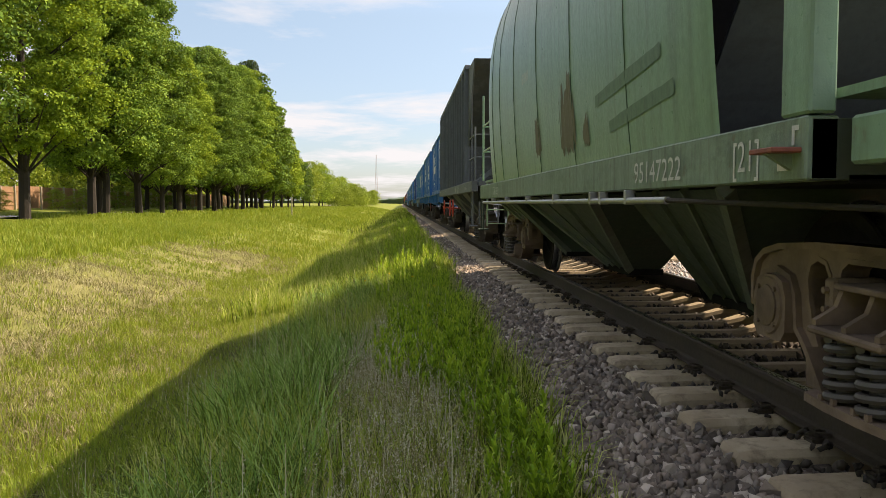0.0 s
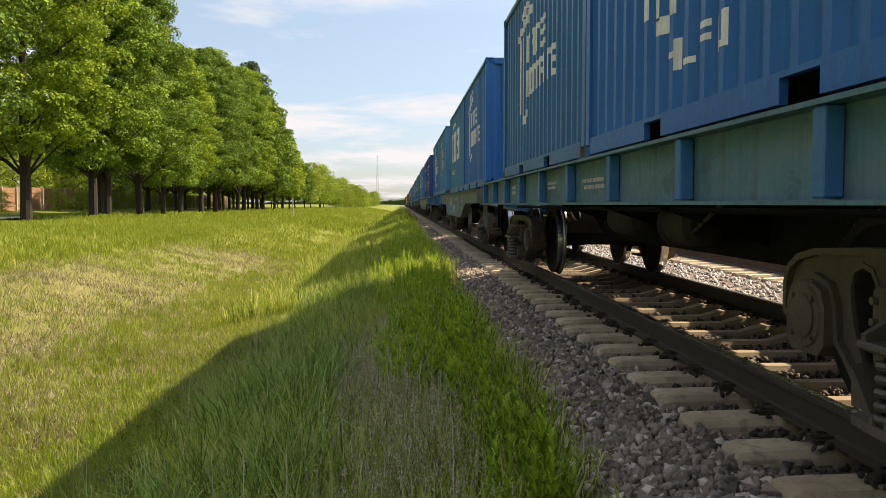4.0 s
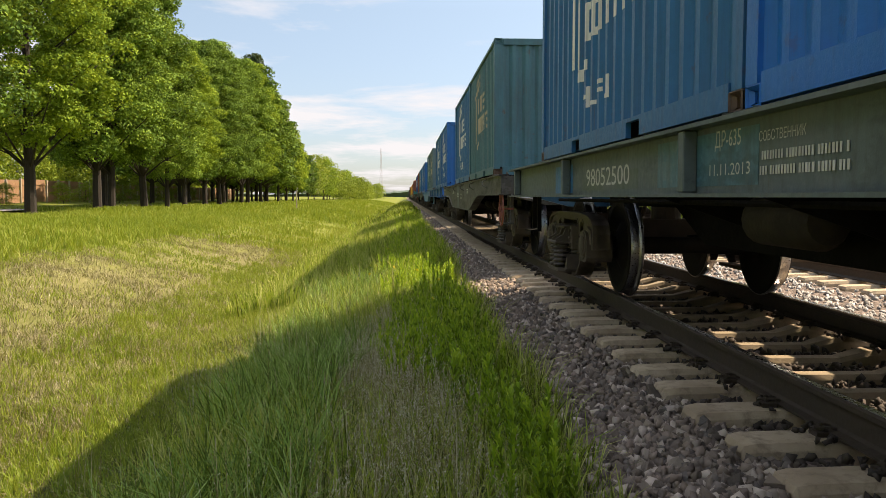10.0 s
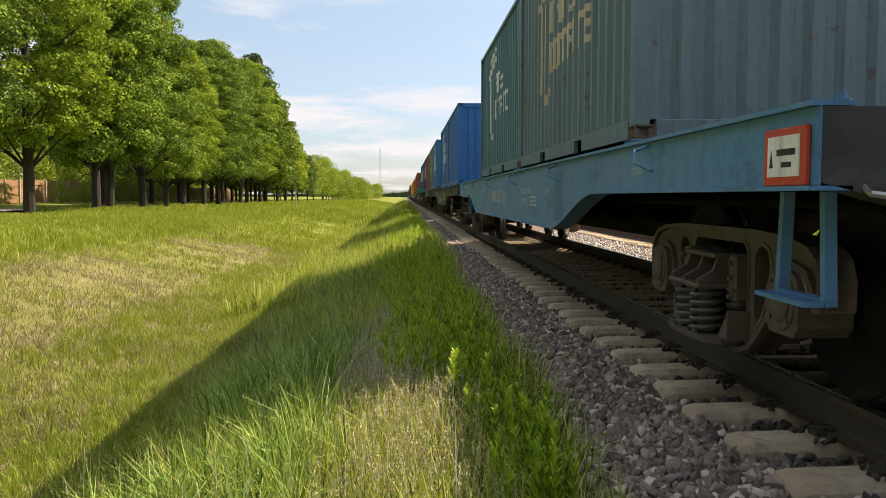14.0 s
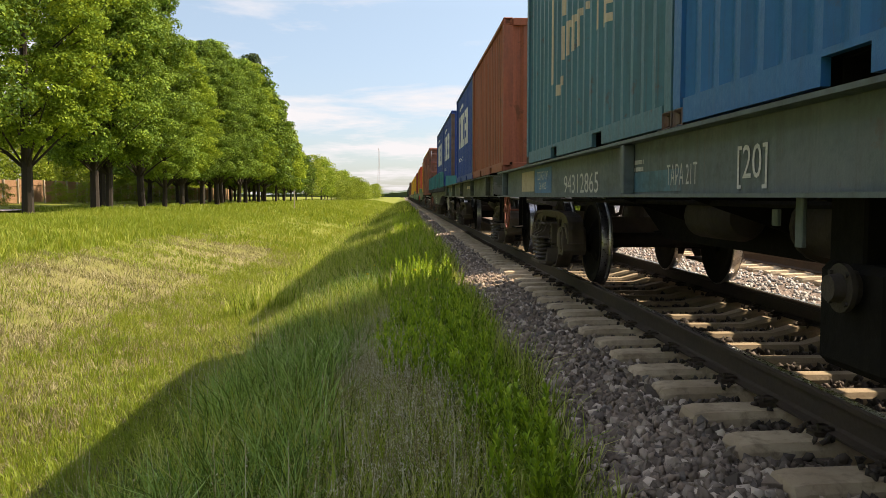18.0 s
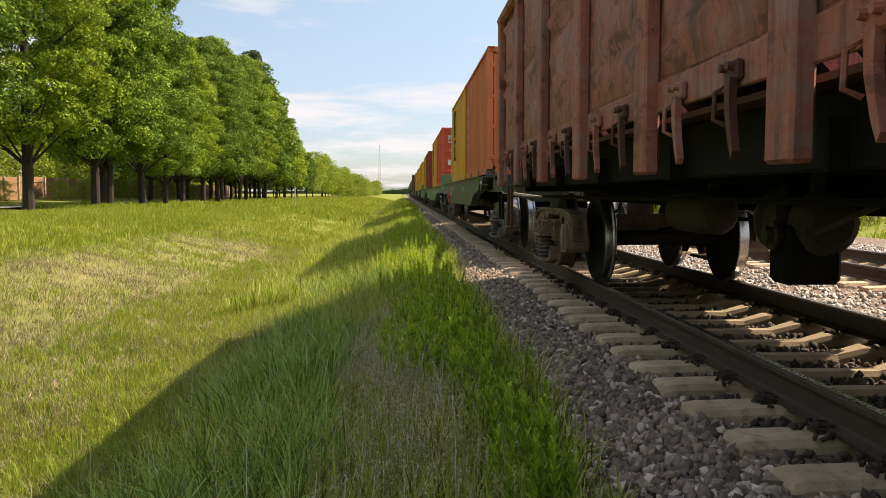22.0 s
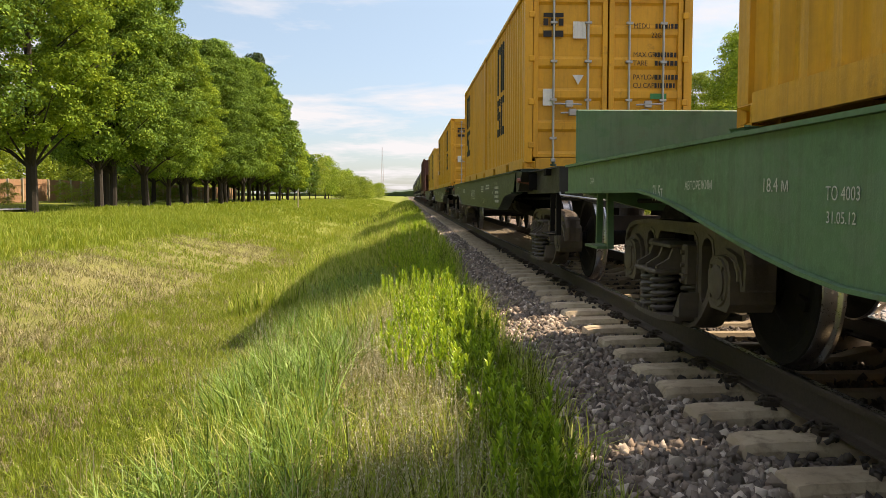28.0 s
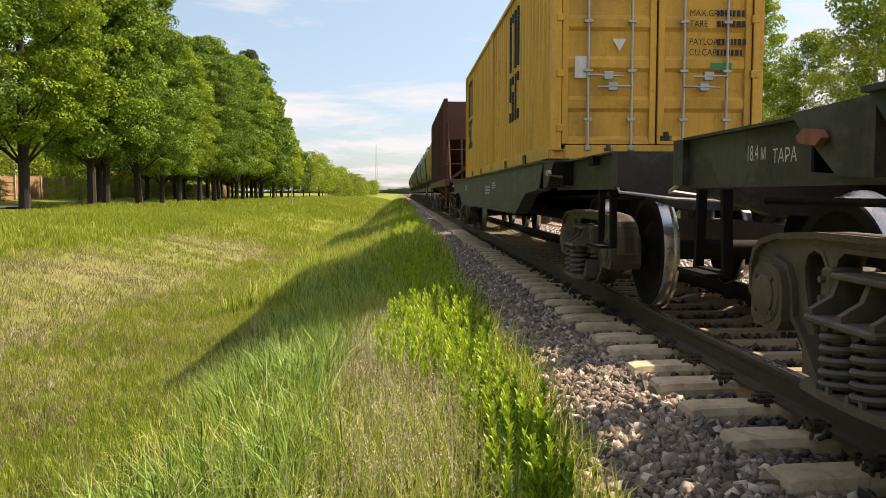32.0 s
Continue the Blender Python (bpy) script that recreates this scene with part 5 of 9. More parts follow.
LOGOS = {
    "flag": FLAG,
    "flag2": FLAG + marks(2.2, 0.42, 1.05, 0.20, ("lrm", "lb", "ltm", "lrb")),
    "line": (marks(0.45, 1.50, 3.3, 0.62, ("ltb", "lrtm", "lrt", "ltb", "lmrt", "lrt")) + marks(0.85, 0.98, 0.95, 0.16, ("lt", "lrtm", "tb", "lr", "ltb")) + marks(0.85, 0.74, 0.75, 0.15, ("ltm", "lr", "lrb", "lt"))
             + [(0.78, 0.60, 1.10, 0.035), (0.78, 1.22, 1.10, 0.035), (1.85, 0.60, 0.035, 0.65), (2.0, 0.62, 0.30, 0.24), (2.3, 0.80, 0.30, 0.12), (2.55, 0.95, 0.22, 0.20), (2.78, 1.15, 0.12, 0.22), (2.92, 1.36, 0.06, 0.12), (4.0, 0.9, 0.12, 0.16)]),
    "word": (marks(0.95, 1.02, 3.4, 0.95, ("lrtb", "lrtm", "ltb", "ltmb", "lrt"), 0.26) + marks(0.95, 0.62, 1.5, 0.11, ("ltm", "lr", "tb", "lrm", "lb", "lt")) + [(1.2, 2.12, 0.5, 0.10), (1.75, 2.16, 0.7, 0.10)]),
    "mono": MONO,
    "dots": [(0.9, 0.8, 0.06, 0.12), (0.9, 1.05, 0.06, 0.12), (0.9, 1.35, 0.06, 0.2), (0.9, 1.7, 0.06, 0.2)],
    "tall": [(a + 1.75, z, w, h) for a, z, w, h in MONO] + [(0.9, 0.8, 0.06, 0.12), (0.9, 1.05, 0.06, 0.12), (0.9, 1.35, 0.06, 0.2), (0.9, 1.7, 0.06, 0.2)],
}


def shipping_container(colour, end, logo=None, ink=None, at=None, label="", worn=False):
    """A twenty-foot steel box. end: 'plain' or 'doors' at its leading end."""
    mat = BOX_PAINT[colour]
    what = label or f"{BOX_NAME[colour]} corrugated steel container on a flat wagon"
    c = thing("shipping_container", what, "container", "containers on the train", at=at)
    for key in ("side_near", "side_far"):
        part("side_panel", MESH[key], mat, c)
    part("roof", MESH["roof"], mat, c)
    for key in ("post_nl", "post_nr", "post_fl", "post_fr"):
        part("corner_post", MESH[key], CASTING if colour == "dusk" and key == "post_nl" else BOX_PAINT["grey"] if colour == "navy" and key == "post_fl" else mat, c)
    for key in ("near", "far"):
        part("top_rail", MESH["top_" + key], mat, c)
        part("bottom_rail", MESH["bottom_" + key], mat, c)
        part("end_header", MESH["header_" + key], mat, c)
        part("end_sill", MESH["sill_" + key], mat, c)
    part("floor_plate", MESH["base"], DARK, c)
    for x in (-1, 1):
        for y in (-1.025, 1.025):
            part("fork_pocket", MESH["pocket"], DARK, c, at=pose(x * (HW - 0.3), y, 0))
    part("end_panel", MESH["end_far"], mat, c)
    for x in (-1, 1):
        for y in (-1, 1):
            for z in (0.059, BOX_H - 0.059):
                part("corner_casting", MESH["casting"], BOX_PAINT["brick"] if colour == "navy" and y > 0 and x < 0 else CASTING if z < 1 and colour in ("red", "wine", "orange", "teal", "pale", "grey", "mid") else mat, c, at=pose(x * (HW - 0.079), y * (HL - 0.087), z))
    if end == "plain":
        part("end_panel", MESH["end_near"], mat, c)
    else:
        for key, s in (("door_l", -1), ("door_r", 1)):
            d = part("door", MESH[key], mat, c, "steel door with galvanised locking rods")
            for k in range(4):
                part("hinge", MESH["hinge"], mat, d, at=pose(s * (HW - 0.10), -HL + 0.02, 0.35 + k * 0.62))
            for x in (0.30, 0.80):
                part("lock_rod", MESH["rod"], None, d, at=pose(s * x, -HL + 0.01, 0))
                part("lock_handle", MESH["handle"], None, d, at=pose(s * x, -HL + 0.005, 0.82 + 0.12 * (x > 0.5)) @ Matrix.Diagonal((-s if x > 0.5 else s, 1, 1, 1)))
        door_writing(c, colour)
    if logo:
        rng = random.Random(hash_of(colour + str(at)))
        g = Geo()
        for a, z, w, h in LOGOS[logo]:
            if not (worn and rng.random() < 0.25):
                patch(g, max(HL - a - w, -HL + 0.15), HL - a, z, z + h)
        tagged(part("logo", g, ink or WHITE, c), "pale painted block logo" if ink is not BLACKLET else "black painted block logo", kind="stuff")
    MOVERS.append(c)
    return c


def hash_of(text):
    return sum((i + 1) * ord(ch) for i, ch in enumerate(text))


def door_writing(c, colour):
    dark = colour in ("yellow", "ochre")
    ink = BLACKLET if dark else LETTER
    y = -HL + 0.026
    for x, z, w, h in ((-0.95, 2.06, 0.07, 0.10), (-0.84, 2.06, 0.07, 0.10), (-0.73, 2.06, 0.07, 0.10), (-0.95, 2.18, 0.29, 0.06), (-0.95, 1.90, 0.12, 0.09), (-0.78, 1.90, 0.12, 0.09)):
        part("logo_block", Geo().box(x, x + w, y - 0.003, y, z, z + h), ink, c)
    part("placard", Geo().box(-0.52, -0.33, y - 0.003, y, 1.88, 2.12), WHITE, c, "white paper placard")
    part("placard", Geo().box(-0.95, -0.78, y - 0.003, y, 0.92, 1.16), WHITE, c, "white paper placard")
    if dark:
        part("placard", Geo().box(0.62, 0.86, y - 0.003, y, 1.02, 1.10), paint("placard_green_paint", (0.02, 0.22, 0.07), 0.2, 0.0), c, "small green placard")
    part("warning_mark", Geo().prism([(-0.52, 1.36), (-0.36, 1.36), (-0.44, 1.22)], "y", y - 0.003, y), WHITE, c)
    rows = (("MEDU", 0.36, 2.03), ("22G1", 0.62, 1.90), ("MAX.GROSS", 0.36, 1.62), ("TARE", 0.36, 1.50), ("PAYLOAD", 0.36, 1.30), ("CU.CAP.", 0.36, 1.18))
    for text, x, z in rows:
        write(c, text, 0.075, (x, y - 0.004, z), ink, FACE_END)
    g = Geo()
    rng = random.Random(9)
    for z in (2.03, 1.62, 1.50, 1.30, 1.18):
        x = 0.68
        while x < 0.98:
            w = rng.uniform(0.02, 0.05)
            g.box(x, x + w, y - 0.003, y, z, z + 0.07)
            x += w + 0.015
    tagged(part("lettering", g, ink, c), kind="stuff")


# ---------------------------------------------------------------- flat wagons
SILL_TOP, BOX_FLOOR = 1.30, 1.40
SILL_PAINT = {
    "sky": paint("sill_light_blue_paint", (0.060, 0.205, 0.375), 0.3, 0.3, 0.45, 0.3, 0.35),
    "cobalt": paint("cobalt_paint", (0.014, 0.125, 0.46), 0.15, 0.1, 0.4, 0.2),
    "navy": paint("sill_navy_paint", (0.020, 0.035, 0.085), 0.3, 0.2, 0.5, 0.3),
    "denim": paint("sill_denim_blue_paint", (0.060, 0.160, 0.215), 0.45, 0.3, 0.45, 0.35, 0.5),
    "rib": paint("sill_rib_blue_paint", (0.020, 0.150, 0.34), 0.3, 0.2, 0.45, 0.3, 0.25),
    "beige": paint("sill_beige_paint", (0.42, 0.34, 0.23), 0.4, 0.3, 0.6, 0.3, 0.2),
    "bottle": paint("sill_bottle_green_paint", (0.016, 0.034, 0.024), 0.15, 0.1, 0.42, 0.15),
    "slate": paint("sill_slate_green_paint", (0.016, 0.023, 0.021), 0.15, 0.1, 0.42, 0.15),
    "steel": paint("sill_grey_blue_paint", (0.092, 0.122, 0.126), 0.4, 0.3, 0.55, 0.5, 0.35),
    "royal": paint("sill_blue_paint", (0.036, 0.150, 0.31), 0.3, 0.25, 0.5, 0.4, 0.35),
    "olive": paint("sill_grey_green_paint", (0.088, 0.118, 0.100), 0.3, 0.2, 0.55, 0.3, 0.40),
    "grey": paint("sill_grey_paint", (0.074, 0.072, 0.066), 0.8, 0.5, 0.6, 0.6, 1.0),
    "black": paint("sill_black_paint", (0.021, 0.021, 0.020), 0.4, 0.25, 0.55, 0.3, 0.35),
    "moss": paint("sill_moss_green_paint", (0.048, 0.058, 0.036), 0.45, 0.35, 0.55, 0.4, 0.80),
    "cyan": paint("sill_cyan_paint", (0.090, 0.300, 0.330), 0.3, 0.2, 0.55, 0.3, 0.3),
    "coal": paint("sill_coal_paint", (0.045, 0.050, 0.048), 0.4, 0.2, 0.55, 0.4, 0.35),
    "pine": paint("sill_dark_green_paint", (0.038, 0.068, 0.049), 0.35, 0.2, 0.45, 0.3, 0.3),
    "green": paint("sill_green_paint", (0.082, 0.172, 0.090), 0.35, 0.15, 0.5, 0.4, 0.30),
}


def sill_poly(key, kind, h, top, tail=0.0):
    """Outline of a side sill (y, z), leading end at -h."""
    if kind == "ribbed":
        return [(-h, top), (h + tail, top), (h + tail, 0.985), (-h, 0.985)]
    if kind == "belly":
        a, b = BELLY.get(key, (3.1, 5.6) if h > 8 else (2.0, 4.0))
        return [(-h, top), (h, top), (h, 1.01)] + eased(h - a, 1.01, h - b, 0.67) + eased(b - h, 0.67, a - h, 1.01) + [(-h, 1.01)]
    # "drop": the sill stops short, the ends over the bogies lie behind it
    deep = 0.77 if key == "w18" else 0.73
    return [(-h + 2.3, top), (h - 2.3, top), (h - 2.55, 1.02)] + eased(4.85, 0.99, 3.6, deep) + eased(-5.05, deep, -6.05, 0.99) + [(2.55 - h, 1.02)]


# how far in from the ends a fish-bellied sill begins to deepen, and where it is full depth
BELLY = {"w3": (2.5, 4.1), "w5": (1.25, 4.3), "w7": (3.6, 6.2), "w9": (3.4, 5.1), "w10": (4.25, 5.65), "w13": (2.3, 4.6), "w16": (2.2, 4.5), "w17": (2.3, 4.7)}


def eased(y0, z0, y1, z1, n=8):
    """Points of a soft step from one height to another."""
    return [(y0 + (y1 - y0) * k / n, z0 + (z1 - z0) * (0.45 * k / n + 0.55 * (3 - 2 * k / n) * (k / n) ** 2)) for k in range(n + 1)]


# top of the sill and floor of the boxes, on the lower-built wagons
LOW = {"w3": (1.255, 1.335), "w5": (1.26, 1.345), "w7": (1.29, 1.385), "w9": (1.29, 1.385), "w10": (1.26, 1.345), "w15": (1.285, 1.355), "w16": (1.25, 1.32), "w17": (1.225, 1.31),
       "w18": (1.285, 1.355), "w19": (1.28, 1.35), "w20": (1.285, 1.355)}
BEAM = {"w1": "rib", "w2": "rib", "w4": "rib", "w18": "black", "w19": "black", "w20": "black", "w6": "sky", "w8": "cobalt", "w11": "grey", "w5": "navy", "w9": "coal"}


def flat_wagon(key, mid, kind, colour, length, pivots, label, ribs=0, wheel=None, bulkheads=(), plate=None, bracket=False, tail=0.0):
    """A container flat wagon; mid: its place along the line at the start."""
    w = thing("flat_wagon", label, "railway wagon", "wagons of the train", at=pose(TRACK_X, mid, 0))
    h, mat = length / 2, SILL_PAINT[colour]
    top = LOW.get(key, (SILL_TOP, 0))[0]
    dark_end = SILL_PAINT["black"] if key in ("w18", "w19", "w20") else SILL_PAINT["coal"] if key == "w15" else mat
    poly = sill_poly(key, kind, h, top, tail)
    for s in (-1, 1):
        a, b = sorted((s * HALF, s * (HALF - 0.012)))
        side = part("side_sill", Geo().prism(poly, "x", a, b), mat, w)
        c, d = sorted((s * (HALF + (0.085 if ribs else 0.03)), s * (HALF - 0.13)))
        e0, e1 = poly[0][0], poly[1][0]
        part("sill_flange", Geo().box(c, d, e0, e1, top + 0.001, top + 0.021), mat, side)
        low = poly[2:]
        under = Geo()
        for (y0, z0), (y1, z1) in zip(low, low[1:]):
            under.prism([(y0, z0 - 0.018), (y1, z1 - 0.018), (y1, z1 - 0.001), (y0, z0 - 0.001)], "x", c, d)
        part("lower_flange", under, mat, side)
        if ribs:
            for k in range(ribs):
                y = -h + 0.5 + (2 * h - 1.0) * k / (ribs - 1)
                if any(q[0] == key and q[1] - q[4] - 0.06 < y < q[1] + 0.06 for q in SIGNS):
                    continue
                c, d = sorted((s * (HALF + 0.002), s * (HALF + 0.075)))
                part("sill_rib", Geo().box(c, d, y - 0.04, y + 0.04, 0.99, top - 0.002, 0.006), SILL_PAINT["rib"] if colour == "denim" else mat, side)
    # end beams
    for s in (-1, 1):
        end = h + (tail if s > 0 else 0.0)
        a, b = sorted((s * end, s * (end - 0.16)))
        hw = HALF - 0.014 if kind != "drop" else 1.30
        beam = Geo().prism([(-hw, top - 0.002), (-hw, 1.02), (-0.75, 0.84), (0.75, 0.84), (hw, 1.02), (hw, top - 0.002)], "y", a, b)
        part("end_beam", beam, SILL_PAINT[BEAM.get(key, colour)], w)
        coupler(w, s * h, s)
        if kind == "drop":
            y0, y1 = sorted((s * (h - 0.16), s * (h - 2.55)))
            for q in (-1, 1):
                c, d = sorted((q * 1.24, q * 1.26))
                part("end_girder", Geo().box(c, d, y0, y1, 1.0, top - 0.01), dark_end, w)
                c, d = sorted((q * 1.10, q * 1.30))
                part("girder_flange", Geo().box(c, d, y0, y1, top - 0.009, top + 0.006), dark_end, w)
            part("end_deck", Geo().box(-0.45, 0.45, y0, y1, top - 0.03, top - 0.012), dark_end, w)
            for q in (-1, 1):
                gus = Geo().prism([(s * (h - 2.32), 1.02), (s * (h - 2.32), top), (s * (h - 1.75), top - 0.01), (s * (h - 2.1), 1.03)], "x", min(q * 1.20, q * (HALF - 0.01)), max(q * 1.20, q * (HALF - 0.01)))
                part("gusset", gus, dark_end, w)
        if kind == "drop":
            yl = s * (h - 1.95)
            lever = Geo().tube([(-1.27, yl, 1.12), (-1.42, yl, 1.15), (-1.47, yl - 0.03, 1.17)], 0.016, 8)
            lever.prism([(yl - 0.11, 1.16), (yl - 0.07, 1.135), (yl + 0.05, 1.15), (yl + 0.07, 1.175), (yl + 0.02, 1.20), (yl - 0.08, 1.19)], "x", -1.485, -1.455)
            part("release_lever", lever, ROSE_PAINT if key in ("w18", "w19") else GALV, w, "faded red release lever" if key in ("w18", "w19") else "bare steel release lever")
        for q in (-1, 1):
            ya = s * (h - 0.5)
            c, d = sorted((q * 1.22, q * 1.27))
            loop = [(ya - 0.19, 0.99), (ya - 0.22, 0.535), (ya + 0.22, 0.535), (ya + 0.19, 0.99), (ya + 0.15, 0.99), (ya + 0.18, 0.565), (ya - 0.18, 0.565), (ya - 0.15, 0.99)]
            st_ = part("foot_step", Geo().prism(loop, "x", c, d), mat if kind == "belly" else UNDER, w)
            part("tread_plate", Geo().box(min(q * 1.275, q * 1.36), max(q * 1.275, q * 1.36), ya - 0.22, ya + 0.22, 0.535, 0.555), mat if kind == "belly" else UNDER, st_)
        rail = Geo().tube([(-HALF + 0.1, s * (h - 0.04), top), (-HALF + 0.1, s * (h - 0.04), top + 0.05)], 0.018, 8)
        rail.lathe([(top, 0.0), (top, 0.035), (top + 0.026, 0.035), (top + 0.02, 0.0)], "z", 10, (-HALF + 0.1, s * (h - 0.04), 0))
        part("signal_bracket", rail, mat, w)
    for q in bulkheads:
        a, b = sorted((q * (h - 0.02), q * (h - 0.06)))
        part("end_bulkhead", Geo().box(-1.40, 1.40, a, b, top + 0.0, 1.74, 0.01), mat, w, "low steel end bulkhead")
    deckg = Geo()
    if kind == "belly" and h > 8:
        for q in (-1, 1):
            a, b = sorted((q * (h - 0.2), q * (h - 2.9)))
            deckg.box(-HALF + 0.14, HALF - 0.14, a, b, top - 0.004, top + 0.012)
    if kind == "drop" or key in ("w7", "w9"):
        deckg.box(-HALF + 0.14, HALF - 0.14, -h + 2.9, h - 2.9, top - 0.003, top + 0.010)
    for y in np.arange(-h + 0.8, h - 0.7, 1.45):
        deckg.box(-HALF + 0.14, HALF - 0.14, y - 0.09, y + 0.09, top - 0.08, top - 0.005)
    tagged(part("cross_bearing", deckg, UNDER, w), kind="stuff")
    for y in (-6.0, 0.0, 6.0):
        for s in (-1, 1):
            wide_ = 0.09 if y else 0.19
            part("container_lock", Geo().box(s * 1.02, s * 1.24, y - wide_, y + wide_, top + 0.022, LOW.get(key, (0, BOX_FLOOR))[1], 0.01), mat, w)
    underframe(w, -h + 0.1, h - 0.1, pivots)
    for y in pivots:
        bogie(w, y, GREY_CAST if key == "w15" else None)
    if bracket:
        for y in np.arange(-h + 2.0, h - 1.0, 2.9):
            g = Geo().tube([(-HALF - 0.01, y, top - 0.02), (-HALF - 0.09, y, top - 0.05), (-HALF - 0.10, y - 0.05, top - 0.12), (-HALF - 0.02, y - 0.12, top - 0.17)], 0.012, 6)
            part("stake_hook", g, mat, w)
    if wheel:
        y, z, r, m = wheel
        hand_wheel(w, -HALF + (0.04 if kind != "drop" else -0.10), y, z, r, m, 0.3, "spoked brake hand wheel", 5 if kind != "drop" else 6, 0.014 if kind != "drop" else 0.02)
    if plate:
        y, z = plate
        g = Geo().box(-HALF - 0.022, -HALF - 0.002, y - 0.17, y + 0.17, z - 0.11, z + 0.11, 0.004)
        pl = part("warning_plate", g, RED_PAINT, w, "white warning plate with a red border")
        part("plate_face", Geo().box(-HALF - 0.025, -HALF - 0.0225, y - 0.13, y + 0.13, z - 0.075, z + 0.08), WHITE, pl)
        part("plate_mark", Geo().prism([(y + 0.11, z - 0.04), (y + 0.08, z - 0.04), (y + 0.095, z + 0.03)], "x", -HALF - 0.0265, -HALF - 0.0255), BLACKLET, pl)
        tagged(part("plate_bars", Geo().box(-HALF - 0.0265, -HALF - 0.0255, y - 0.10, y + 0.05, z + 0.005, z + 0.03).box(-HALF - 0.0265, -HALF - 0.0255, y - 0.07, y + 0.01, z - 0.04, z - 0.02), BLACKLET, pl), kind="stuff")
    for k, y, z, size, wide, text in SIGNS:
        if k == key:
            ink = CREAM if colour in ("olive", "black", "moss") else LETTER
            write(w, text, size, (-HALF - (0.004 if z < 1.3 else 0.127), y, z), ink, FACE_NEAR, wide)
    if key == "w11":
        valve_chamber(w, -1.22, -2.42, 0.36, 0.80)
        part("hanger_plate", Geo().box(-1.45, -1.43, -2.19, -2.135, 0.78, 0.984, 0.004), mat, w)
        part("hanger_plate", Geo().box(-1.40, -1.38, -1.88, -1.83, 0.85, 0.92, 0.004), mat, w)
    if key in ("w18", "w19"):
        frame_line = Geo()
        for y0, y1, z0, z1 in ((4.81, 5.73, 1.205, 1.213), (4.81, 5.73, 1.012, 1.02), (4.81, 4.818, 1.02, 1.205), (5.722, 5.73, 1.02, 1.205)):
            frame_line.box(-HALF - 0.003, -HALF - 0.001, y0, y1, z0, z1)
        if key == "w19":
            for y0, y1, z0, z1 in ((-5.19, -5.03, 1.052, 1.058), (-5.19, -5.03, 0.892, 0.898), (-5.19, -5.184, 0.898, 1.052), (-5.036, -5.03, 0.898, 1.052)):
                frame_line.box(-HALF - 0.003, -HALF - 0.001, y0, y1, z0, z1)
        part("outline", frame_line, LETTER, w, "thin white painted rectangle")
    rng = random.Random(hash_of(key))
    for y in (2.7, -2.7):
        if kind != "ribbed" and not any(q[0] == key and q[1] - q[4] < y + 0.5 and q[1] > y - 0.3 for q in SIGNS):
            bars(w, -HALF - 0.003, y + 0.4, 1.12, 3, 0.5, 0.026, None, rng)
    for y, z, rows, width, height in UNREAD.get(key, ()):
        bars(w, -HALF - 0.003, y, z, rows, width, height, CREAM if colour in ("olive", "black", "moss") else LETTER, rng)
    for y0, y1, z0, z1, tint in REPAINT.get(key, ()):
        part("repaint_patch", Geo().box(-HALF - 0.0022, -HALF - 0.0006, y0, y1, z0, z1), SILL_PAINT[tint], w, "repainted patch of another shade")
    MOVERS.append(w)
    return w


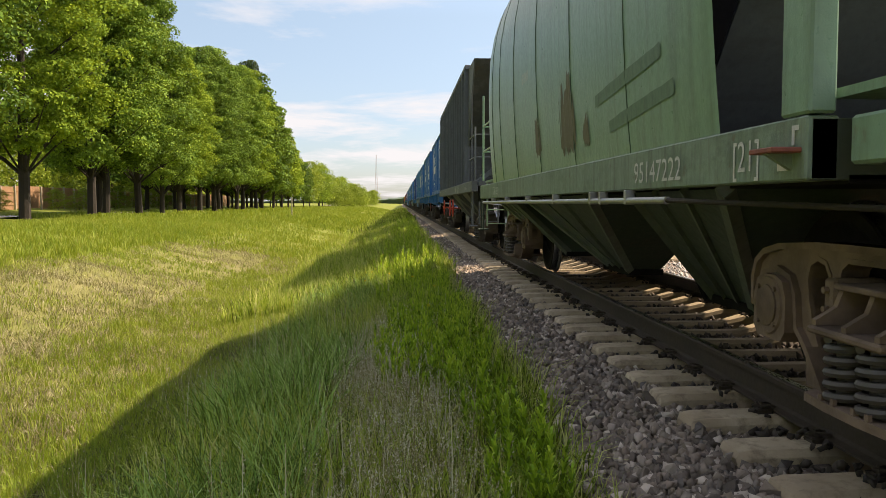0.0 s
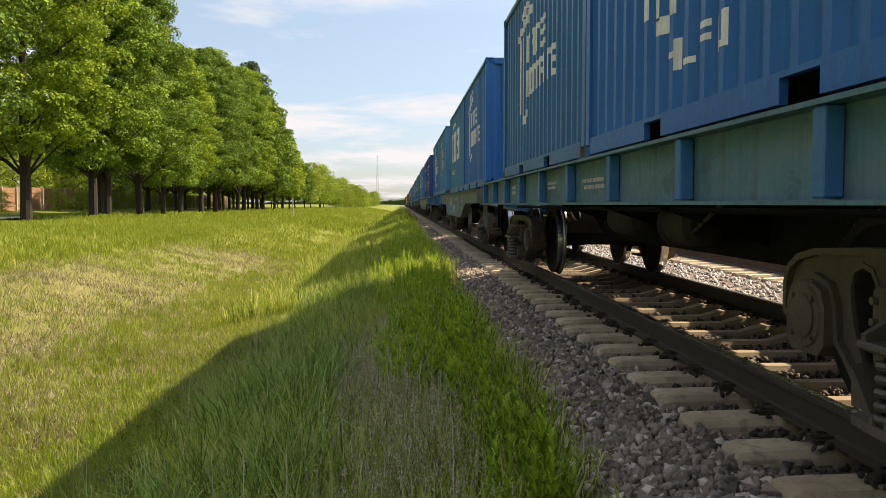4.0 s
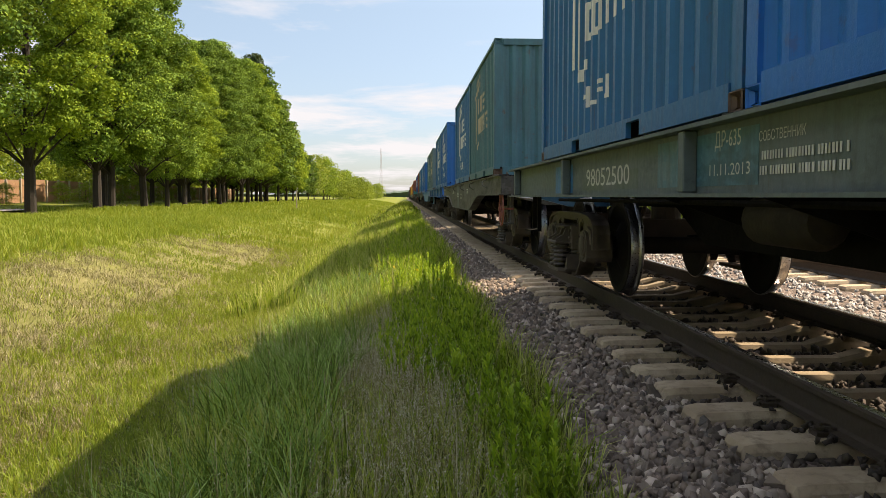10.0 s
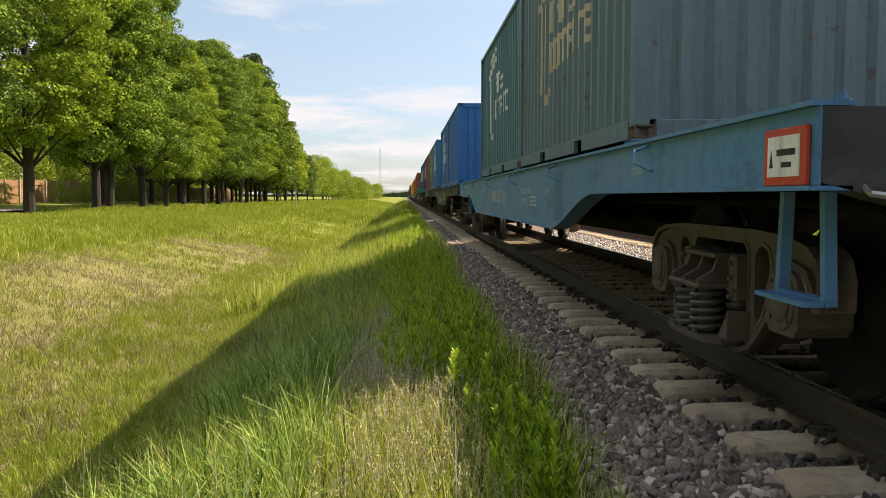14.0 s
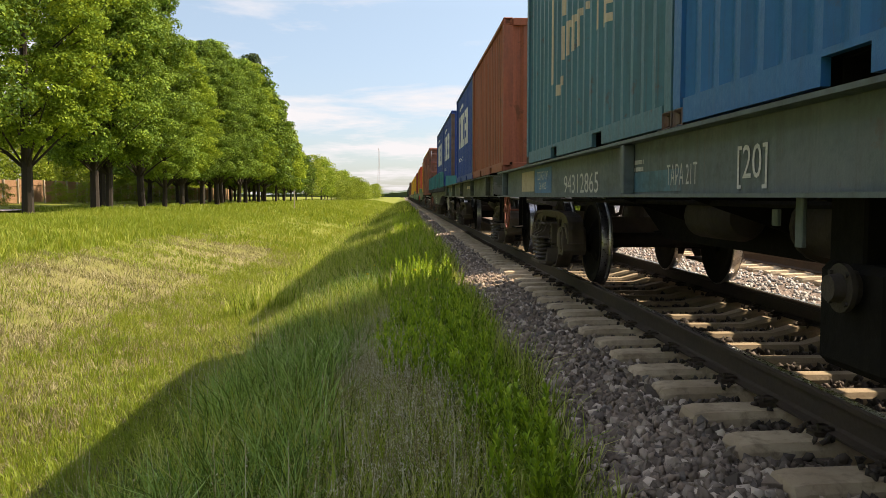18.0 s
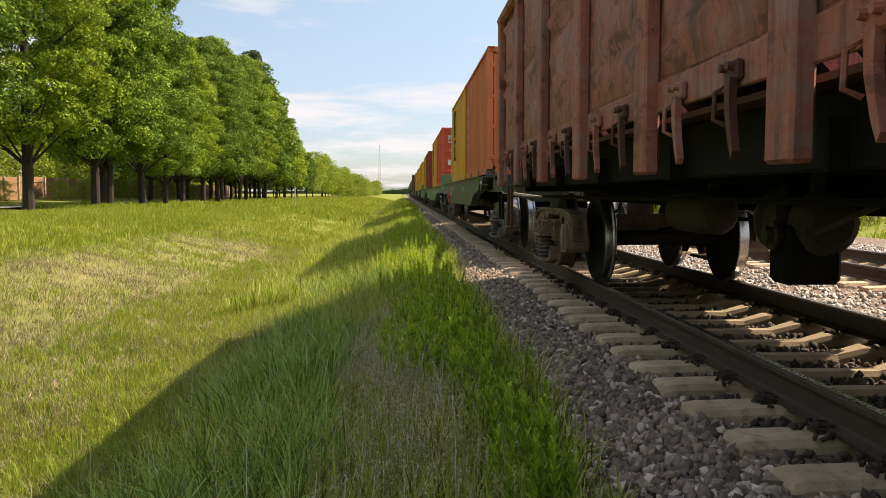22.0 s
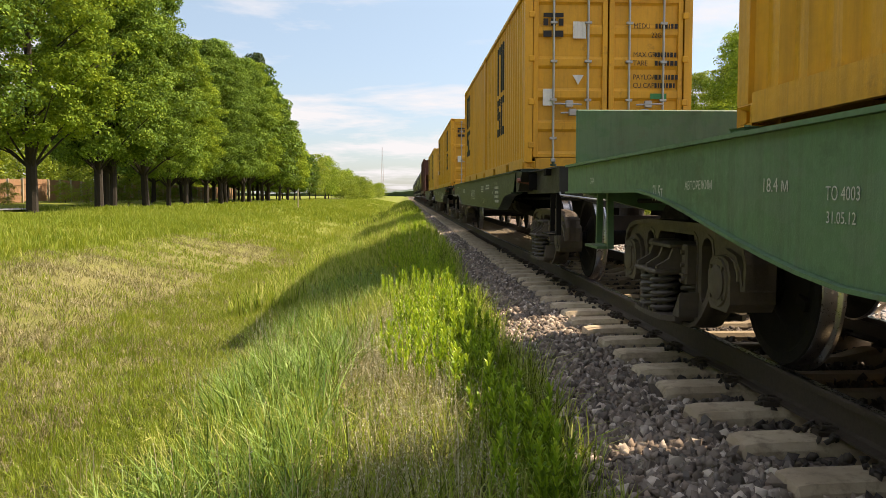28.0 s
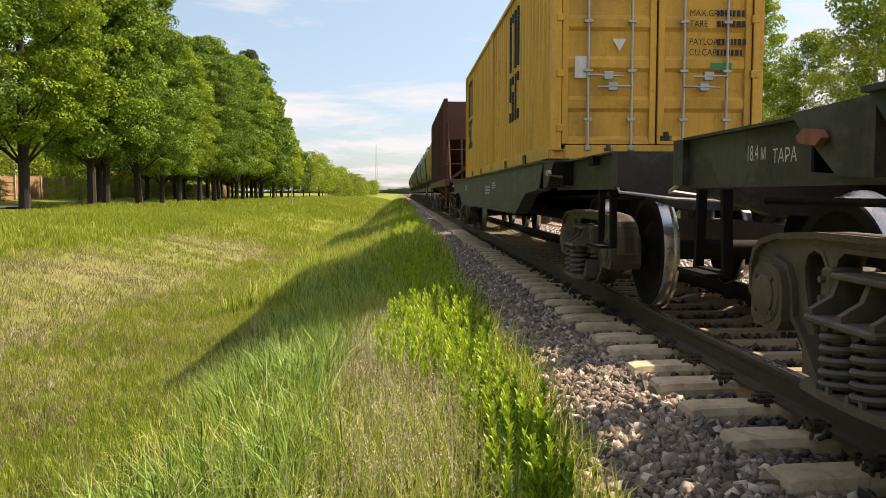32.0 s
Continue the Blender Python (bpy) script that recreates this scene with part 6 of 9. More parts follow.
# lines of writing too small or too private to spell: from, top line, lines, width, letter height
UNREAD = {
    "w1": ((1.9, 1.18, 2, 0.4, 0.04), (-3.4, 1.16, 2, 0.5, 0.045)), "w2": ((3.2, 1.17, 2, 0.4, 0.05), (-1.0, 1.14, 2, 0.7, 0.035), (0.6, 1.16, 2, 0.5, 0.03)),
    "w3": ((0.4, 0.90, 2, 0.8, 0.04), (-2.55, 0.86, 1, 0.3, 0.05)), "w4": ((1.6, 1.13, 2, 0.9, 0.045), (-0.6, 1.15, 2, 0.6, 0.03), (2.2, 1.15, 2, 0.4, 0.03)),
    "w5": ((-4.91, 0.97, 3, 0.5, 0.03), (0.9, 0.98, 4, 0.5, 0.03)), "w6": ((-0.75, 1.12, 2, 0.72, 0.042),), "w7": ((1.3, 1.05, 3, 0.7, 0.03), (-0.2, 1.0, 2, 0.3, 0.06)),
    "w8": ((-1.80, 1.13, 3, 0.75, 0.04), (0.5, 1.14, 2, 0.5, 0.025), (3.4, 1.16, 2, 0.5, 0.06)), "w9": ((-2.6, 0.95, 3, 0.5, 0.03),), "w10": ((-1.38, 0.98, 3, 0.9, 0.055),),
    "w11": ((0.2, 1.17, 2, 0.5, 0.03),), "w12": ((1.2, 1.16, 2, 0.9, 0.035), (-1.4, 1.14, 1, 1.1, 0.08), (3.7, 1.16, 3, 0.35, 0.05)),
    "w13": ((1.13, 0.86, 3, 0.75, 0.06), (3.3, 0.96, 3, 0.3, 0.03)), "w15": ((2.35, 1.13, 6, 0.42, 0.03), (1.62, 1.14, 3, 0.3, 0.03), (1.15, 1.14, 3, 0.3, 0.03), (3.8, 0.98, 2, 0.4, 0.03)),
    "w16": ((-1.0, 1.06, 3, 0.8, 0.035), (3.3, 1.08, 3, 0.5, 0.04), (4.5, 1.08, 3, 0.4, 0.035), (-3.1, 1.03, 4, 0.55, 0.042), (-3.85, 1.05, 5, 0.80, 0.042), (-5.05, 1.02, 3, 0.14, 0.055), (-5.95, 1.05, 2, 0.34, 0.038), (-6.53, 1.08, 3, 0.35, 0.028), (-7.33, 0.985, 1, 0.03, 0.13)), "w17": ((-1.2, 1.06, 3, 0.8, 0.035), (3.0, 1.08, 3, 0.5, 0.04)),
    "w18": ((-4.37, 1.08, 4, 0.62, 0.050), (-1.9, 1.13, 3, 0.5, 0.03), (-2.8, 1.14, 2, 0.7, 0.035)), "w19": ((-3.36, 1.034, 1, 0.60, 0.032), (-3.38, 0.942, 3, 0.58, 0.032), (-4.19, 1.055, 6, 0.60, 0.026), (-5.055, 1.012, 3, 0.11, 0.033), (2.2, 1.1, 3, 0.4, 0.035)), "w20": ((-1.2, 1.06, 3, 0.8, 0.035),),
}
# repainted patches on the side sills: from, to along the wagon, low, high, paint
REPAINT = {
    "w3": ((1.2, 3.1, 0.70, 0.99, "royal"), (-1.6, -1.1, 0.74, 1.22, "royal"), (4.3, 4.75, 1.06, 1.22, "coal"), (-0.4, 0.9, 0.72, 0.93, "sky")),
    "w5": ((1.6, 2.6, 0.72, 1.1, "steel"), (6.0, 6.35, 1.05, 1.2, "grey")),
    "w7": ((0.6, 1.1, 0.68, 1.25, "steel"), (3.2, 4.4, 0.96, 1.26, "coal")),
    "w9": ((-4.6, -4.2, 0.74, 1.2, "royal"),),
    "w10": ((1.2, 2.3, 0.68, 1.02, "steel"),),
    "w11": ((2.85, 3.86, 1.01, 1.27, "royal"), (3.92, 4.85, 1.03, 1.26, "beige"), (-0.9, 0.1, 1.0, 1.12, "denim")),
    "w6": ((-0.75, 0.6, 1.02, 1.27, "denim"), (1.0, 2.6, 1.02, 1.15, "olive"), (3.0, 3.8, 1.0, 1.25, "rib")),
    "w12": ((0.2, 0.9, 1.02, 1.2, "sky"), (2.6, 3.0, 1.0, 1.26, "steel"), (-3.4, -2.9, 1.0, 1.2, "olive"), (5.98, 6.37, 1.13, 1.25, "cyan"), (5.30, 5.47, 1.0, 1.115, "cyan"), (4.0, 4.47, 1.054, 1.163, "cyan")),
    "w13": ((3.0, 3.9, 0.72, 0.98, "grey"),),
    "w16": ((-5.5, -4.93, 0.78, 1.13, "pine"),),
    "w19": ((-4.04, -3.29, 0.745, 1.15, "bottle"),),
}
F40, F60 = (13.5, (-4.95, 4.95)), (18.5, (-7.4, 7.4))
# wagon: place, sill, colour, size, [two boxes from the leading end: colour, end, logo, ink, worn]
TRAIN = [
    ("w1", 38.45, "ribbed", "denim", F40, [("blue", "plain", "flag2", None, 0), ("blue", "plain", "flag2", None, 0)]),
    ("w2", 53.54, "ribbed", "denim", F40, [("blue", "plain", "flag2", None, 0), ("mid", "plain", "flag", None, 0)]),
    ("w3", 68.58, "belly", "steel", F40, [("blue", "plain", "flag", None, 0), ("pale", "plain", "word", None, 0)]),
    ("w4", 83.67, "ribbed", "denim", F40, [("pale", "plain", "flag", BEIGE, 1), ("blue", "plain", "flag2", None, 0)]),
    ("w5", 101.10, "belly", "olive", F60, [("navy", "plain", "line", None, 0), ("navy", "plain", "line", None, 0)]),
    ("w6", 118.25, "ribbed", "steel", F40, [("vivid", "plain", "flag", None, 0), ("mid", "plain", "flag2", None, 0)]),
    ("w7", 135.87, "belly", "grey", F60, [("teal", "plain", "flag", BEIGE, 0), ("mid", "plain", "flag2", None, 0)]),
    ("w8", 153.46, "ribbed", "royal", F40, [("blue", "plain", "flag2", None, 0), ("mid", "plain", "flag2", None, 0)]),
    ("w9", 171.08, "belly", "sky", F60, [("grey", "plain", "flag", BEIGE, 0), ("teal", "plain", "flag", None, 1)]),
    ("w10", 191.06, "belly", "black", F60, [("blue", "plain", "dots", None, 0), ("blue", "plain", "flag", None, 0)]),
    ("w11", 208.41, "ribbed", "steel", F40, [("mid", "plain", "flag", None, 0), ("teal", "plain", "flag", BEIGE, 1)]),
    ("w12", 223.24, "ribbed", "moss", F40, [("brick", "plain", None, None, 0), ("dusk", "plain", "word", None, 0)]),
    ("w13", 238.10, "belly", "coal", F40, [("dusk", "plain", "word", None, 0), ("dusk", "plain", "word", None, 0)]),
    ("w15", 269.66, "drop", "pine", F60, [("orange", "doors", "dots", None, 0), ("yellow", "plain", "mono", BLACKLET, 0)]),
    ("w16", 289.51, "belly", "green", F60, [("red", "doors", "dots", None, 0), ("yellow", "plain", "mono", BLACKLET, 0)]),
    ("w17", 309.43, "belly", "green", F60, [("wine", "doors", "dots", None, 0), ("yellow", "plain", "mono", BLACKLET, 0)]),
    ("w18", 329.21, "drop", "bottle", F60, [("yellow", "doors", "tall", BLACKLET, 0), ("yellow", "plain", "mono", BLACKLET, 0)]),
    ("w19", 348.97, "drop", "slate", F60, [("yellow", "doors", "tall", BLACKLET, 0), ("yellow", "plain", "mono", BLACKLET, 0)]),
    ("w20", 368.72, "drop", "coal", F60, [("ochre", "doors", "tall", BLACKLET, 0), ("ochre", "plain", "mono", BLACKLET, 0)]),
]
SILL_NAME = {"denim": "dark blue", "sky": "light blue", "steel": "grey-blue", "royal": "blue", "olive": "grey-green", "grey": "grimy grey", "black": "grimy black", "moss": "moss-green", "coal": "dark grey", "bottle": "bottle-green", "slate": "black-green", "pine": "dark green", "green": "green"}
EXTRA = {
    "w1": dict(wheel=(2.3, 0.78, 0.21, ROSE_PAINT)),
    "w7": dict(wheel=(-9.0, 0.78, 0.26, ROSE_PAINT), bracket=True), "w9": dict(bracket=True, plate=(-9.03, 1.12)),
    "w10": dict(bracket=True), "w11": dict(wheel=(6.6, 0.78, 0.26, ROSE_PAINT)), "w13": dict(wheel=(6.68, 0.85, 0.22, ROSE_PAINT)), "w12": dict(wheel=(7.13, 0.80, 0.26, GALV), tail=0.42), "w15": dict(wheel=(1.74, 0.89, 0.19, RED_PAINT)),
    "w16": dict(bulkheads=(-1,)), "w17": dict(bulkheads=(1,)), "w4": dict(plate=(5.9, 1.12)),
}
for key, mid, kind, colour, (length, pivots), boxes in TRAIN:
    shape = {"ribbed": "straight ribbed sills", "belly": "fish-bellied side sills", "drop": "deep sills and stepped ends"}[kind]
    flat_wagon(key, mid, kind, colour, length, pivots, f"{SILL_NAME[colour]} container flat wagon with {shape}", ribs=(10 if key in ("w1", "w2", "w4") else 5) if kind == "ribbed" else 0, **EXTRA.get(key, {}))
    for k, (bc, end, logo, ink, worn) in enumerate(boxes):
        box = shipping_container(bc, end, logo, ink, at=pose(TRACK_X, mid + (k - 0.5) * 6.10, LOW.get(key, (0, BOX_FLOOR))[1]), worn=bool(worn))
        if key == "w6" and k == 0:
            # its number, read downwards on the leading end
            for i, digit in enumerate("3264357"):
                write(box, digit, 0.088, (0.70, -HL + 0.004, 1.76 - 0.133 * i), LETTER, FACE_END)


# ---------------------------------------------------------------- wagons of other kinds
HOPPER_GREEN = paint("hopper_green_paint", (0.172, 0.285, 0.205), 0.35, 0.3, 0.30, 0.5)
HOPPER_SILL = paint("hopper_sill_green_paint", (0.165, 0.235, 0.175), 0.6, 0.4, 0.5, 0.4, 0.3)
HOPPER_BLACK = paint("hopper_black_paint", (0.102, 0.116, 0.128), 0.35, 0.12, 0.5, 0.5, 0.2)
RUST_RED = paint("oxide_red_paint", (0.35, 0.122, 0.086), 0.9, 0.9, 0.65, 0.5, 0.8)
RUST_DARK = paint("oxide_brown_paint", (0.085, 0.030, 0.022), 0.45, 0.4, 0.6, 0.3)
TEAL_BOARD = paint("teal_board_paint", (0.040, 0.235, 0.235), 0.6, 0.4, 0.55, 0.4, 0.3)
TANK_GREY = paint("tank_grey_paint", (0.23, 0.24, 0.24), 0.4, 0.2, 0.5, 0.3)
TANK_OCHRE = paint("tank_ochre_paint", (0.40, 0.30, 0.10), 0.4, 0.2, 0.5, 0.3)
TANK_BLACK = paint("tank_black_paint", (0.05, 0.05, 0.05), 0.4, 0.2, 0.5, 0.3)


def wagon_base(label, mid, half, pivots, mat, name="hopper_wagon", wide=1.50, top=1.40, low=1.17, sill=None, cast=None, lead=None):
    w = thing(name, label, "railway wagon", "wagons of the train", at=pose(TRACK_X, mid, 0))
    for s in (-1, 1):
        a, b = sorted((s * wide, s * (wide - 0.12)))
        part("side_sill", Geo().box(a, b, lead or -half, half, low, top, 0.008), sill or mat, w)
        a, b = sorted((s * half, s * (half - 0.15)))
        part("end_beam", Geo().box(-wide + 0.14, wide - 0.14, a, b, 1.0, top - 0.10, 0.01), UNDER, w)
        part("end_angle", Geo().box(-wide + 0.14, wide - 0.14, a, b, top - 0.098, top - 0.004, 0.006), mat, w)
        coupler(w, s * half, s)
    for y in pivots:
        bogie(w, y, cast)
    g = Geo()
    for s in (-1, 1):
        g.box(s * 0.16, s * 0.20, -half, half, 0.86, 1.2)
    part("centre_sill", g, UNDER, w)
    MOVERS.append(w)
    return w


def end_platform(w, half, wide, mat, s, top=2.9, step_mat=None):
    """Posts, handrails and a ladder on the platform at one end."""
    y0, y1 = s * (half - 0.08), s * (half - 1.35)
    for x in (-wide + 0.08, -0.35, 0.35, wide - 0.08):
        part("platform_post", Geo().tube([(x, y0, 1.38), (x, y0, top)], 0.022, 6), mat, w)
    for z in (1.9, 2.35):
        part("handrail", Geo().tube([(-wide + 0.08, y1, z), (-wide + 0.08, y0, z), (-0.35, y0, z)], 0.016, 6), mat, w)
        part("handrail", Geo().tube([(0.35, y0, z), (wide - 0.08, y0, z), (wide - 0.08, y1, z)], 0.016, 6), mat, w)
    a, b = sorted((y0, y1))
    part("platform", Geo().box(-wide + 0.12, wide - 0.12, a, b, 1.34, 1.375), mat, w)
    lad = Geo()
    for x in (-wide + 0.16, -wide + 0.54):
        lad.tube([(x, s * (half - 0.02), 0.55), (x, s * (half - 0.02), 1.36)], 0.018, 6)
    for z in (0.6, 0.85, 1.1):
        lad.tube([(-wide + 0.16, s * (half - 0.02), z), (-wide + 0.54, s * (half - 0.02), z)], 0.012, 6)
    part("ladder", lad, mat, w)
    st = Geo()
    ya = s * (half - 0.32)
    for q in (-0.17, 0.17):
        part("step_strap", Geo().box(-wide + 0.03, -wide + 0.055, ya + q - 0.025, ya + q + 0.025, 0.52, 1.30, 0.004), step_mat or mat, w)
    st.box(-wide - 0.02, -wide + 0.14, ya - 0.24, ya + 0.24, 0.50, 0.52, 0.004)
    part("foot_step", st, step_mat or mat, w)


def chutes(w, spots, mat, wide=1.30, top=1.2, low=0.36, reach=1.35):
    for y in spots:
        g = Geo()
        t = [(-wide, y - reach, top), (wide, y - reach, top), (wide, y + reach, top), (-wide, y + reach, top)]
        b = [(-0.62, y - 0.24, low), (0.62, y - 0.24, low), (0.62, y + 0.24, low), (-0.62, y + 0.24, low)]
        g.add(t + b, [(0, 1, 2, 3), (7, 6, 5, 4), (0, 4, 5, 1), (1, 5, 6, 2), (2, 6, 7, 3), (3, 7, 4, 0)])
        ch = part("discharge_chute", g, mat, w)
        for q in (-0.75, 0.0, 0.75):
            a = Vector((-wide, y + q, top - 0.02))
            c = Vector((-0.62, y + q * 0.25, low + 0.05))
            part("chute_rib", Geo().tube([a, c], 0.035, 4), mat, ch)
        part("gate", Geo().box(-0.66, 0.66, y - 0.28, y + 0.28, low - 0.03, low + 0.03, 0.006), UNDER, ch)


def barrel_section(c, s):
    """Half-round above, steep sides that turn in a little below."""
    if s >= 0:
        return 1.54 * math.copysign(abs(c) ** 0.85, c), 2.0 * s ** 0.85
    if s > -0.8:
        return math.copysign(1.54 - 0.085 * (s / 0.8) ** 2, c), 1.53 * s / 0.8
    return 1.455 * c / 0.6, -1.53


def barrel_side(z):
    """How far out the barrel's side stands at a height below its middle."""
    return 1.54 - 0.085 * (min(2.72 - z, 1.53) / 1.53) ** 2


def barrel_hopper(mid):
    """Green cement hopper with a rounded barrel body."""
    half, wide = 6.5, 1.50
    w = wagon_base("green cement hopper wagon with a rounded barrel body", mid, half, (-5.09, 4.65), HOPPER_SILL, wide=wide, top=1.28, low=1.05, cast=BROWN_CAST, lead=-5.20)
    L, shift = 4.69, 0.41
    st = [(-L, 0.985), (-L + 0.03, 0.99), (-L + 0.12, 0.996), (-L + 0.35, 1.0)] + [(y, 1.0) for y in np.linspace(-L + 1.2, L - 1.2, 9)] + [(L - 0.35, 1.0), (L - 0.12, 0.985), (L - 0.03, 0.955), (L, 0.90)]
    n = 36
    verts, faces = [], []
    for y, k in st:
        y += shift
        for j in range(n):
            a = 2 * math.pi * j / n
            c, s = math.cos(a), math.sin(a)
            px, pz = barrel_section(c, s)
            verts.append((px * k, y, 2.72 + pz * k))
    m = len(st)
    for i in range(m - 1):
        for j in range(n):
            a, b = i * n + j, i * n + (j + 1) % n
            faces.append((a, b, b + n, a + n))
    faces += [tuple(range((m - 1) * n, m * n))]
    rim = [Vector(v) for v in verts[:n]]
    part("barrel_body", Geo().add(verts, faces), HOPPER_GREEN, w, "rounded green steel barrel with welded seams", True)
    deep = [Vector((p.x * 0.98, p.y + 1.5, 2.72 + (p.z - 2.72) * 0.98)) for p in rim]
    # the hollow's deep shade is painted in with near-black steel
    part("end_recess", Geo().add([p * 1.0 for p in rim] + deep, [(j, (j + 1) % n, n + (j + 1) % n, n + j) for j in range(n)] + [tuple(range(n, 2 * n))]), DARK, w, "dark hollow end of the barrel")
    for y in (-2.9, -1.3, 0.35, 2.0, 3.4, 4.3):
        pts = []
        for j in range(n + 1):
            a = 2 * math.pi * j / n
            c, s = math.cos(a), math.sin(a)
            px, pz = barrel_section(c, s)
            pts.append((px * 1.001, y, 2.72 + pz))
        part("weld_seam", Geo().tube(pts, 0.005, 5, close=False), paint("seam_paint", (0.035, 0.075, 0.04), 0.5, 0.4), w)
    # repainted bands on the barrel
    stain = paint("rust_stain_paint", (0.12, 0.110, 0.070), 0.4, 0.5, 0.6, 0.2)
    for y, z, ln, hg, sl, tint in ((-2.85, 1.76, 1.50, 0.09, -0.10, None), (-3.12, 1.54, 1.34, 0.09, -0.09, None), (-1.08, 1.36, 0.62, 0.75, 0.0, stain), (-1.75, 1.40, 0.22, 0.30, 0.0, stain), (0.4, 1.42, 0.35, 0.45, 0.0, stain)):
        g = Geo()
        cols = 14
        vs = []
        rough = random.Random(int(100 * ln))
        for q in (0, 1):
            for i in range(cols + 1):
                yy = y - ln / 2 + ln * i / cols
                bite = rough.uniform(0.0, 0.85 if tint else 0.12) * hg * (0.5 if 2 < i < cols - 2 else 1.0)
                zz = z + sl * i / cols + (hg - bite if q else bite * 0.3)
                vs.append((-barrel_side(zz) - 0.005, yy, zz))
        g.add(vs, [(i, i + 1, cols + 2 + i, cols + 1 + i) for i in range(cols)])
        part("paint_patch", g, tint or paint("patch_green_paint", (0.105, 0.180, 0.125), 0.3, 0.1), w, "rust stain" if tint else "darker green repainted patch")
    chute_paint = paint("chute_dark_green_paint", (0.044, 0.064, 0.044), 0.4, 0.2)
    edge_paint = paint("chute_edge_green_paint", (0.105, 0.130, 0.098), 0.5, 0.3)
    for t0, t1, b0, b1 in ((-4.15, -2.57, -2.86, -2.18), (-1.28, 2.10, 0.05, 0.76), (3.39, 4.97, 3.00, 3.68)):
        xs = ((-1.36, 1.04), (-0.62, 0.29))
        for side in (-1, 1):
            g = Geo()
            g.add([(side * x, y, 1.04) for x in (-1.36, -0.14) for y in (t0, t1)] + [(side * x, y, 0.29) for x in (-0.62, -0.32) for y in (b0, b1)],
                  [(0, 1, 3, 2), (4, 6, 7, 5), (0, 4, 5, 1), (2, 3, 7, 6), (0, 2, 6, 4), (1, 5, 7, 3)])
            ch = part("discharge_chute", g, chute_paint, w)
            a, b = sorted((side * -0.66, side * -0.29))
            part("gate", Geo().box(a, b, b0 - 0.05, b1 + 0.05, 0.25, 0.31, 0.006), UNDER, ch)
        for f in (0.0, 0.36, 0.68, 1.0):
            a, b = Vector((xs[0][0], t0 + (t1 - t0) * f, xs[0][1])), Vector((xs[1][0], b0 + (b1 - b0) * f, xs[1][1]))
            part("chute_rib", Geo().tube([a, b], 0.05 if f in (0.0, 1.0) else 0.03, 4), edge_paint, ch)
        part("gate_lever", Geo().tube([(-0.60, b1 + 0.10, 0.62), (-0.70, b1 + 0.16, 0.42), (-0.64, b1 + 0.08, 0.26)], 0.035, 6), UNDER, ch)
    part("gate_shaft", Geo().tube([(-0.25, -3.6, 0.60), (-0.25, 4.4, 0.60)], 0.05, 8), UNDER, w)
    # near-black sheet: the shade above the chute gaps is put in as colour
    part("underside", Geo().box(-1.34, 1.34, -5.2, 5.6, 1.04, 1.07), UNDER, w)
    pipe = Geo().tube([(-wide - 0.01, -3.75, 0.985), (-wide - 0.01, half - 0.7, 0.985)], 0.021, 10)
    part("air_pipe", pipe, GALV, w, "bare grey steel pipe", smooth=True)
    part("brake_rod", Geo().tube([(-wide - 0.01, -3.74, 0.985), (-wide + 0.05, -4.2, 0.975), (-1.28, -5.4, 0.95)], 0.013, 8), GEAR, w, smooth=True)
    for y in (-3.0, -2.35, -2.05, -0.6, 1.0, 2.8, 4.4):
        part("pipe_clamp", Geo().box(-wide - 0.034, -wide + 0.03, y - 0.018, y + 0.018, 0.96, 1.05, 0.004), GALV, w)
    # foot plate, stencil and beam at the leading corner
    part("foot_plate", Geo().box(-wide - 0.11, -wide + 0.01, -5.17, -4.98, 1.150, 1.170, 0.004), ROSE_PAINT, w, "brown steel foot plate")
    part("foot_bracket", Geo().prism([(-wide - 0.10, 1.150), (-wide, 1.150), (-wide, 1.09)], "y", -5.10, -5.07), HOPPER_SILL, w)
    tagged(part("stencil", Geo().box(-wide - 0.003, -wide - 0.001, -5.02, -4.99, 1.09, 1.14).box(-wide - 0.003, -wide - 0.001, -5.07, -5.02, 1.09, 1.107).box(-wide - 0.003, -wide - 0.001, -5.12, -5.10, 1.18, 1.25).box(-wide - 0.003, -wide - 0.001, -5.15, -5.12, 1.232, 1.25), LETTER, w), kind="stuff")
    part("corner_beam", Geo().box(-wide + 0.09, -wide + 0.20, -half, -5.32, 1.10, 1.265, 0.012), HOPPER_GREEN, w)
    part("corner_web", Geo().box(-wide + 0.02, -0.2, -5.20, -5.175, 1.05, 1.27, 0.004), chute_paint, w)
    for s in (-1, 1):
        end_platform(w, half + (0.35 if s > 0 else 0.0), wide, HOPPER_GREEN, s, 2.9, chute_paint)
        for x in (-1, 1):
            a, b = sorted((x * wide, x * (wide - 0.10)))
            if s < 0:
                part("end_post", Geo().box(a, b, -5.22, -5.0, 1.285, 3.7, 0.01), HOPPER_GREEN, w)
            else:
                part("end_post", Geo().tube([(x * 1.05, 5.6, 1.28), (x * 1.05, 5.6, 3.4)], 0.06, 10), HOPPER_GREEN, w, smooth=True)
        ye = shift + s * L
        part("slope_sheet", Geo().prism([(ye, 2.4), (ye + s * 0.04, 2.4), (ye - s * 1.3, 1.1), (ye - s * 1.34, 1.1)], "x", -1.2, 1.2), HOPPER_BLACK, w)
    hand_wheel(w, -0.6, -half + 0.25, 2.2, 0.25, HOPPER_BLACK, 0.2)
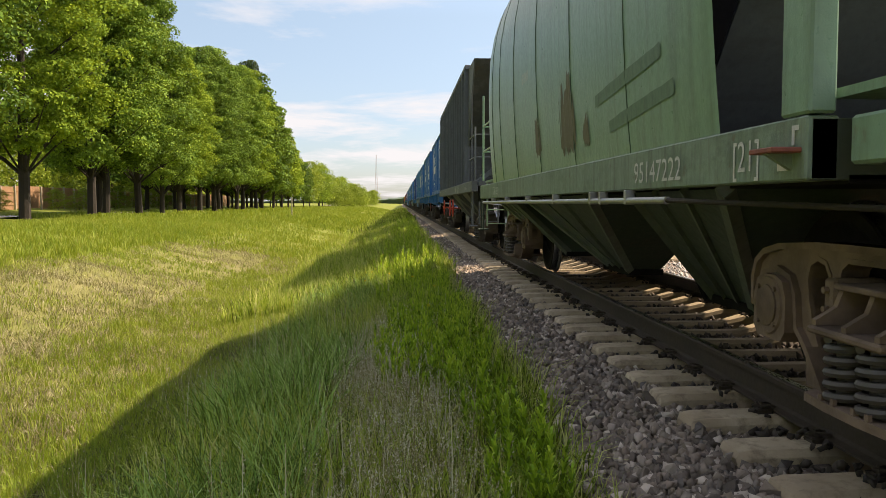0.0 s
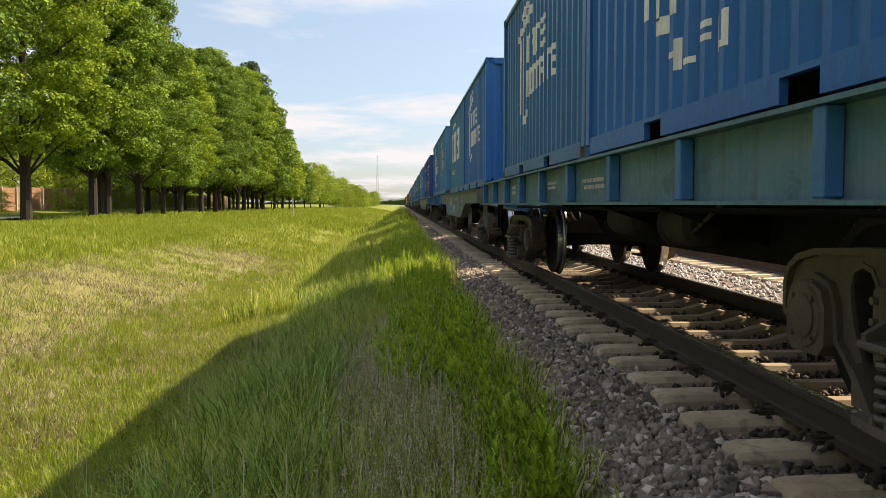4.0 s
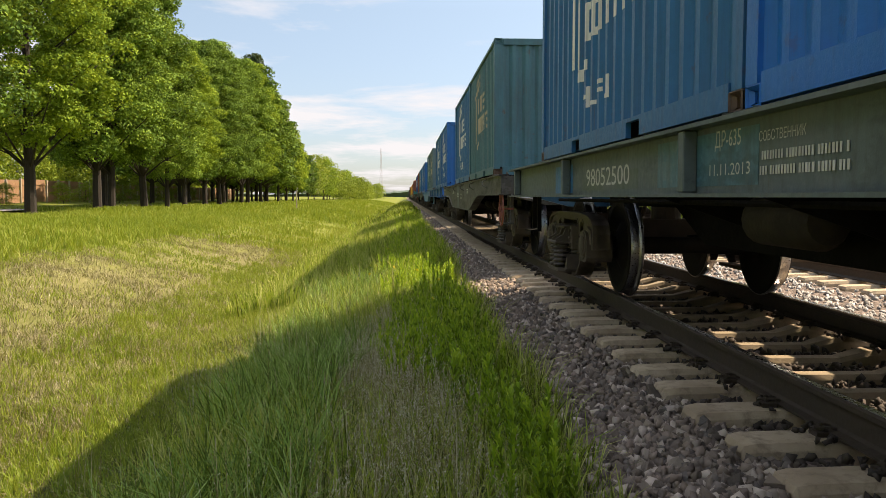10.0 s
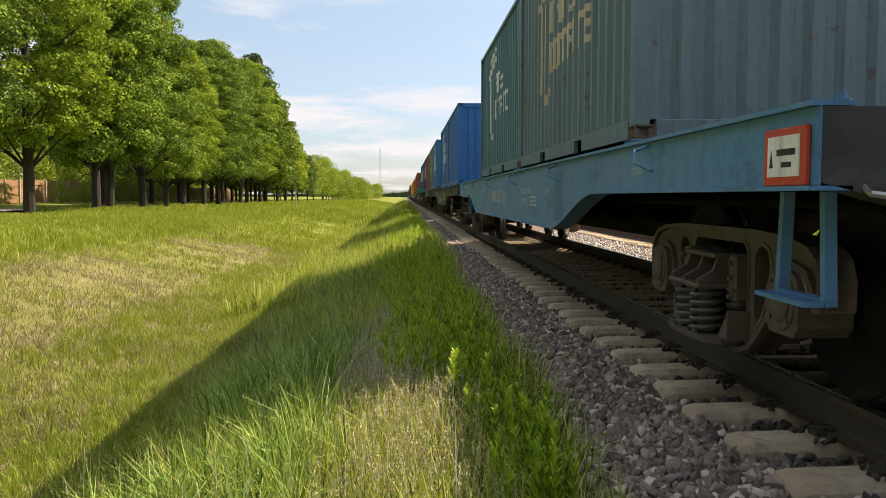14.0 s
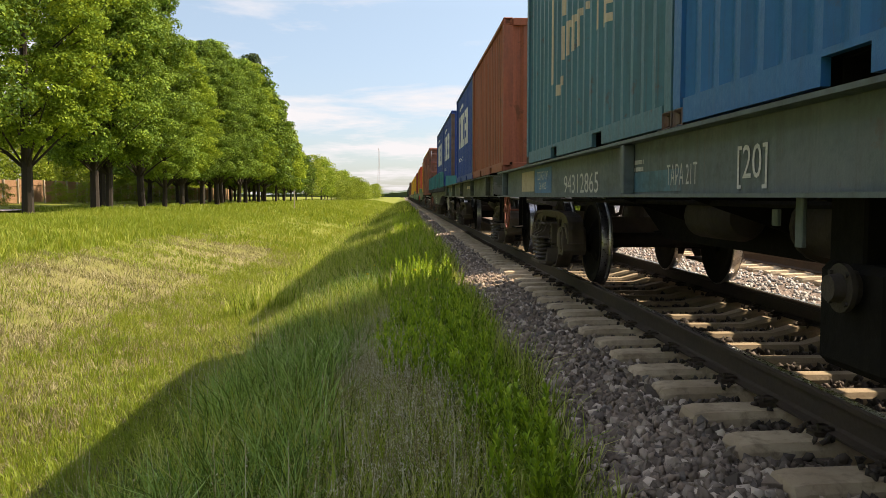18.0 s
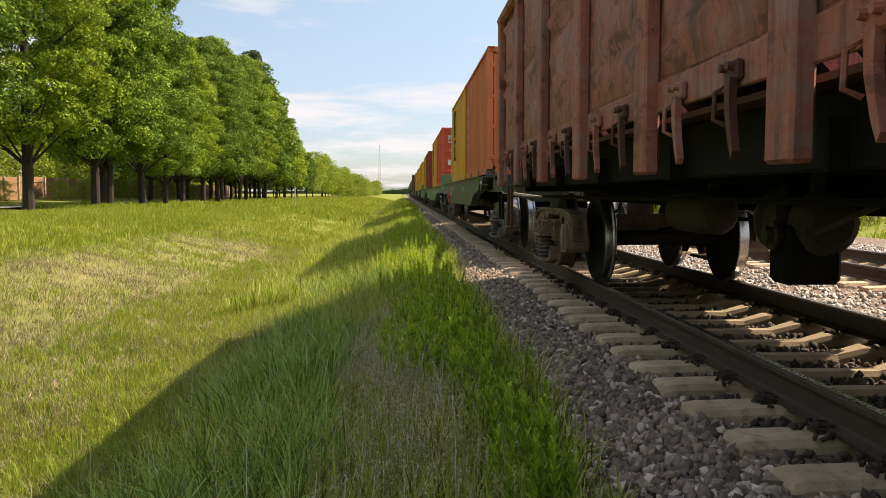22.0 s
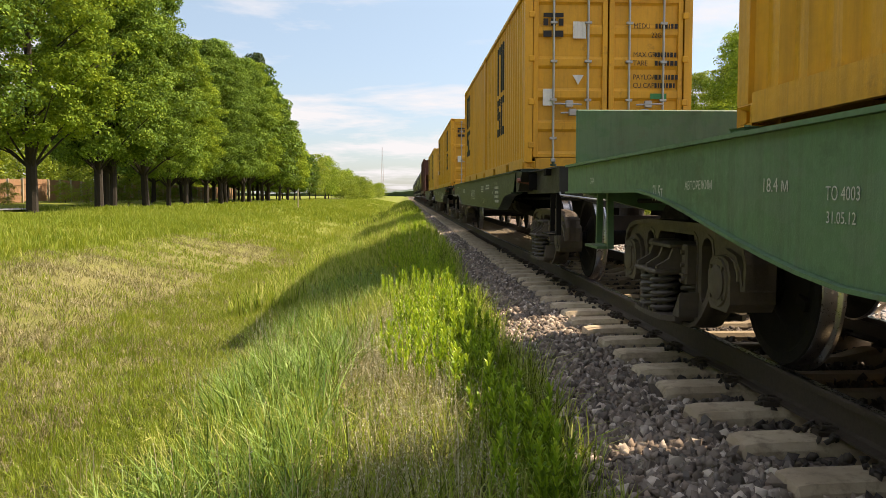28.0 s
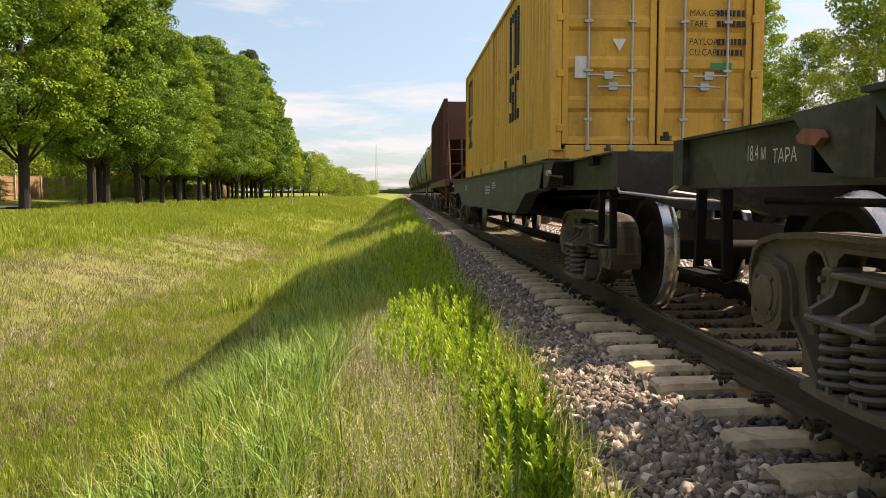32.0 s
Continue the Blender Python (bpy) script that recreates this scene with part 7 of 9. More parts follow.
    for text, y, z, size, wd in (("95147222", -3.1, 1.09, 0.125, 0.83), ("[21]", -4.57, 1.10, 0.13, 0.26), ("ТАРА 23,55т", 4.43, 1.10, 0.11, 0.63)):
        write(w, text, size, (-wide - 0.004, y, z), LETTER, FACE_NEAR, wd)
    write(w, "АВТОРЕЖИМ", 0.10, (-1.60, 0.9, 2.25), CREAM, FACE_NEAR, 0.42)
    return w


def ribbed_hopper(mid, mat, label, wheels=True, top=3.95, half=6.8, off=0.8):
    """Open-topped hopper with upright ribs and sloping ends."""
    wide = 1.50
    w = wagon_base(label, mid, half, (-5.05, 5.05), mat, wide=wide, top=1.42, low=1.20)
    L = half - 1.2
    for s in (-1, 1):
        a, b = sorted((s * (wide - 0.10), s * (wide - 0.13)))
        side = part("side_wall", Geo().prism([(off - L, top), (off + L, top), (off + L, 1.42), (off - L, 1.42)], "x", a, b), mat, w)
        a, b = sorted((s * (wide - 0.02), s * (wide - 0.15)))
        part("top_chord", Geo().box(a, b, off - L - 0.02, off + L + 0.02, top - 0.002, top + 0.10, 0.01), mat, w)
        k = 15
        for i in range(k):
            y = off - L + 0.06 + (2 * L - 0.12) * i / (k - 1)
            c, d = sorted((s * (wide - 0.098), s * (wide - 0.005)))
            z0 = 1.422
            part("side_rib", Geo().box(c, d, y - 0.035, y + 0.035, z0, top - 0.004, 0.006), mat, side)
        # sloping end sheet and its stays
        y0, y1 = off + s * L, off + s * (L - 2.2)
        if s < 0 and off:
            # upright below, then leaning out over the platform
            out = y0 - 1.42
            # darker than the sides: the leaning sheet's underside shadow is in its paint
            part("end_wall", Geo().prism([(out, top), (y0, 2.24), (y0, 1.42), (y0 + 0.03, 1.42), (y0 + 0.03, 2.26), (out + 0.05, top)], "x", -wide + 0.13, wide - 0.13), paint("hopper_end_shade_paint", (0.048, 0.052, 0.056), 0.4, 0.2, 0.6, 0.4, 0.3), w)
            for x in (-wide + 0.10, wide - 0.13):
                part("end_gusset", Geo().prism([(y0, top), (out, top), (y0, 2.24)], "x", x, x + 0.028), mat, w)
            for x in (-wide + 0.10, wide - 0.10):
                part("end_rod", Geo().tube([(x, -5.70, 1.42), (x, -5.70, 3.30)], 0.016, 6), mat, w)
        else:
            part("end_wall", Geo().prism([(y0, top), (y0, 2.75), (y1, 1.35), (y1 - s * 0.03, 1.38), (y0 - s * 0.03, 2.8), (y0 - s * 0.03, top)], "x", -wide + 0.13, wide - 0.13), mat, w)
            for x in (-0.9, 0.0, 0.9):
                part("end_stay", Geo().prism([(y0 + s * 0.35, 1.42), (y0 + s * 0.45, 1.42), (y0 + s * 0.02, 2.9), (y0 - s * 0.10, 2.7)], "x", x - 0.03, x + 0.03), mat, w)
            for x in (-wide + 0.16, wide - 0.16):
                part("corner_stay", Geo().tube([(x, s * (half - 0.1), 1.42), (x, y0, 3.3)], 0.03, 6), mat, w)
        if s < 0 or off == 0:
            end_platform(w, half, wide, mat, s, 2.5)
            ya, yb = s * (half - 0.45), s * (half - 0.95)
            for y in (ya, yb):
                part("stair_stringer", Geo().prism([(-1.38, 1.42), (-1.26, 1.42), (-0.30, 2.10), (0.42, 2.10), (0.42, 2.20), (-0.34, 2.20)], "y", y - 0.02, y + 0.02), mat, w)
                part("deck_leg", Geo().prism([(0.0, 1.42), (0.10, 1.42), (0.38, 2.10), (0.28, 2.10)], "y", y - 0.02, y + 0.02), mat, w)
            c, d = sorted((ya, yb))
            for k in range(4):
                part("stair_tread", Geo().box(-1.24 + 0.24 * k, -1.02 + 0.24 * k, c + 0.02, d - 0.02, 1.55 + 0.165 * k, 1.57 + 0.165 * k), mat, w)
            part("upper_deck", Geo().box(-0.32, 0.42, c - 0.02, d + 0.02, 2.202, 2.225), mat, w)
            # the dark opening behind the stair, put in as a near-black wedge
            part("valve_hood", Geo().prism([(0.1, 1.42), (1.2, 1.42), (0.9, 2.0), (0.5, 2.0)], "y", yb - s * 0.04, yb - s * 0.5), DARK, w)
    chutes(w, (-2.0, 1.9), mat, 1.40, 1.22, 0.38, 2.3)
    if wheels:
        for text, y, z, size, wd, x in (("95782421", -1.70, 1.255, 0.128, 0.68, wide + 0.004), ("[20]", -2.79, 1.25, 0.14, 0.32, wide + 0.004), ("ЗАПРЕЩАЕТСЯ", -1.58, 1.887, 0.07, 0.5, 1.404),
                                        ("ОСТАВЛЯТЬ ЛЮКИ", -1.58, 1.776, 0.07, 0.5, 1.404), ("ОТКРЫТЫМИ", -1.62, 1.67, 0.07, 0.42, 1.404), ("РАЗМЕР \"А\"-20-40мм", -5.0, 1.26, 0.06, 0.6, wide + 0.004),
                                        ("ОТКР   ЗАКР", 3.05, 1.32, 0.042, 0.42, wide + 0.004), ("23.6м", 4.25, 1.27, 0.07, 0.26, wide + 0.004), ("РАМА", 5.9, 1.32, 0.05, 0.3, wide + 0.004)):
            write(w, text, size, (-x, y, z), LETTER, FACE_NEAR, wd)
        pl = Geo().box(-1.404, -1.401, -4.35, -4.15, 1.9, 2.28)
        part("hazard_plate", pl, paint("orange_plate_paint", (0.55, 0.14, 0.02), 0.2, 0.1), w, "orange hazard plate")
        for y in (-1.86, -0.7, 2.26):
            hand_wheel(w, -wide - 0.06, y, 0.84, 0.215, RED_PAINT, 0.4, "red spoked hand wheel")
    return w


def gondola(mid):
    """Open wagon of oxide-red steel with dented hatches."""
    half, wide, top = 6.35, 1.55, 3.42
    # near-black sill: the dark void between the posts is painted on it
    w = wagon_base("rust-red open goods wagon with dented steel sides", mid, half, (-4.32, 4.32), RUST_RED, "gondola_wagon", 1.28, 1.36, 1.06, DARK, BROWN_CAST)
    rng = random.Random(4)
    for s in (-1, 1):
        n = 7
        side = part("side_wall", Geo().box(min(s * 1.44, s * 1.455), max(s * 1.44, s * 1.455), -half, half, 1.55, top), RUST_RED, w)
        a, b = sorted((s * 1.40, s * (wide + 0.02)))
        a, b = sorted((s * 1.442, s * 1.474))
        part("lower_chord", Geo().box(a, b, -half, half, 1.43, 1.60, 0.006), RUST_RED, w)
        part("top_chord", Geo().tube([(s * 1.49, -half, top + 0.04), (s * 1.49, half, top + 0.04)], 0.075, 8), RUST_RED, w, smooth=True)
        for i in range(n + 1):
            y = -half + 0.12 + (2 * half - 0.24) * i / n
            a, b = sorted((s * 1.456, s * wide))
            part("side_post", Geo().box(a, b, y - 0.11, y + 0.11, 1.08, top - 0.01, 0.015), RUST_RED, side)
            if i == n:
                break
            yc, hw = y + (2 * half - 0.24) / n / 2, (2 * half - 0.24) / n / 2 - 0.14
            # pressed panels, bulged by loads
            for z0, z1 in ((1.62, 2.45), (2.50, top - 0.06)):
                g = Geo()
                cols, rows = 9, 8
                vs = []
                for r in range(rows + 1):
                    for c in range(cols + 1):
                        u, v = c / cols, r / rows
                        edge = min(u, 1 - u, v, 1 - v) > 0.01
                        fold = 0.03 * (1 - min(1, abs(abs(u - 0.5) - abs(v - 0.5)) * 6))
                        d = (0.012 + fold + rng.uniform(-0.03, 0.03)) if edge else 0.0
                        vs.append((s * (1.458 + d), yc - hw + 2 * hw * u, z0 + (z1 - z0) * v))
                g.add(vs, [(r * (cols + 1) + c, r * (cols + 1) + c + 1, (r + 1) * (cols + 1) + c + 1, (r + 1) * (cols + 1) + c) for r in range(rows) for c in range(cols)])
                part("pressed_panel", g, RUST_RED, side, "", True)
            for q in (-0.35, 0.35):
                g = Geo().box(min(s * 1.476, s * 1.515), max(s * 1.476, s * 1.515), yc + q - 0.07, yc + q + 0.07, 1.455, 1.545, 0.01)
                for d in (-0.04, 0.04):
                    g.lathe([(s * 1.51, 0.0), (s * 1.51, 0.022), (s * 1.545, 0.018), (s * 1.545, 0.0)], "x", 8, (0, yc + q + d, 1.515))
                g.prism([(yc + q - 0.03, 1.47), (yc + q + 0.035, 1.47), (yc + q + 0.025, 1.33), (yc + q - 0.02, 1.19), (yc + q - 0.055, 1.12), (yc + q - 0.075, 1.15), (yc + q - 0.045, 1.25), (yc + q - 0.025, 1.36)], "x", min(s * 1.49, s * 1.525), max(s * 1.49, s * 1.525))
                g.tube([(s * 1.47, yc + q + 0.09, 1.46), (s * 1.53, yc + q + 0.12, 1.42), (s * 1.53, yc + q + 0.13, 1.30), (s * 1.48, yc + q + 0.10, 1.27)], 0.012, 6)
                part("hatch_latch", g, RUST_DARK if q < 0 else RUST_RED, side)
            # near-black too, continuing the painted shade of that void
            part("hatch", Geo().prism([(s * 1.42, 1.56), (s * 1.40, 1.56), (s * 1.22, 1.38), (s * 1.24, 1.36)], "y", yc - hw, yc + hw), UNDER, side)
    for s in (-1, 1):
        a, b = sorted((s * half, s * (half - 0.03)))
        end = part("end_wall", Geo().box(-1.43, 1.43, a, b, 1.36, top), RUST_RED, w)
        for z in (1.75, 2.25, 2.75, 3.2):
            a, b = sorted((s * (half + 0.002), s * (half + 0.07)))
            part("end_rib", Geo().box(-1.43, 1.43, a, b, z - 0.05, z + 0.05, 0.012), RUST_RED, end)
        for z in (1.55, 2.0, 2.5, 3.0):
            part("ladder_rung", Geo().tube([(-1.25, s * half, z), (-1.25, s * (half + 0.09), z), (-0.75, s * (half + 0.09), z), (-0.75, s * half, z)], 0.012, 6), RUST_DARK, end)
        part("top_chord", Geo().tube([(-1.49, s * half, top + 0.04), (1.49, s * half, top + 0.04)], 0.07, 8), RUST_RED, w, smooth=True)
        st = Geo()
        ya = s * (half - 0.5)
        for q in (-0.18, 0.18):
            st.box(-1.44, -1.40, ya + q - 0.03, ya + q + 0.03, 0.50, 1.08, 0.004)
        st.box(-1.50, -1.32, ya - 0.24, ya + 0.24, 0.48, 0.51, 0.004)
        part("foot_step", st, RUST_DARK, w)
    part("floor", Geo().box(-1.42, 1.42, -half + 0.05, half - 0.05, 1.37, 1.40), RUST_DARK, w)
    underframe(w, -half + 0.1, half - 0.1, (-4.32, 4.32), 0.84)
    valve_chamber(w, -0.55, -0.93, 0.44, 0.85, 0.12)
    return w


def side_boards(mid):
    """Teal drop sides on their dark brackets, along the two flanks of a flat wagon."""
    w = thing("drop_side_set", "teal steel drop sides standing on a flat wagon", "wagon side", at=pose(TRACK_X, mid, 0))
    half = 6.7
    n = 8
    for s in (-1, 1):
        for i in range(n):
            y0, y1 = -half + 2 * half * i / n + 0.06, -half + 2 * half * (i + 1) / n - 0.06
            a, b = sorted((s * (HALF + 0.06), s * (HALF + 0.09)))
            bd = part("drop_side", Geo().box(a, b, y0, y1, 1.335, 1.80), TEAL_BOARD, w, "teal ribbed drop side")
            for z in (1.36, 1.775):
                a, b = sorted((s * (HALF + 0.05), s * (HALF + 0.13)))
                part("edge_rail", Geo().box(a, b, y0 + 0.002, y1 - 0.002, z - 0.025, z + 0.03, 0.008), TEAL_BOARD, bd)
            a, b = sorted((s * (HALF + 0.092), s * (HALF + 0.122)))
            part("pressing", Geo().prism([(y0 + 0.2, 1.52), (y1 - 0.2, 1.52), (y1 - 0.25, 1.64), (y0 + 0.25, 1.64)], "x", a, b), TEAL_BOARD, bd)
            for y in (y0 + 0.22, y1 - 0.22):
                if s < 0 and 0.7 < y < 1.75:
                    continue
                a, b = sorted((s * (HALF + 0.09), s * (HALF + 0.17)))
                part("stake", Geo().prism([(y - 0.05, 1.18), (y + 0.05, 1.18), (y + 0.035, 1.84), (y - 0.035, 1.84)], "x", a, b), TEAL_BOARD, bd)
                a, b = sorted((s * (HALF + 0.02), s * (HALF + 0.18)))
                part("hinge_bracket", Geo().box(a, b, y - 0.06, y + 0.06, 1.15, 1.30, 0.012), SILL_PAINT["coal"], bd)
            yc = (y0 + y1) / 2
            part("stop_bracket", Geo().box(min(s * (HALF + 0.005), s * (HALF + 0.15)), max(s * (HALF + 0.005), s * (HALF + 0.15)), yc - 0.28, yc + 0.28, 1.20, 1.29, 0.02), SILL_PAINT["coal"], bd)
    for s in (-1, 1):
        a, b = sorted((s * half, s * (half - 0.03)))
        eb = part("end_board", Geo().box(-HALF, HALF, a, b, 1.335, 1.70), TEAL_BOARD, w)
        for x in (-0.9, 0.0, 0.9):
            a, b = sorted((s * (half + 0.002), s * (half + 0.05)))
            part("end_rib", Geo().box(x - 0.04, x + 0.04, a, b, 1.34, 1.70, 0.008), TEAL_BOARD, eb)
    MOVERS.append(w)
    return w


def tank_wagon(mid, mat, label):
    half = 5.45
    w = wagon_base(label, mid, half, (-3.9, 3.9), TANK_BLACK, "tank_wagon", 1.35, 1.30, 1.05)
    prof = [(-5.3, 0.0), (-5.27, 0.6), (-5.15, 1.1), (-4.95, 1.38), (-4.7, 1.48), (4.7, 1.48), (4.95, 1.38), (5.15, 1.1), (5.27, 0.6), (5.3, 0.0)]
    tank = part("tank", Geo().lathe(prof, "y", 32, (0, 0, 2.85)), mat, w, "cylindrical steel tank", True)
    part("dome", Geo().lathe([(4.2, 0.42), (4.62, 0.42), (4.68, 0.36), (4.68, 0.0)], "z", 20), mat, tank, smooth=True)
    for y in (-3.2, 3.2):
        part("tank_strap", Geo().lathe([(y - 0.06, 1.485), (y - 0.06, 1.50), (y + 0.06, 1.50), (y + 0.06, 1.485)], "y", 32, (0, 0, 2.85)), TANK_BLACK, tank)
        part("saddle", Geo().box(-1.2, 1.2, y - 0.2, y + 0.2, 1.30, 1.75), TANK_BLACK, w)
    lad = Geo()
    for y in (-0.22, 0.22):
        lad.tube([(-1.40, y, 0.9), (-1.54, y, 2.85), (-1.05, y, 4.15), (-0.4, y, 4.4)], 0.025, 6)
    for k in range(8):
        z = 1.1 + k * 0.25
        lad.tube([(-1.41 - 0.13 * (z - 0.9) / 1.95, -0.22, z), (-1.41 - 0.13 * (z - 0.9) / 1.95, 0.22, z)], 0.014, 5)
    part("ladder", lad, TANK_BLACK, w)
    part("walkway_rail", Geo().tube([(-0.6, -0.7, 4.3), (-0.6, -0.7, 4.85), (-0.6, 0.7, 4.85), (-0.6, 0.7, 4.3)], 0.02, 6), TANK_BLACK, w)
    return w


barrel_hopper(8.0)
ribbed_hopper(23.1, HOPPER_BLACK, "black open hopper wagon with ribbed sides and red hand wheels")
side_boards(238.10)
gondola(252.6)
ribbed_hopper(386.0, RUST_DARK, "dark oxide-red hopper wagon with sloping ends", False, 4.0, 6.6, 0.0)
for i in range(9):
    m = (TANK_OCHRE, TANK_GREY, TANK_GREY, TANK_BLACK)[min(i, 3) if i < 4 else (1 + i % 3)]
    tank_wagon(399.4 + 12.02 * i, m, {TANK_OCHRE: "ochre-yellow", TANK_GREY: "grey", TANK_BLACK: "black"}[m] + " tank wagon with ladder and dome")


# ---------------------------------------------------------------- grass, weeds, stones
rs = np.random.RandomState(11)


def blades(name, x, y, tall, wide, lean, mat, label, curl=0.5):
    """Blades of grass: each a bent, tapering leaf of five points."""
    n = len(x)
    z = ground_z(x, y) - 0.01
    turn = rs.uniform(0, 2 * np.pi, n)
    way = rs.uniform(0, 2 * np.pi, n)
    lx, ly = np.cos(way) * lean * tall, np.sin(way) * lean * tall
    cx, cy = np.cos(turn) * wide / 2, np.sin(turn) * wide / 2
    p0, p1, p2 = np.stack([x, y, z], -1), np.stack([x + lx * 0.35, y + ly * 0.35, z + tall * 0.58], -1), np.stack([x + lx, y + ly, z + tall * (1 - curl * lean * lean)], -1)
    c = np.stack([cx, cy, np.zeros(n)], -1)
    v = np.stack([p0 - c, p0 + c, p1 + c * 0.75, p1 - c * 0.75, p2], 1).reshape(-1, 3)
    k = np.arange(n) * 5
    quads = np.stack([k, k + 1, k + 2, k + 3], -1)
    tris = np.stack([k + 3, k + 2, k + 4], -1)
    return tagged(new(name, big_mesh(name, v, quads, tris, mat)), label, "grass", kind="stuff")


def clumped(n, x0, x1, y0, y1, keep=None, tuft=0.0, bias=1.0):
    """Places in a rectangle, denser near the camera, optionally drawn into tufts."""
    x = rs.uniform(x0, x1, n)
    y = y0 + (y1 - y0) * rs.uniform(0, 1, n) ** bias
    if tuft > 0:
        m = max(n // 14, 1)
        tx, ty = rs.uniform(x0, x1, m), y0 + (y1 - y0) * rs.uniform(0, 1, m) ** bias
        j = rs.randint(0, m, n)
        x, y = tx[j] + rs.normal(0, tuft, n), ty[j] + rs.normal(0, tuft, n)
    ok = (x > x0 - 0.2) & (x < x1 + 0.05)
    if keep is not None:
        ok &= keep(x, y)
    return x[ok], y[ok]


def ripple(x, y, s=1.0, o=0.0):
    return 0.5 + 0.25 * (np.sin(1.7 * s * x + 0.9 * s * y + o) + np.sin(0.8 * s * x - 1.5 * s * y + 2.1 + o))


def dry_spot(x, y):
    """Where last year's stems stand on the shoulder."""
    return np.exp(-((x + 0.12) / 0.42) ** 2) * (0.35 + 0.65 * ripple(x, y, 0.9, 0.6)) * np.clip((16 - y) / 8, 0.12, 1)


# shoulder between ditch and ballast
def tall_of(n, lo, hi, p=1.6):
    return lo + (hi - lo) * rs.uniform(0, 1, n) ** p


x, y = clumped(26000, -2.6, 0.86, 2.5, 13, None, 0.10, 1.3)
blades("ground_thatch", x, y, rs.uniform(0.05, 0.14, len(x)), rs.uniform(0.008, 0.016, len(x)), rs.uniform(0.5, 1.3, len(x)), SOIL_TUFT, "dark thatch at the foot of the grass")
x, y = clumped(66000, -2.6, 0.88, 2.5, 15, None, 0.05, 1.35)
blades("shoulder_grass", x, y, tall_of(len(x), 0.10, 0.42) * (0.7 + 0.6 * ripple(x, y)) * np.clip((x + 2.5) / 1.3, 0.35, 1), rs.uniform(0.004, 0.010, len(x)), rs.uniform(0.1, 1.0, len(x)), GRASS, "green grass on the railway shoulder")
x, y = clumped(14000, -1.6, -0.35, 2.5, 14, lambda a, b: ripple(a, b, 1.3, 1.0) > 0.40, 0.045, 1.2)
blades("tall_bluish_grass", x, y, tall_of(len(x), 0.18, 0.55, 1.5), rs.uniform(0.004, 0.010, len(x)), rs.uniform(0.15, 0.9, len(x)), BLUE_GRASS, "tall bluish-green grass on the ditch slope")
x, y = clumped(2600, -1.25, -0.45, 3.0, 6.5, lambda a, b: ripple(a, b, 2.2, 0.4) > 0.42, 0.05, 1.1)
blades("tall_bluish_grass", x, y, tall_of(len(x), 0.30, 0.62, 1.2), rs.uniform(0.007, 0.014, len(x)), rs.uniform(0.15, 0.8, len(x)), BLUE_GRASS, "tall bluish-green grass on the ditch slope")
x, y = clumped(24000, -0.95, 0.62, 2.8, 15, lambda a, b: rs.uniform(0, 1, len(a)) < dry_spot(a, b), 0.04, 1.2)
blades("dry_stems", x, y, rs.uniform(0.12, 0.34, len(x)), rs.uniform(0.004, 0.008, len(x)), rs.uniform(0.05, 0.6, len(x)), DRY_STEM, "dry straw-coloured stems among the grass")


def seed_stems(name, x, y, tall, mat, label, heads=9):
    """Thin stems with small seed scales along their upper half."""
    n = len(x)
    z = ground_z(x, y) - 0.01
    way = rs.uniform(0, 2 * np.pi, n)
    lean = rs.uniform(0.0, 0.35, n) * tall
    tip = np.stack([x + np.cos(way) * lean, y + np.sin(way) * lean, z + tall], -1)
    foot = np.stack([x, y, z], -1)
    c = np.stack([np.cos(way + 1.6), np.sin(way + 1.6), np.zeros(n)], -1) * 0.0016
    v = [np.stack([foot - c, foot + c, tip + c * 0.6, tip - c * 0.6], 1)]
    for k in range(heads):
        f = 0.45 + 0.55 * (k + rs.uniform(0, 1, n)) / heads
        p = foot + (tip - foot) * f[:, None]
        d = rs.normal(0, 1, (n, 3)) * np.array([0.7, 0.7, 0.5]) + np.array([0, 0, 1.1])
        d = d / np.linalg.norm(d, axis=1, keepdims=True) * rs.uniform(0.010, 0.019, (n, 1))
        w = np.cross(d, rs.normal(0, 1, (n, 3)))
        w = w / np.linalg.norm(w, axis=1, keepdims=True) * 0.0029
        v.append(np.stack([p, p + d * 0.5 + w, p + d, p + d * 0.5 - w], 1))
    v = np.concatenate(v, 1).reshape(-1, 3)
    k = np.arange(n * (heads + 1)) * 4
    return tagged(new(name, big_mesh(name, v, np.stack([k, k + 1, k + 2, k + 3], -1), np.zeros((0, 3), int), mat)), label, "grass", kind="stuff")


def seed_spot(a, b):
    return rs.uniform(0, 1, len(a)) < np.exp(-((a + 0.07 + 0.06 * np.sin(1.1 * b)) / 0.31) ** 2) * (0.25 + 0.75 * ripple(a, b, 1.6, 0.3) ** 1.5) * np.clip((b - 2.7) / 1.4, 0.15, 1)


x, y = clumped(21000, -0.8, 0.6, 2.6, 8.5, seed_spot, 0.05, 1.1)
seed_stems("pale_seed_stems", x, y, rs.uniform(0.16, 0.35, len(x)), SEED, "pale grey-straw seed stems in the grass", 20)
x, y = clumped(420, -2.2, 0.5, 2.6, 12, None, 0.10, 1.2)
seed_stems("tall_seed_stems", x, y, rs.uniform(0.28, 0.55, len(x)), SEED, "tall flowering grass stems", 7)
x, y = clumped(40000, -3.0, 0.92, 14, 48, None, 0.10, 1.4)
blades("shoulder_grass", x, y, tall_of(len(x), 0.16, 0.55), rs.uniform(0.010, 0.022, len(x)), rs.uniform(0.1, 0.7, len(x)), GRASS, "green grass on the railway shoulder")
x, y = clumped(14000, -3.2, 0.92, 48, 170, None, 0.3, 1.3)
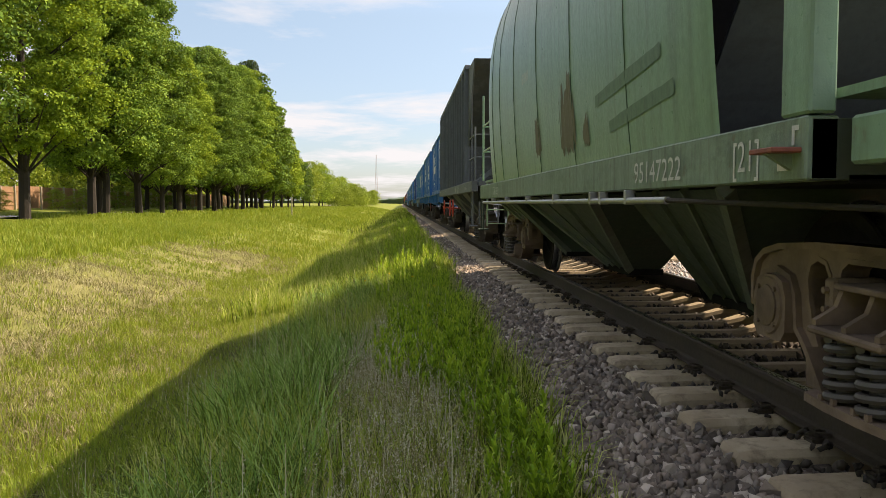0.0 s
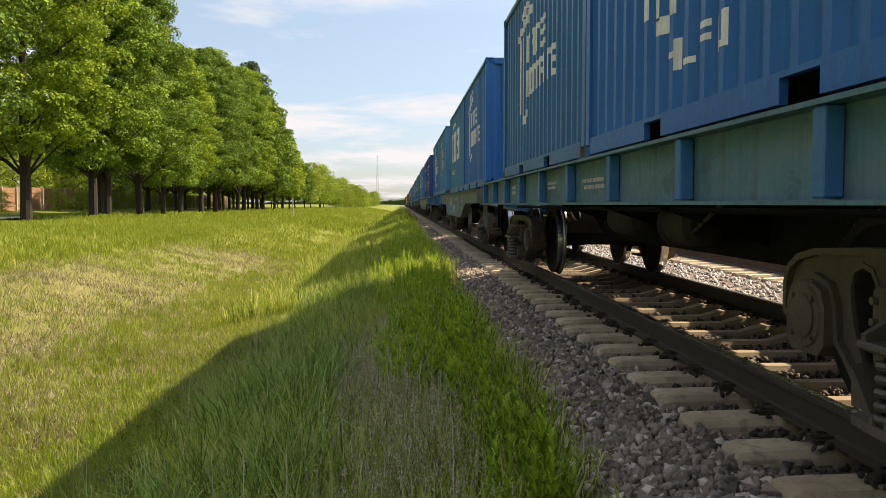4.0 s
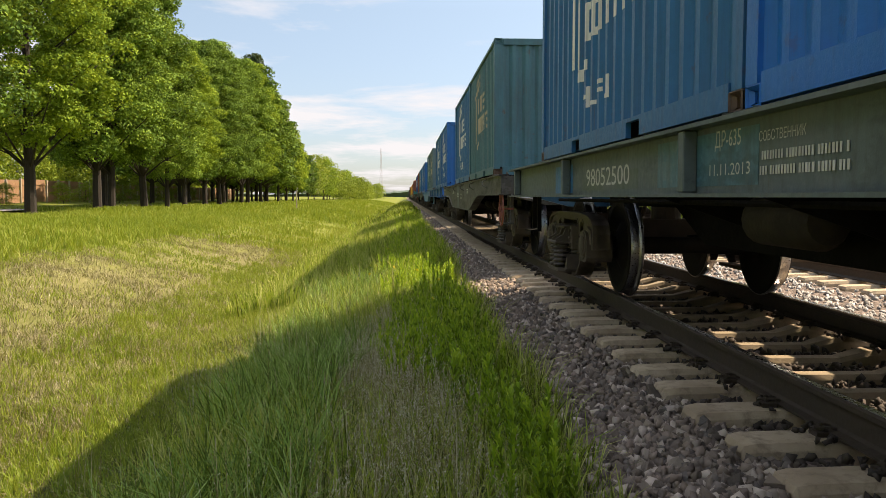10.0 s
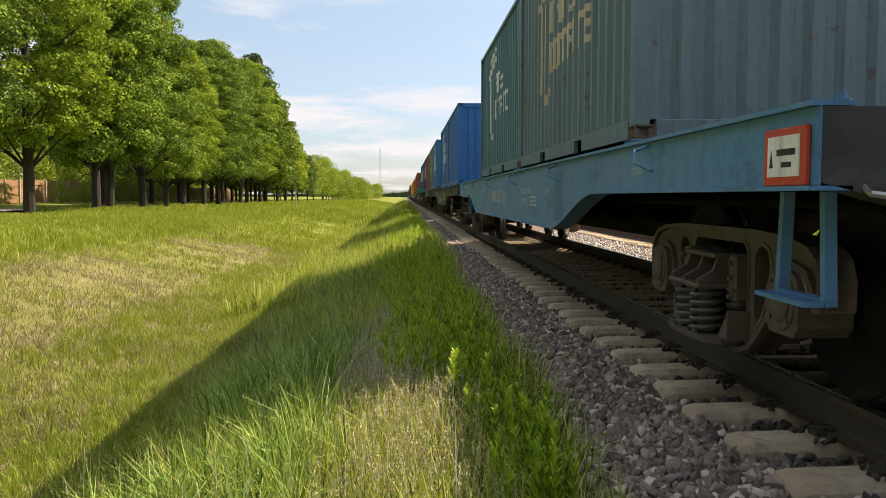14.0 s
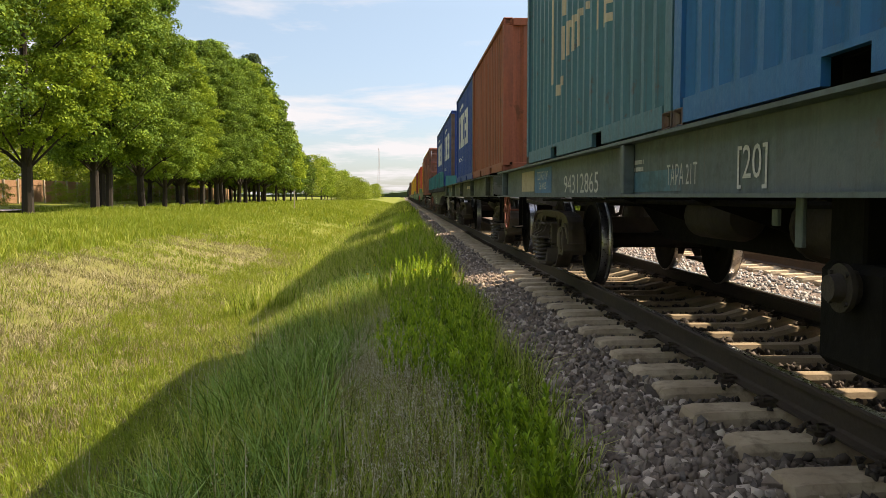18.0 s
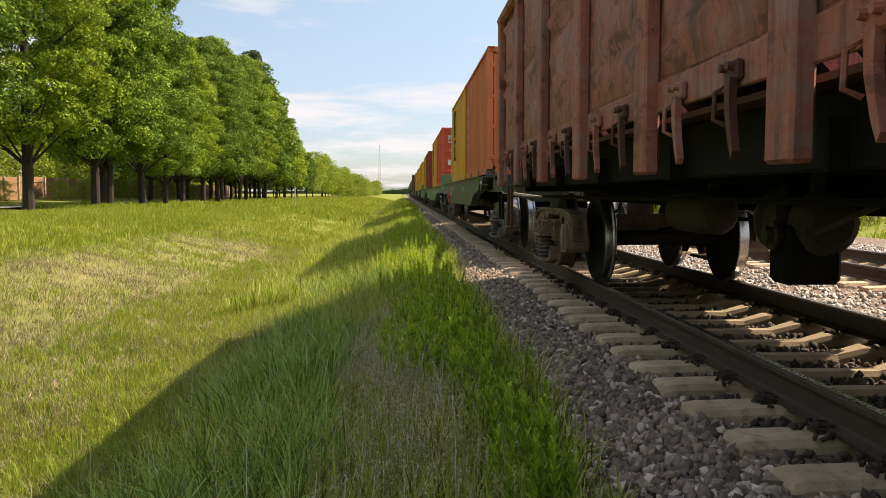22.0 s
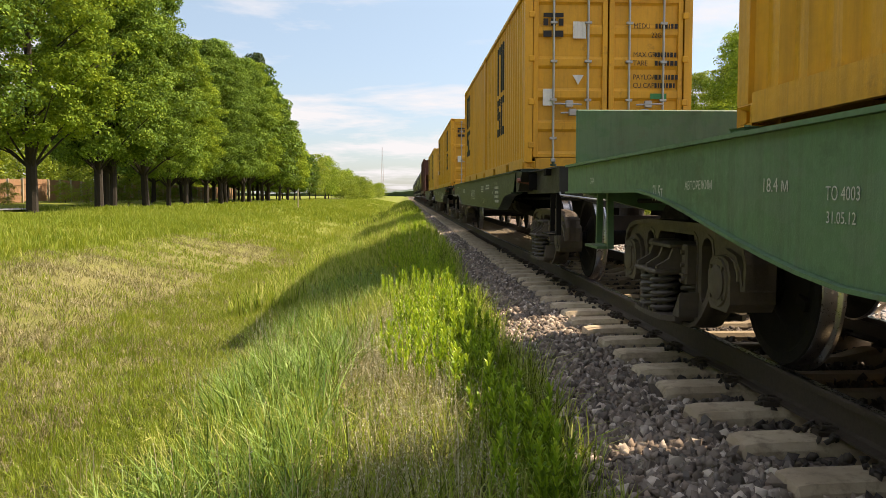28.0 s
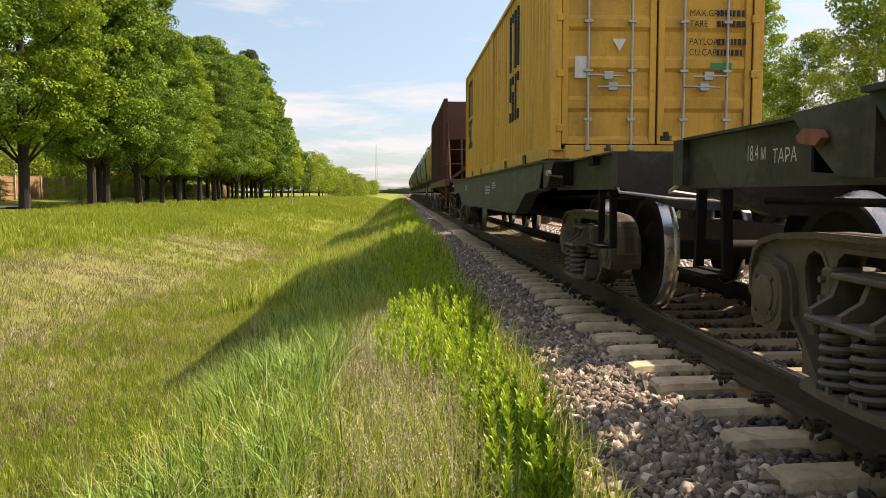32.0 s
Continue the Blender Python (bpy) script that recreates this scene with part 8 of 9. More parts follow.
blades("shoulder_grass", x, y, rs.uniform(0.3, 0.65, len(x)), rs.uniform(0.04, 0.08, len(x)), rs.uniform(0.1, 0.6, len(x)), GRASS, "green grass on the railway shoulder")
# behind the camera
x, y = clumped(16000, -4.0, 0.85, -8, 2.6, None, 0.05, 1.0)
blades("shoulder_grass", x, y, rs.uniform(0.10, 0.28, len(x)), rs.uniform(0.007, 0.013, len(x)), rs.uniform(0.1, 0.7, len(x)), GRASS, "green grass on the railway shoulder")
x, y = clumped(14000, -14.0, -4.0, -8, 6.0, None, 0.08, 1.0)
blades("bank_grass", x, y, rs.uniform(0.08, 0.20, len(x)), rs.uniform(0.012, 0.02, len(x)), rs.uniform(0.1, 0.8, len(x)), MEADOW, "fresh green grass on the ditch bank")
# ditch floor and its far bank
x, y = clumped(56000, -4.4, -1.8, 4.2, 30, None, 0.05, 1.5)
blades("ditch_grass", x, y, rs.uniform(0.06, 0.20, len(x)), rs.uniform(0.006, 0.011, len(x)), rs.uniform(0.1, 0.8, len(x)), MEADOW, "yellow-green grass in the ditch")
x, y = clumped(64000, -7.6, -2.9, 6, 30, lambda a, b: 0.7 * ripple(a, b, 0.45, 0.4) + 0.3 * ripple(a, b, 2.3, 1.4) + rs.uniform(-0.30, 0.30, len(a)) > 0.38, 0.07, 1.3)
blades("matted_dry_grass", x, y, rs.uniform(0.04, 0.15, len(x)), rs.uniform(0.007, 0.013, len(x)), rs.uniform(0.4, 1.3, len(x)), STRAW, "matted dry grass on the ditch bank")
x, y = clumped(74000, -9.0, -2.6, 6, 50, lambda a, b: (ripple(a, b, 0.45, 0.4) + rs.uniform(-0.3, 0.3, len(a)) < 0.56) | (a < -7.0), 0.08, 1.4)
blades("bank_grass", x, y, rs.uniform(0.05, 0.17, len(x)), rs.uniform(0.008, 0.015, len(x)), rs.uniform(0.1, 0.8, len(x)), MEADOW, "fresh green grass on the ditch bank")
x, y = clumped(46000, -4.8, -1.5, 3.6, 16, lambda a, b: ripple(a, b, 1.1, 2.0) + rs.uniform(-0.4, 0.4, len(a)) > 0.36, 0.06, 1.3)
blades("matted_dry_grass", x, y, rs.uniform(0.04, 0.16, len(x)), rs.uniform(0.005, 0.010, len(x)), rs.uniform(0.4, 1.4, len(x)), STRAW, "matted dry grass on the ditch floor")
x, y = clumped(8000, -7.2, -1.8, 4.5, 26, None, 0.25, 1.3)
blades("fallen_stalks", x, y, rs.uniform(0.04, 0.10, len(x)), rs.uniform(0.003, 0.006, len(x)), rs.uniform(1.5, 4.0, len(x)), SEED, "long pale fallen stalks on the ditch bank", 0.03)
x, y = clumped(26000, -9.5, -2.6, 28, 120, None, 0.25, 1.3)
blades("bank_grass", x, y, rs.uniform(0.10, 0.26, len(x)), rs.uniform(0.02, 0.045, len(x)), rs.uniform(0.1, 0.8, len(x)), MEADOW, "fresh green grass on the ditch bank")
# the level meadow up to the trees
x, y = clumped(70000, -21, -7.5, 14, 60, None, 0.15, 1.3)
blades("meadow_grass", x, y, rs.uniform(0.10, 0.30, len(x)), rs.uniform(0.018, 0.032, len(x)), rs.uniform(0.1, 0.7, len(x)), MEADOW, "sunlit meadow grass")
x, y = clumped(42000, -26, -3.0, 55, 240, None, 0.5, 1.5)
blades("meadow_grass", x, y, rs.uniform(0.15, 0.38, len(x)), rs.uniform(0.06, 0.11, len(x)), rs.uniform(0.1, 0.6, len(x)), MEADOW, "sunlit meadow grass")
x, y = clumped(9000, 15.2, 30, 14, 120, None, 0.4, 1.3)
blades("far_side_grass", x, y, rs.uniform(0.25, 0.6, len(x)), rs.uniform(0.05, 0.10, len(x)), rs.uniform(0.1, 0.6, len(x)), MEADOW, "green grass beyond the second track")


def weed_geo(rng, tall):
    """An upright weed: stem with narrow leaves all the way up."""
    stem, leaf = Geo(), Geo()
    top = Vector((rng.uniform(-0.05, 0.05), rng.uniform(-0.05, 0.05), tall))
    stem.tube([(0, 0, -0.02), top * 0.5 + Vector((rng.uniform(-0.02, 0.02), 0, 0)), top], 0.004, 5, 0.002)
    n = int(tall * 125)
    for k in range(n):
        f = 0.12 + 0.88 * k / n
        p = top * f
        a = k * 2.4 + rng.uniform(-0.3, 0.3)
        up = 0.75 + 1.5 * f
        d = Vector((math.cos(a), math.sin(a), up)).normalized()
        ln = rng.uniform(0.06, 0.10) * (1.15 - 0.5 * f)
        s = d.cross(Vector((0, 0, 1))).normalized() * rng.uniform(0.005, 0.0078)
        m = p + d * ln * 0.5 + Vector((0, 0, 0.006))
        e = p + d * ln - Vector((0, 0, ln * 0.18))
        q = p + d * ln * 0.18
        leaf.add([p, q + s * 0.6, m + s, e, m - s, q - s * 0.6], [(0, 1, 5), (1, 2, 4, 5), (2, 3, 4)])
    return stem, leaf


wr = random.Random(21)
WEED_MESH = []
for k in range(6):
    st_, lf_ = weed_geo(wr, (0.24, 0.30, 0.34, 0.40, 0.28, 0.36)[k])
    WEED_MESH.append((st_.mesh("stem", WEED), lf_.mesh("leaves", WEED)))


def weed(x, y, k, size, label):
    w = thing("weed_plant", label, "plant", "weeds along the ballast", at=pose(x, y, float(ground_z(x, y)) - 0.01, wr.uniform(-8, 8), wr.uniform(-8, 8), wr.uniform(0, 360)))
    w.scale = (size, size, size)
    stem = part("stem", WEED_MESH[k][0], None, w)
    tagged(part("leaves", WEED_MESH[k][1], None, stem), kind="stuff")
    return w


for i in range(280):
    y = 2.9 + 6.6 * (i / 280) ** 1.2
    x = 0.61 - abs(wr.gauss(0, 0.10 + 0.05 * min(y - 2.9, 4.0))) + 0.05 * math.sin(y * 2.3)
    weed(x, y, wr.randrange(6), wr.uniform(0.8, 1.25), "bright green upright leafy weed beside the ballast")


def weed_field(name, n, x0, x1, y0, y1, size, label):
    """Many more of the same weeds, joined."""
    vs, q = [], []
    parts = []
    for k in range(6):
        m = WEED_MESH[k][1]
        co = np.zeros(len(m.vertices) * 3)
        m.vertices.foreach_get("co", co)
        quads = np.array([list(p.vertices) for p in m.polygons if len(p.vertices) == 4])
        tris = np.array([list(p.vertices) for p in m.polygons if len(p.vertices) == 3])
        parts.append((co.reshape(-1, 3), quads, tris))
    allv, allq, allt, base = [], [], [], 0
    for i in range(n):
        co, quads, tris = parts[wr.randrange(6)]
        y = y0 + (y1 - y0) * wr.random() ** 1.4
        x = wr.uniform(x0, x1) + 0.1 * math.sin(y * 1.7)
        a, s = wr.uniform(0, 6.28), size * wr.uniform(0.75, 1.3)
        r = np.array([[math.cos(a), -math.sin(a), 0], [math.sin(a), math.cos(a), 0], [0, 0, 1]])
        allv.append(co @ r.T * s + np.array([x, y, float(ground_z(x, y))]))
        allq.append(quads + base)
        allt.append(tris + base)
        base += len(co)
    return tagged(new(name, big_mesh(name, np.concatenate(allv), np.concatenate(allq), np.concatenate(allt), WEED)), label, "plant", kind="stuff")


weed_field("weeds", 900, -0.20, 0.64, 5.2, 15, 0.9, "bright leafy weeds along the ballast edge")
weed_field("weeds", 800, -0.4, 0.68, 14, 50, 1.1, "bright leafy weeds along the ballast edge")

# ---- dandelions
FLOWER = leaf_mat("dandelion_petal", [(0.55, 0.36, 0.01), (0.72, 0.50, 0.015), (0.80, 0.60, 0.03)], 0.2)
head_mesh = Geo().lathe([(0.0, 0.004), (0.006, 0.016), (0.012, 0.021), (0.016, 0.016), (0.019, 0.0)], "z", 10).mesh("flower_head", FLOWER)
stalk_mesh = Geo().tube([(0, 0, -0.02), (0.01, 0, 0.15), (0.0, 0.01, 0.30)], 0.003, 5).mesh("stalk", WEED)
for i in range(14):
    y = 7.0 + 17 * wr.random()
    x = wr.uniform(-0.7, 0.55)
    fl = thing("dandelion", "yellow dandelion flower on a thin green stalk", "flower", "dandelions on the shoulder", at=pose(x, y, float(ground_z(x, y)), 0, 0, wr.uniform(0, 360)))
    part("stalk", stalk_mesh, None, fl)
    part("flower_head", head_mesh, None, fl, at=pose(0, 0.01, 0.30, wr.uniform(-30, 30), wr.uniform(-30, 30), 0))

# ---- crushed stone
def stone_mesh(rng):
    """Crushed rock: the hull of a few spread points, all sharp edges and flat faces."""
    pts = []
    while len(pts) < 7:
        d = Vector((rng.gauss(0, 1), rng.gauss(0, 1), rng.gauss(0, 1))).normalized()
        if all((d - q).length > 0.80 for q in pts):
            pts.append(d)
    sx, sy, sz = rng.uniform(0.56, 0.72), rng.uniform(0.44, 0.56), rng.uniform(0.28, 0.42)
    bm = bmesh.new()
    for d in pts:
        bm.verts.new((d.x * sx, d.y * sy, d.z * sz))
    bmesh.ops.convex_hull(bm, input=list(bm.verts))
    bmesh.ops.triangulate(bm, faces=list(bm.faces))
    bm.verts.index_update()
    g = Geo().add([v.co for v in bm.verts], [[v.index for v in f.verts] for f in bm.faces])
    bm.free()
    return g.mesh("stone", STONE)


sr = random.Random(8)
STONES = [stone_mesh(sr) for _ in range(12)]


def bed_z(x):
    return float(np.interp(x, [b[0] for b in BED[:-2]], [b[1] for b in BED[:-2]]))


def on_sleeper(x, y):
    k = (y - FIRST) / PITCH
    return abs(k - round(k)) * PITCH < 0.152 and (abs(x - TRACK_X) < 1.37 or abs(x - TRACK2_X) < 1.37)


count = 0
while count < 300:
    x, y = sr.uniform(0.72, 1.62), 2.9 + 2.9 * sr.random()
    if x > 1.52 and on_sleeper(x, y):
        continue
    s = sr.uniform(0.055, 0.105)
    part("stone", STONES[sr.randrange(12)], None, ballast_bed,
         at=Matrix.LocRotScale((x, y, bed_z(x) + sr.uniform(0.015, 0.045)), Euler((sr.uniform(0, 6), sr.uniform(0, 6), sr.uniform(0, 6))), (s, s, s)))
    count += 1


def stone_field(name, spots, label, mat=STONE):
    cos, tris = [], []
    for m in STONES:
        co = np.zeros(len(m.vertices) * 3)
        m.vertices.foreach_get("co", co)
        cos.append(co.reshape(-1, 3))
        tris.append(np.array([list(p.vertices) for p in m.polygons]))
    nv = len(cos[0])
    n = len(spots)
    allv = np.zeros((n, nv, 3))
    allt = np.zeros((n, len(tris[0]), 3), int)
    for i, (x, y, z, s) in enumerate(spots):
        k = sr.randrange(12)
        r = np.array(Euler((sr.uniform(0, 6), sr.uniform(0, 6), sr.uniform(0, 6))).to_matrix())
        allv[i] = cos[k] @ r.T * s + (x, y, z)
        allt[i] = tris[k] + i * nv
    ob = new(name, big_mesh(name, allv.reshape(-1, 3), np.zeros((0, 4), int), allt.reshape(-1, 3), mat))
    ob.parent = ballast_bed
    return tagged(ob, label, kind="stuff")


spots, grimy, pale = [], [], []
for _ in range(32000):
    y = 2.5 + 15.0 * sr.random() ** 1.35
    x = sr.uniform(0.66, 1.72) if sr.random() < 0.58 else sr.uniform(1.72, 4.4)
    near_rail = abs(x - TRACK_X) - 0.7975
    if abs(near_rail) < 0.085:
        continue
    s = 0.036 + 0.056 * sr.random() ** 1.5
    z = bed_z(x) + (sr.uniform(0.0, 0.045) if x < 1.45 else sr.uniform(-0.005, 0.025) if x < 1.66 else sr.uniform(-0.005, 0.02))
    if 2.2 < x < 3.64:
        z = sr.uniform(-0.315, -0.272)
    if on_sleeper(x, y):
        # a few lie on the sleepers, close against the rail
        if not (0.08 < abs(near_rail) < 0.20 and sr.random() < 0.55):
            continue
        z, s = -0.178, sr.uniform(0.03, 0.055)
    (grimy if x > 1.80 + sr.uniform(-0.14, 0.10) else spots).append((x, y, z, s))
for _ in range(11000):
    y = 5.0 + 24.0 * sr.random() ** 1.3
    x = sr.uniform(4.2, 11.5)
    if on_sleeper(x, y) or abs(abs(x - TRACK2_X) - 0.7975) < 0.09:
        continue
    s = sr.uniform(0.05, 0.095)
    pale.append((x, y, bed_z(x) + s * 0.1, s))
for _ in range(7000):
    y = 16 + 40 * sr.random() ** 1.2
    x = sr.uniform(0.68, 1.7)
    if on_sleeper(x, y):
        continue
    s = sr.uniform(0.06, 0.11)
    spots.append((x, y, bed_z(x) + s * 0.1, s))
for _ in range(5500):
    # behind the camera
    x, y = sr.uniform(0.68, 4.4), sr.uniform(-8.0, 2.5)
    if on_sleeper(x, y) or abs(abs(x - TRACK_X) - 0.7975) < 0.085:
        continue
    s = sr.uniform(0.05, 0.10)
    (grimy if 1.8 < x < 3.9 else spots).append((x, y, bed_z(x) + s * 0.2, s))
stone_field("loose_ballast", spots, "loose brown-grey crushed stones")
stone_field("pale_ballast", pale, "pale grey crushed stones round the second track", STONE_PALE)
# these also fill the sleeper gaps, their dark colour replacing the shade there
stone_field("grimy_ballast", grimy, "brake-dust-stained stones by the rail, darkened for the train's shade", STONE_DARK)


# ---------------------------------------------------------------- trees
def tree_meshes(rng, tall, spread, first, clumps, per, leaf, mat_leaf, mat_bark, girth, shape="broad", size=0.41):
    trunk, crown = Geo(), []
    lean = Vector((rng.uniform(-0.4, 0.4), rng.uniform(-0.4, 0.4), 0))
    axis = [Vector((0, 0, -0.2))] + [lean * (k / 7) ** 1.5 + Vector((rng.uniform(-0.12, 0.12), rng.uniform(-0.12, 0.12), tall * 0.9 * k / 7)) for k in range(1, 8)]
    trunk.tube([Vector((0, 0, -0.3)), Vector((0, 0, 0.25))], girth * 1.35, 10, girth * 1.0)
    trunk.tube(axis, girth, 9, girth * 0.12)
    n = clumps
    centres = []
    for k in range(n):
        f = (k + rng.random()) / n
        z = first + (tall - first) * f
        if shape == "broad":
            r = spread * (0.55 + 0.9 * math.sin(math.pi * min(1, 0.12 + 0.80 * f)) ** 0.8 - 0.50 * f) * 0.86
        else:
            r = spread * (1.16 - f) * 0.95
        a = rng.uniform(0, 2 * math.pi)
        q = r * (0.2 + 0.8 * rng.random() ** 0.5) * rng.uniform(0.8, 1.12)
        p = Vector((math.cos(a) * q, math.sin(a) * q, z)) + lean * f
        centres.append((p, rng.uniform(0.6, 1.3) * spread * (size if shape == "broad" else 0.22)))
        if k % 4 == 0:
            base = axis[min(7, max(1, int(7 * max(0.12, (z - r * 0.5) / tall / 0.9))))]
            trunk.tube([base, (base + p) / 2 + Vector((0, 0, 0.25)), p], girth * 0.25 * (1.1 - f), 5, 0.02)
    m = n * per
    cen = np.repeat(np.array([c[0] for c in centres]), per, 0)
    rad = np.repeat(np.array([c[1] for c in centres]), per)[:, None]
    st = np.random.RandomState(rng.randrange(10 ** 6))
    d = st.normal(0, 1, (m, 3)) + np.array([0, 0, 0.55])
    d /= np.linalg.norm(d, axis=1, keepdims=True)
    p = cen + d * rad * st.uniform(0.30, 1.06, (m, 1)) ** 0.36 * np.array([1, 1, 0.58])
    nrm = d + st.normal(0, 0.62, (m, 3)) + np.array([0, 0, 0.30])
    nrm /= np.linalg.norm(nrm, axis=1, keepdims=True)
    u = np.cross(nrm, st.normal(0, 1, (m, 3)))
    u /= np.linalg.norm(u, axis=1, keepdims=True)
    w = np.cross(nrm, u)
    ln = leaf * st.uniform(0.7, 1.35, (m, 1))
    v = np.stack([p - u * ln * 0.5, p + w * ln * 0.33 + nrm * ln * 0.08, p + u * ln * 0.5, p - w * ln * 0.33 + nrm * ln * 0.08], 1).reshape(-1, 3)
    k = np.arange(m) * 4
    return trunk.mesh("trunk", mat_bark, True), big_mesh("crown", v, np.stack([k, k + 1, k + 2, k + 3], -1), np.zeros((0, 3), int), mat_leaf)


tr_ = random.Random(33)
BROAD = [tree_meshes(tr_, 20.0, 4.4, first, 230, 360, 0.175, m, BARK, 0.32, "broad", 0.235) for m, first in ((LEAF, 3.6), (LEAF_B, 3.9), (LEAF, 4.2), (LEAF, 3.7))]
DISTANT = [tree_meshes(tr_, 20.0, 4.4, first, 180, 110, 0.36, m, BARK, 0.30, "broad", 0.28) for m, first in ((LEAF, 3.6), (LEAF, 3.9), (LEAF_B, 4.1), (LEAF, 3.7))]
SMALL = [tree_meshes(tr_, 9.0, 3.0, 1.4, 60, 80, 0.24, m, BARK, 0.13) for m in (LEAF_C, LEAF_B)]
BUSH = [tree_meshes(tr_, 5.0, 2.6, 0.3, 70, 80, 0.18, LEAF_C, BARK, 0.07)]
FIR = tree_meshes(tr_, 24.0, 5.6, 4.0, 220, 80, 0.34, NEEDLE, BARK, 0.28, "fir")
BIRCHES = [tree_meshes(tr_, 15.0, 2.7, 3.0, 120, 230, 0.17, m, BIRCH, 0.15, "broad", 0.33) for m in (LEAF_C, LEAF_B)]


def tree(kind, x, y, size, turn, label, name="tree", group=""):
    t = thing(name, label, "tree" if name != "shrub" else "shrub", group, at=pose(x, y, float(ground_z(x, y)), 0, 0, turn))
    t.scale = (size * tr_.uniform(0.92, 1.08), size * tr_.uniform(0.92, 1.08), size)
    part("trunk", kind[0], None, t)
    part("crown", kind[1], None, t)
    return t


ROW = "row of broad-leaved trees"
# front row: along the line, metres to the left, height factor
# the eight from -64 to 20 are unseen, added to dim light from behind
front = [(-64, -22.2, 1.0), (-50, -21.6, 0.95), (-37, -22.0, 1.0), (-25, -21.5, 0.97), (-13, -22.3, 1.0), (-2, -21.7, 0.96), (9, -22.0, 1.0), (20, -21.6, 0.97), (30.0, -22.6, 0.95), (37.5, -21.8, 1.0), (47.6, -21.4, 1.0), (58.0, -21.5, 1.0), (61.6, -21.8, 0.95), (63.4, -23.0, 0.95), (68.0, -21.4, 0.98), (72.6, -20.9, 0.66),
         (80.0, -21.4, 0.74), (84.0, -22.4, 0.80), (89.0, -21.6, 0.86), (95.5, -21.5, 0.92), (101, -22.2, 0.90), (107.5, -21.4, 0.92), (114, -21.8, 0.96), (122, -21.4, 0.97), (130, -21.9, 0.90),
         (139, -21.5, 0.80), (148, -21.4, 0.70), (158, -21.6, 0.62), (168, -21.8, 0.55), (180, -21.3, 0.49)]
for k, (y, x, s) in enumerate(front):
    tree((BROAD if 28 < y < 116 else DISTANT)[(k * 7 + k // 3) % 4], x, y, s, tr_.uniform(0, 360), "tall green broad-leaved tree at the meadow's edge", group=ROW)
for k in range(19):
    y = 92 + k * 5.4 + tr_.uniform(-1.5, 1.5)
    s = 0.80 if y < 120 else max(0.42, 0.82 - (y - 120) / 150)
    tree(DISTANT[(k * 5) % 4], -27.4 + tr_.uniform(-1.3, 1.3), y, s * tr_.uniform(0.9, 1.05), tr_.uniform(0, 360), "tall green broad-leaved tree behind the front row", group=ROW)
tree(FIR, -25.0, 138.0, 1.0, 30, "dark spruce rising above the row of trees", "spruce_tree")
for k in range(22):
    y = 188 + k * 9 + tr_.uniform(-3, 3)
    tree(SMALL[k % 2], -20.5 + 0.10 * k + tr_.uniform(-2.5, 2.0), y, (1.05 - 0.012 * k) * tr_.uniform(0.85, 1.1), tr_.uniform(0, 360), "smaller green tree farther down the line", group=ROW)
for y, x, s in ((228, -15.5, 1.0), (236, -13.4, 1.25), (243, -14.8, 1.2), (234, -16.6, 1.1), (250, -12.2, 0.9), (262, -15, 1.0), (222, -18.0, 1.0), (300, -14.0, 1.2), (330, -16, 1.3), (360, -14, 1.2), (400, -14, 1.4), (450, -15, 1.5)):
    tree(BUSH[0], x, y, s, tr_.uniform(0, 360), "bright green shrub in the meadow", "shrub", "shrubs in the meadow")
# wood behind the fence and on the far side of the tracks
for k in range(52):
    tree(SMALL[k % 2], -39.5 - 6 * (k % 2) + tr_.uniform(-2, 2.5), 46 + k * 3.1 + tr_.uniform(-1.2, 1.2), tr_.uniform(0.9, 1.45), tr_.uniform(0, 360), "green garden tree behind the fence", group="garden trees")
for k in range(30):
    y = 34 + k * 5.2 + tr_.uniform(-2, 2)
    tree(BIRCHES[k % 2], 28.5 + tr_.uniform(-3, 7), y, tr_.uniform(0.74, 1.06), tr_.uniform(0, 360), "light green birch beyond the tracks", "birch_tree", "birch wood beyond the tracks")
for k in range(12):
    tree(BUSH[0], 23.5 + tr_.uniform(-1, 2), 36 + k * 8 + tr_.uniform(-2, 2), tr_.uniform(0.6, 1.0), tr_.uniform(0, 360), "green shrub in front of the birches", "shrub", "shrubs beyond the tracks")

for y, s in ((57, 0.30), (66, 0.34), (76, 0.36), (83, 0.4), (90, 0.5), (99, 0.5), (108, 0.6), (118, 0.6)):
    tree(BUSH[0], -31.2 + tr_.uniform(-0.8, 0.8), y, s, tr_.uniform(0, 360), "green shrub in front of the board fence", "shrub", "shrubs along the fence")

# ---------------------------------------------------------------- fence, path, mast, distance
WOOD = metal_mat("fence_wood", (0.34, 0.20, 0.115), 0.8, 0.0, 0.006, 14, (0.2, 0.12, 0.07), 0.5)
POST = metal_mat("fence_post_concrete", (0.42, 0.38, 0.30), 0.85, 0.0, 0.004, 14, (0.25, 0.21, 0.16), 0.5)
fence = thing("fence", "brown wooden board fence with pale posts", "fence", at=pose(-33.5, 0, 0))
BOARD_MESH = Geo().box(-0.012, 0.012, -0.062, 0.062, 0.0, 2.0, 0.004).mesh("board", WOOD)
POST_MESH = Geo().box(-0.07, 0.07, -0.07, 0.07, -0.3, 2.15, 0.01).mesh("post", POST)
fy = 52.0
n_board = 0
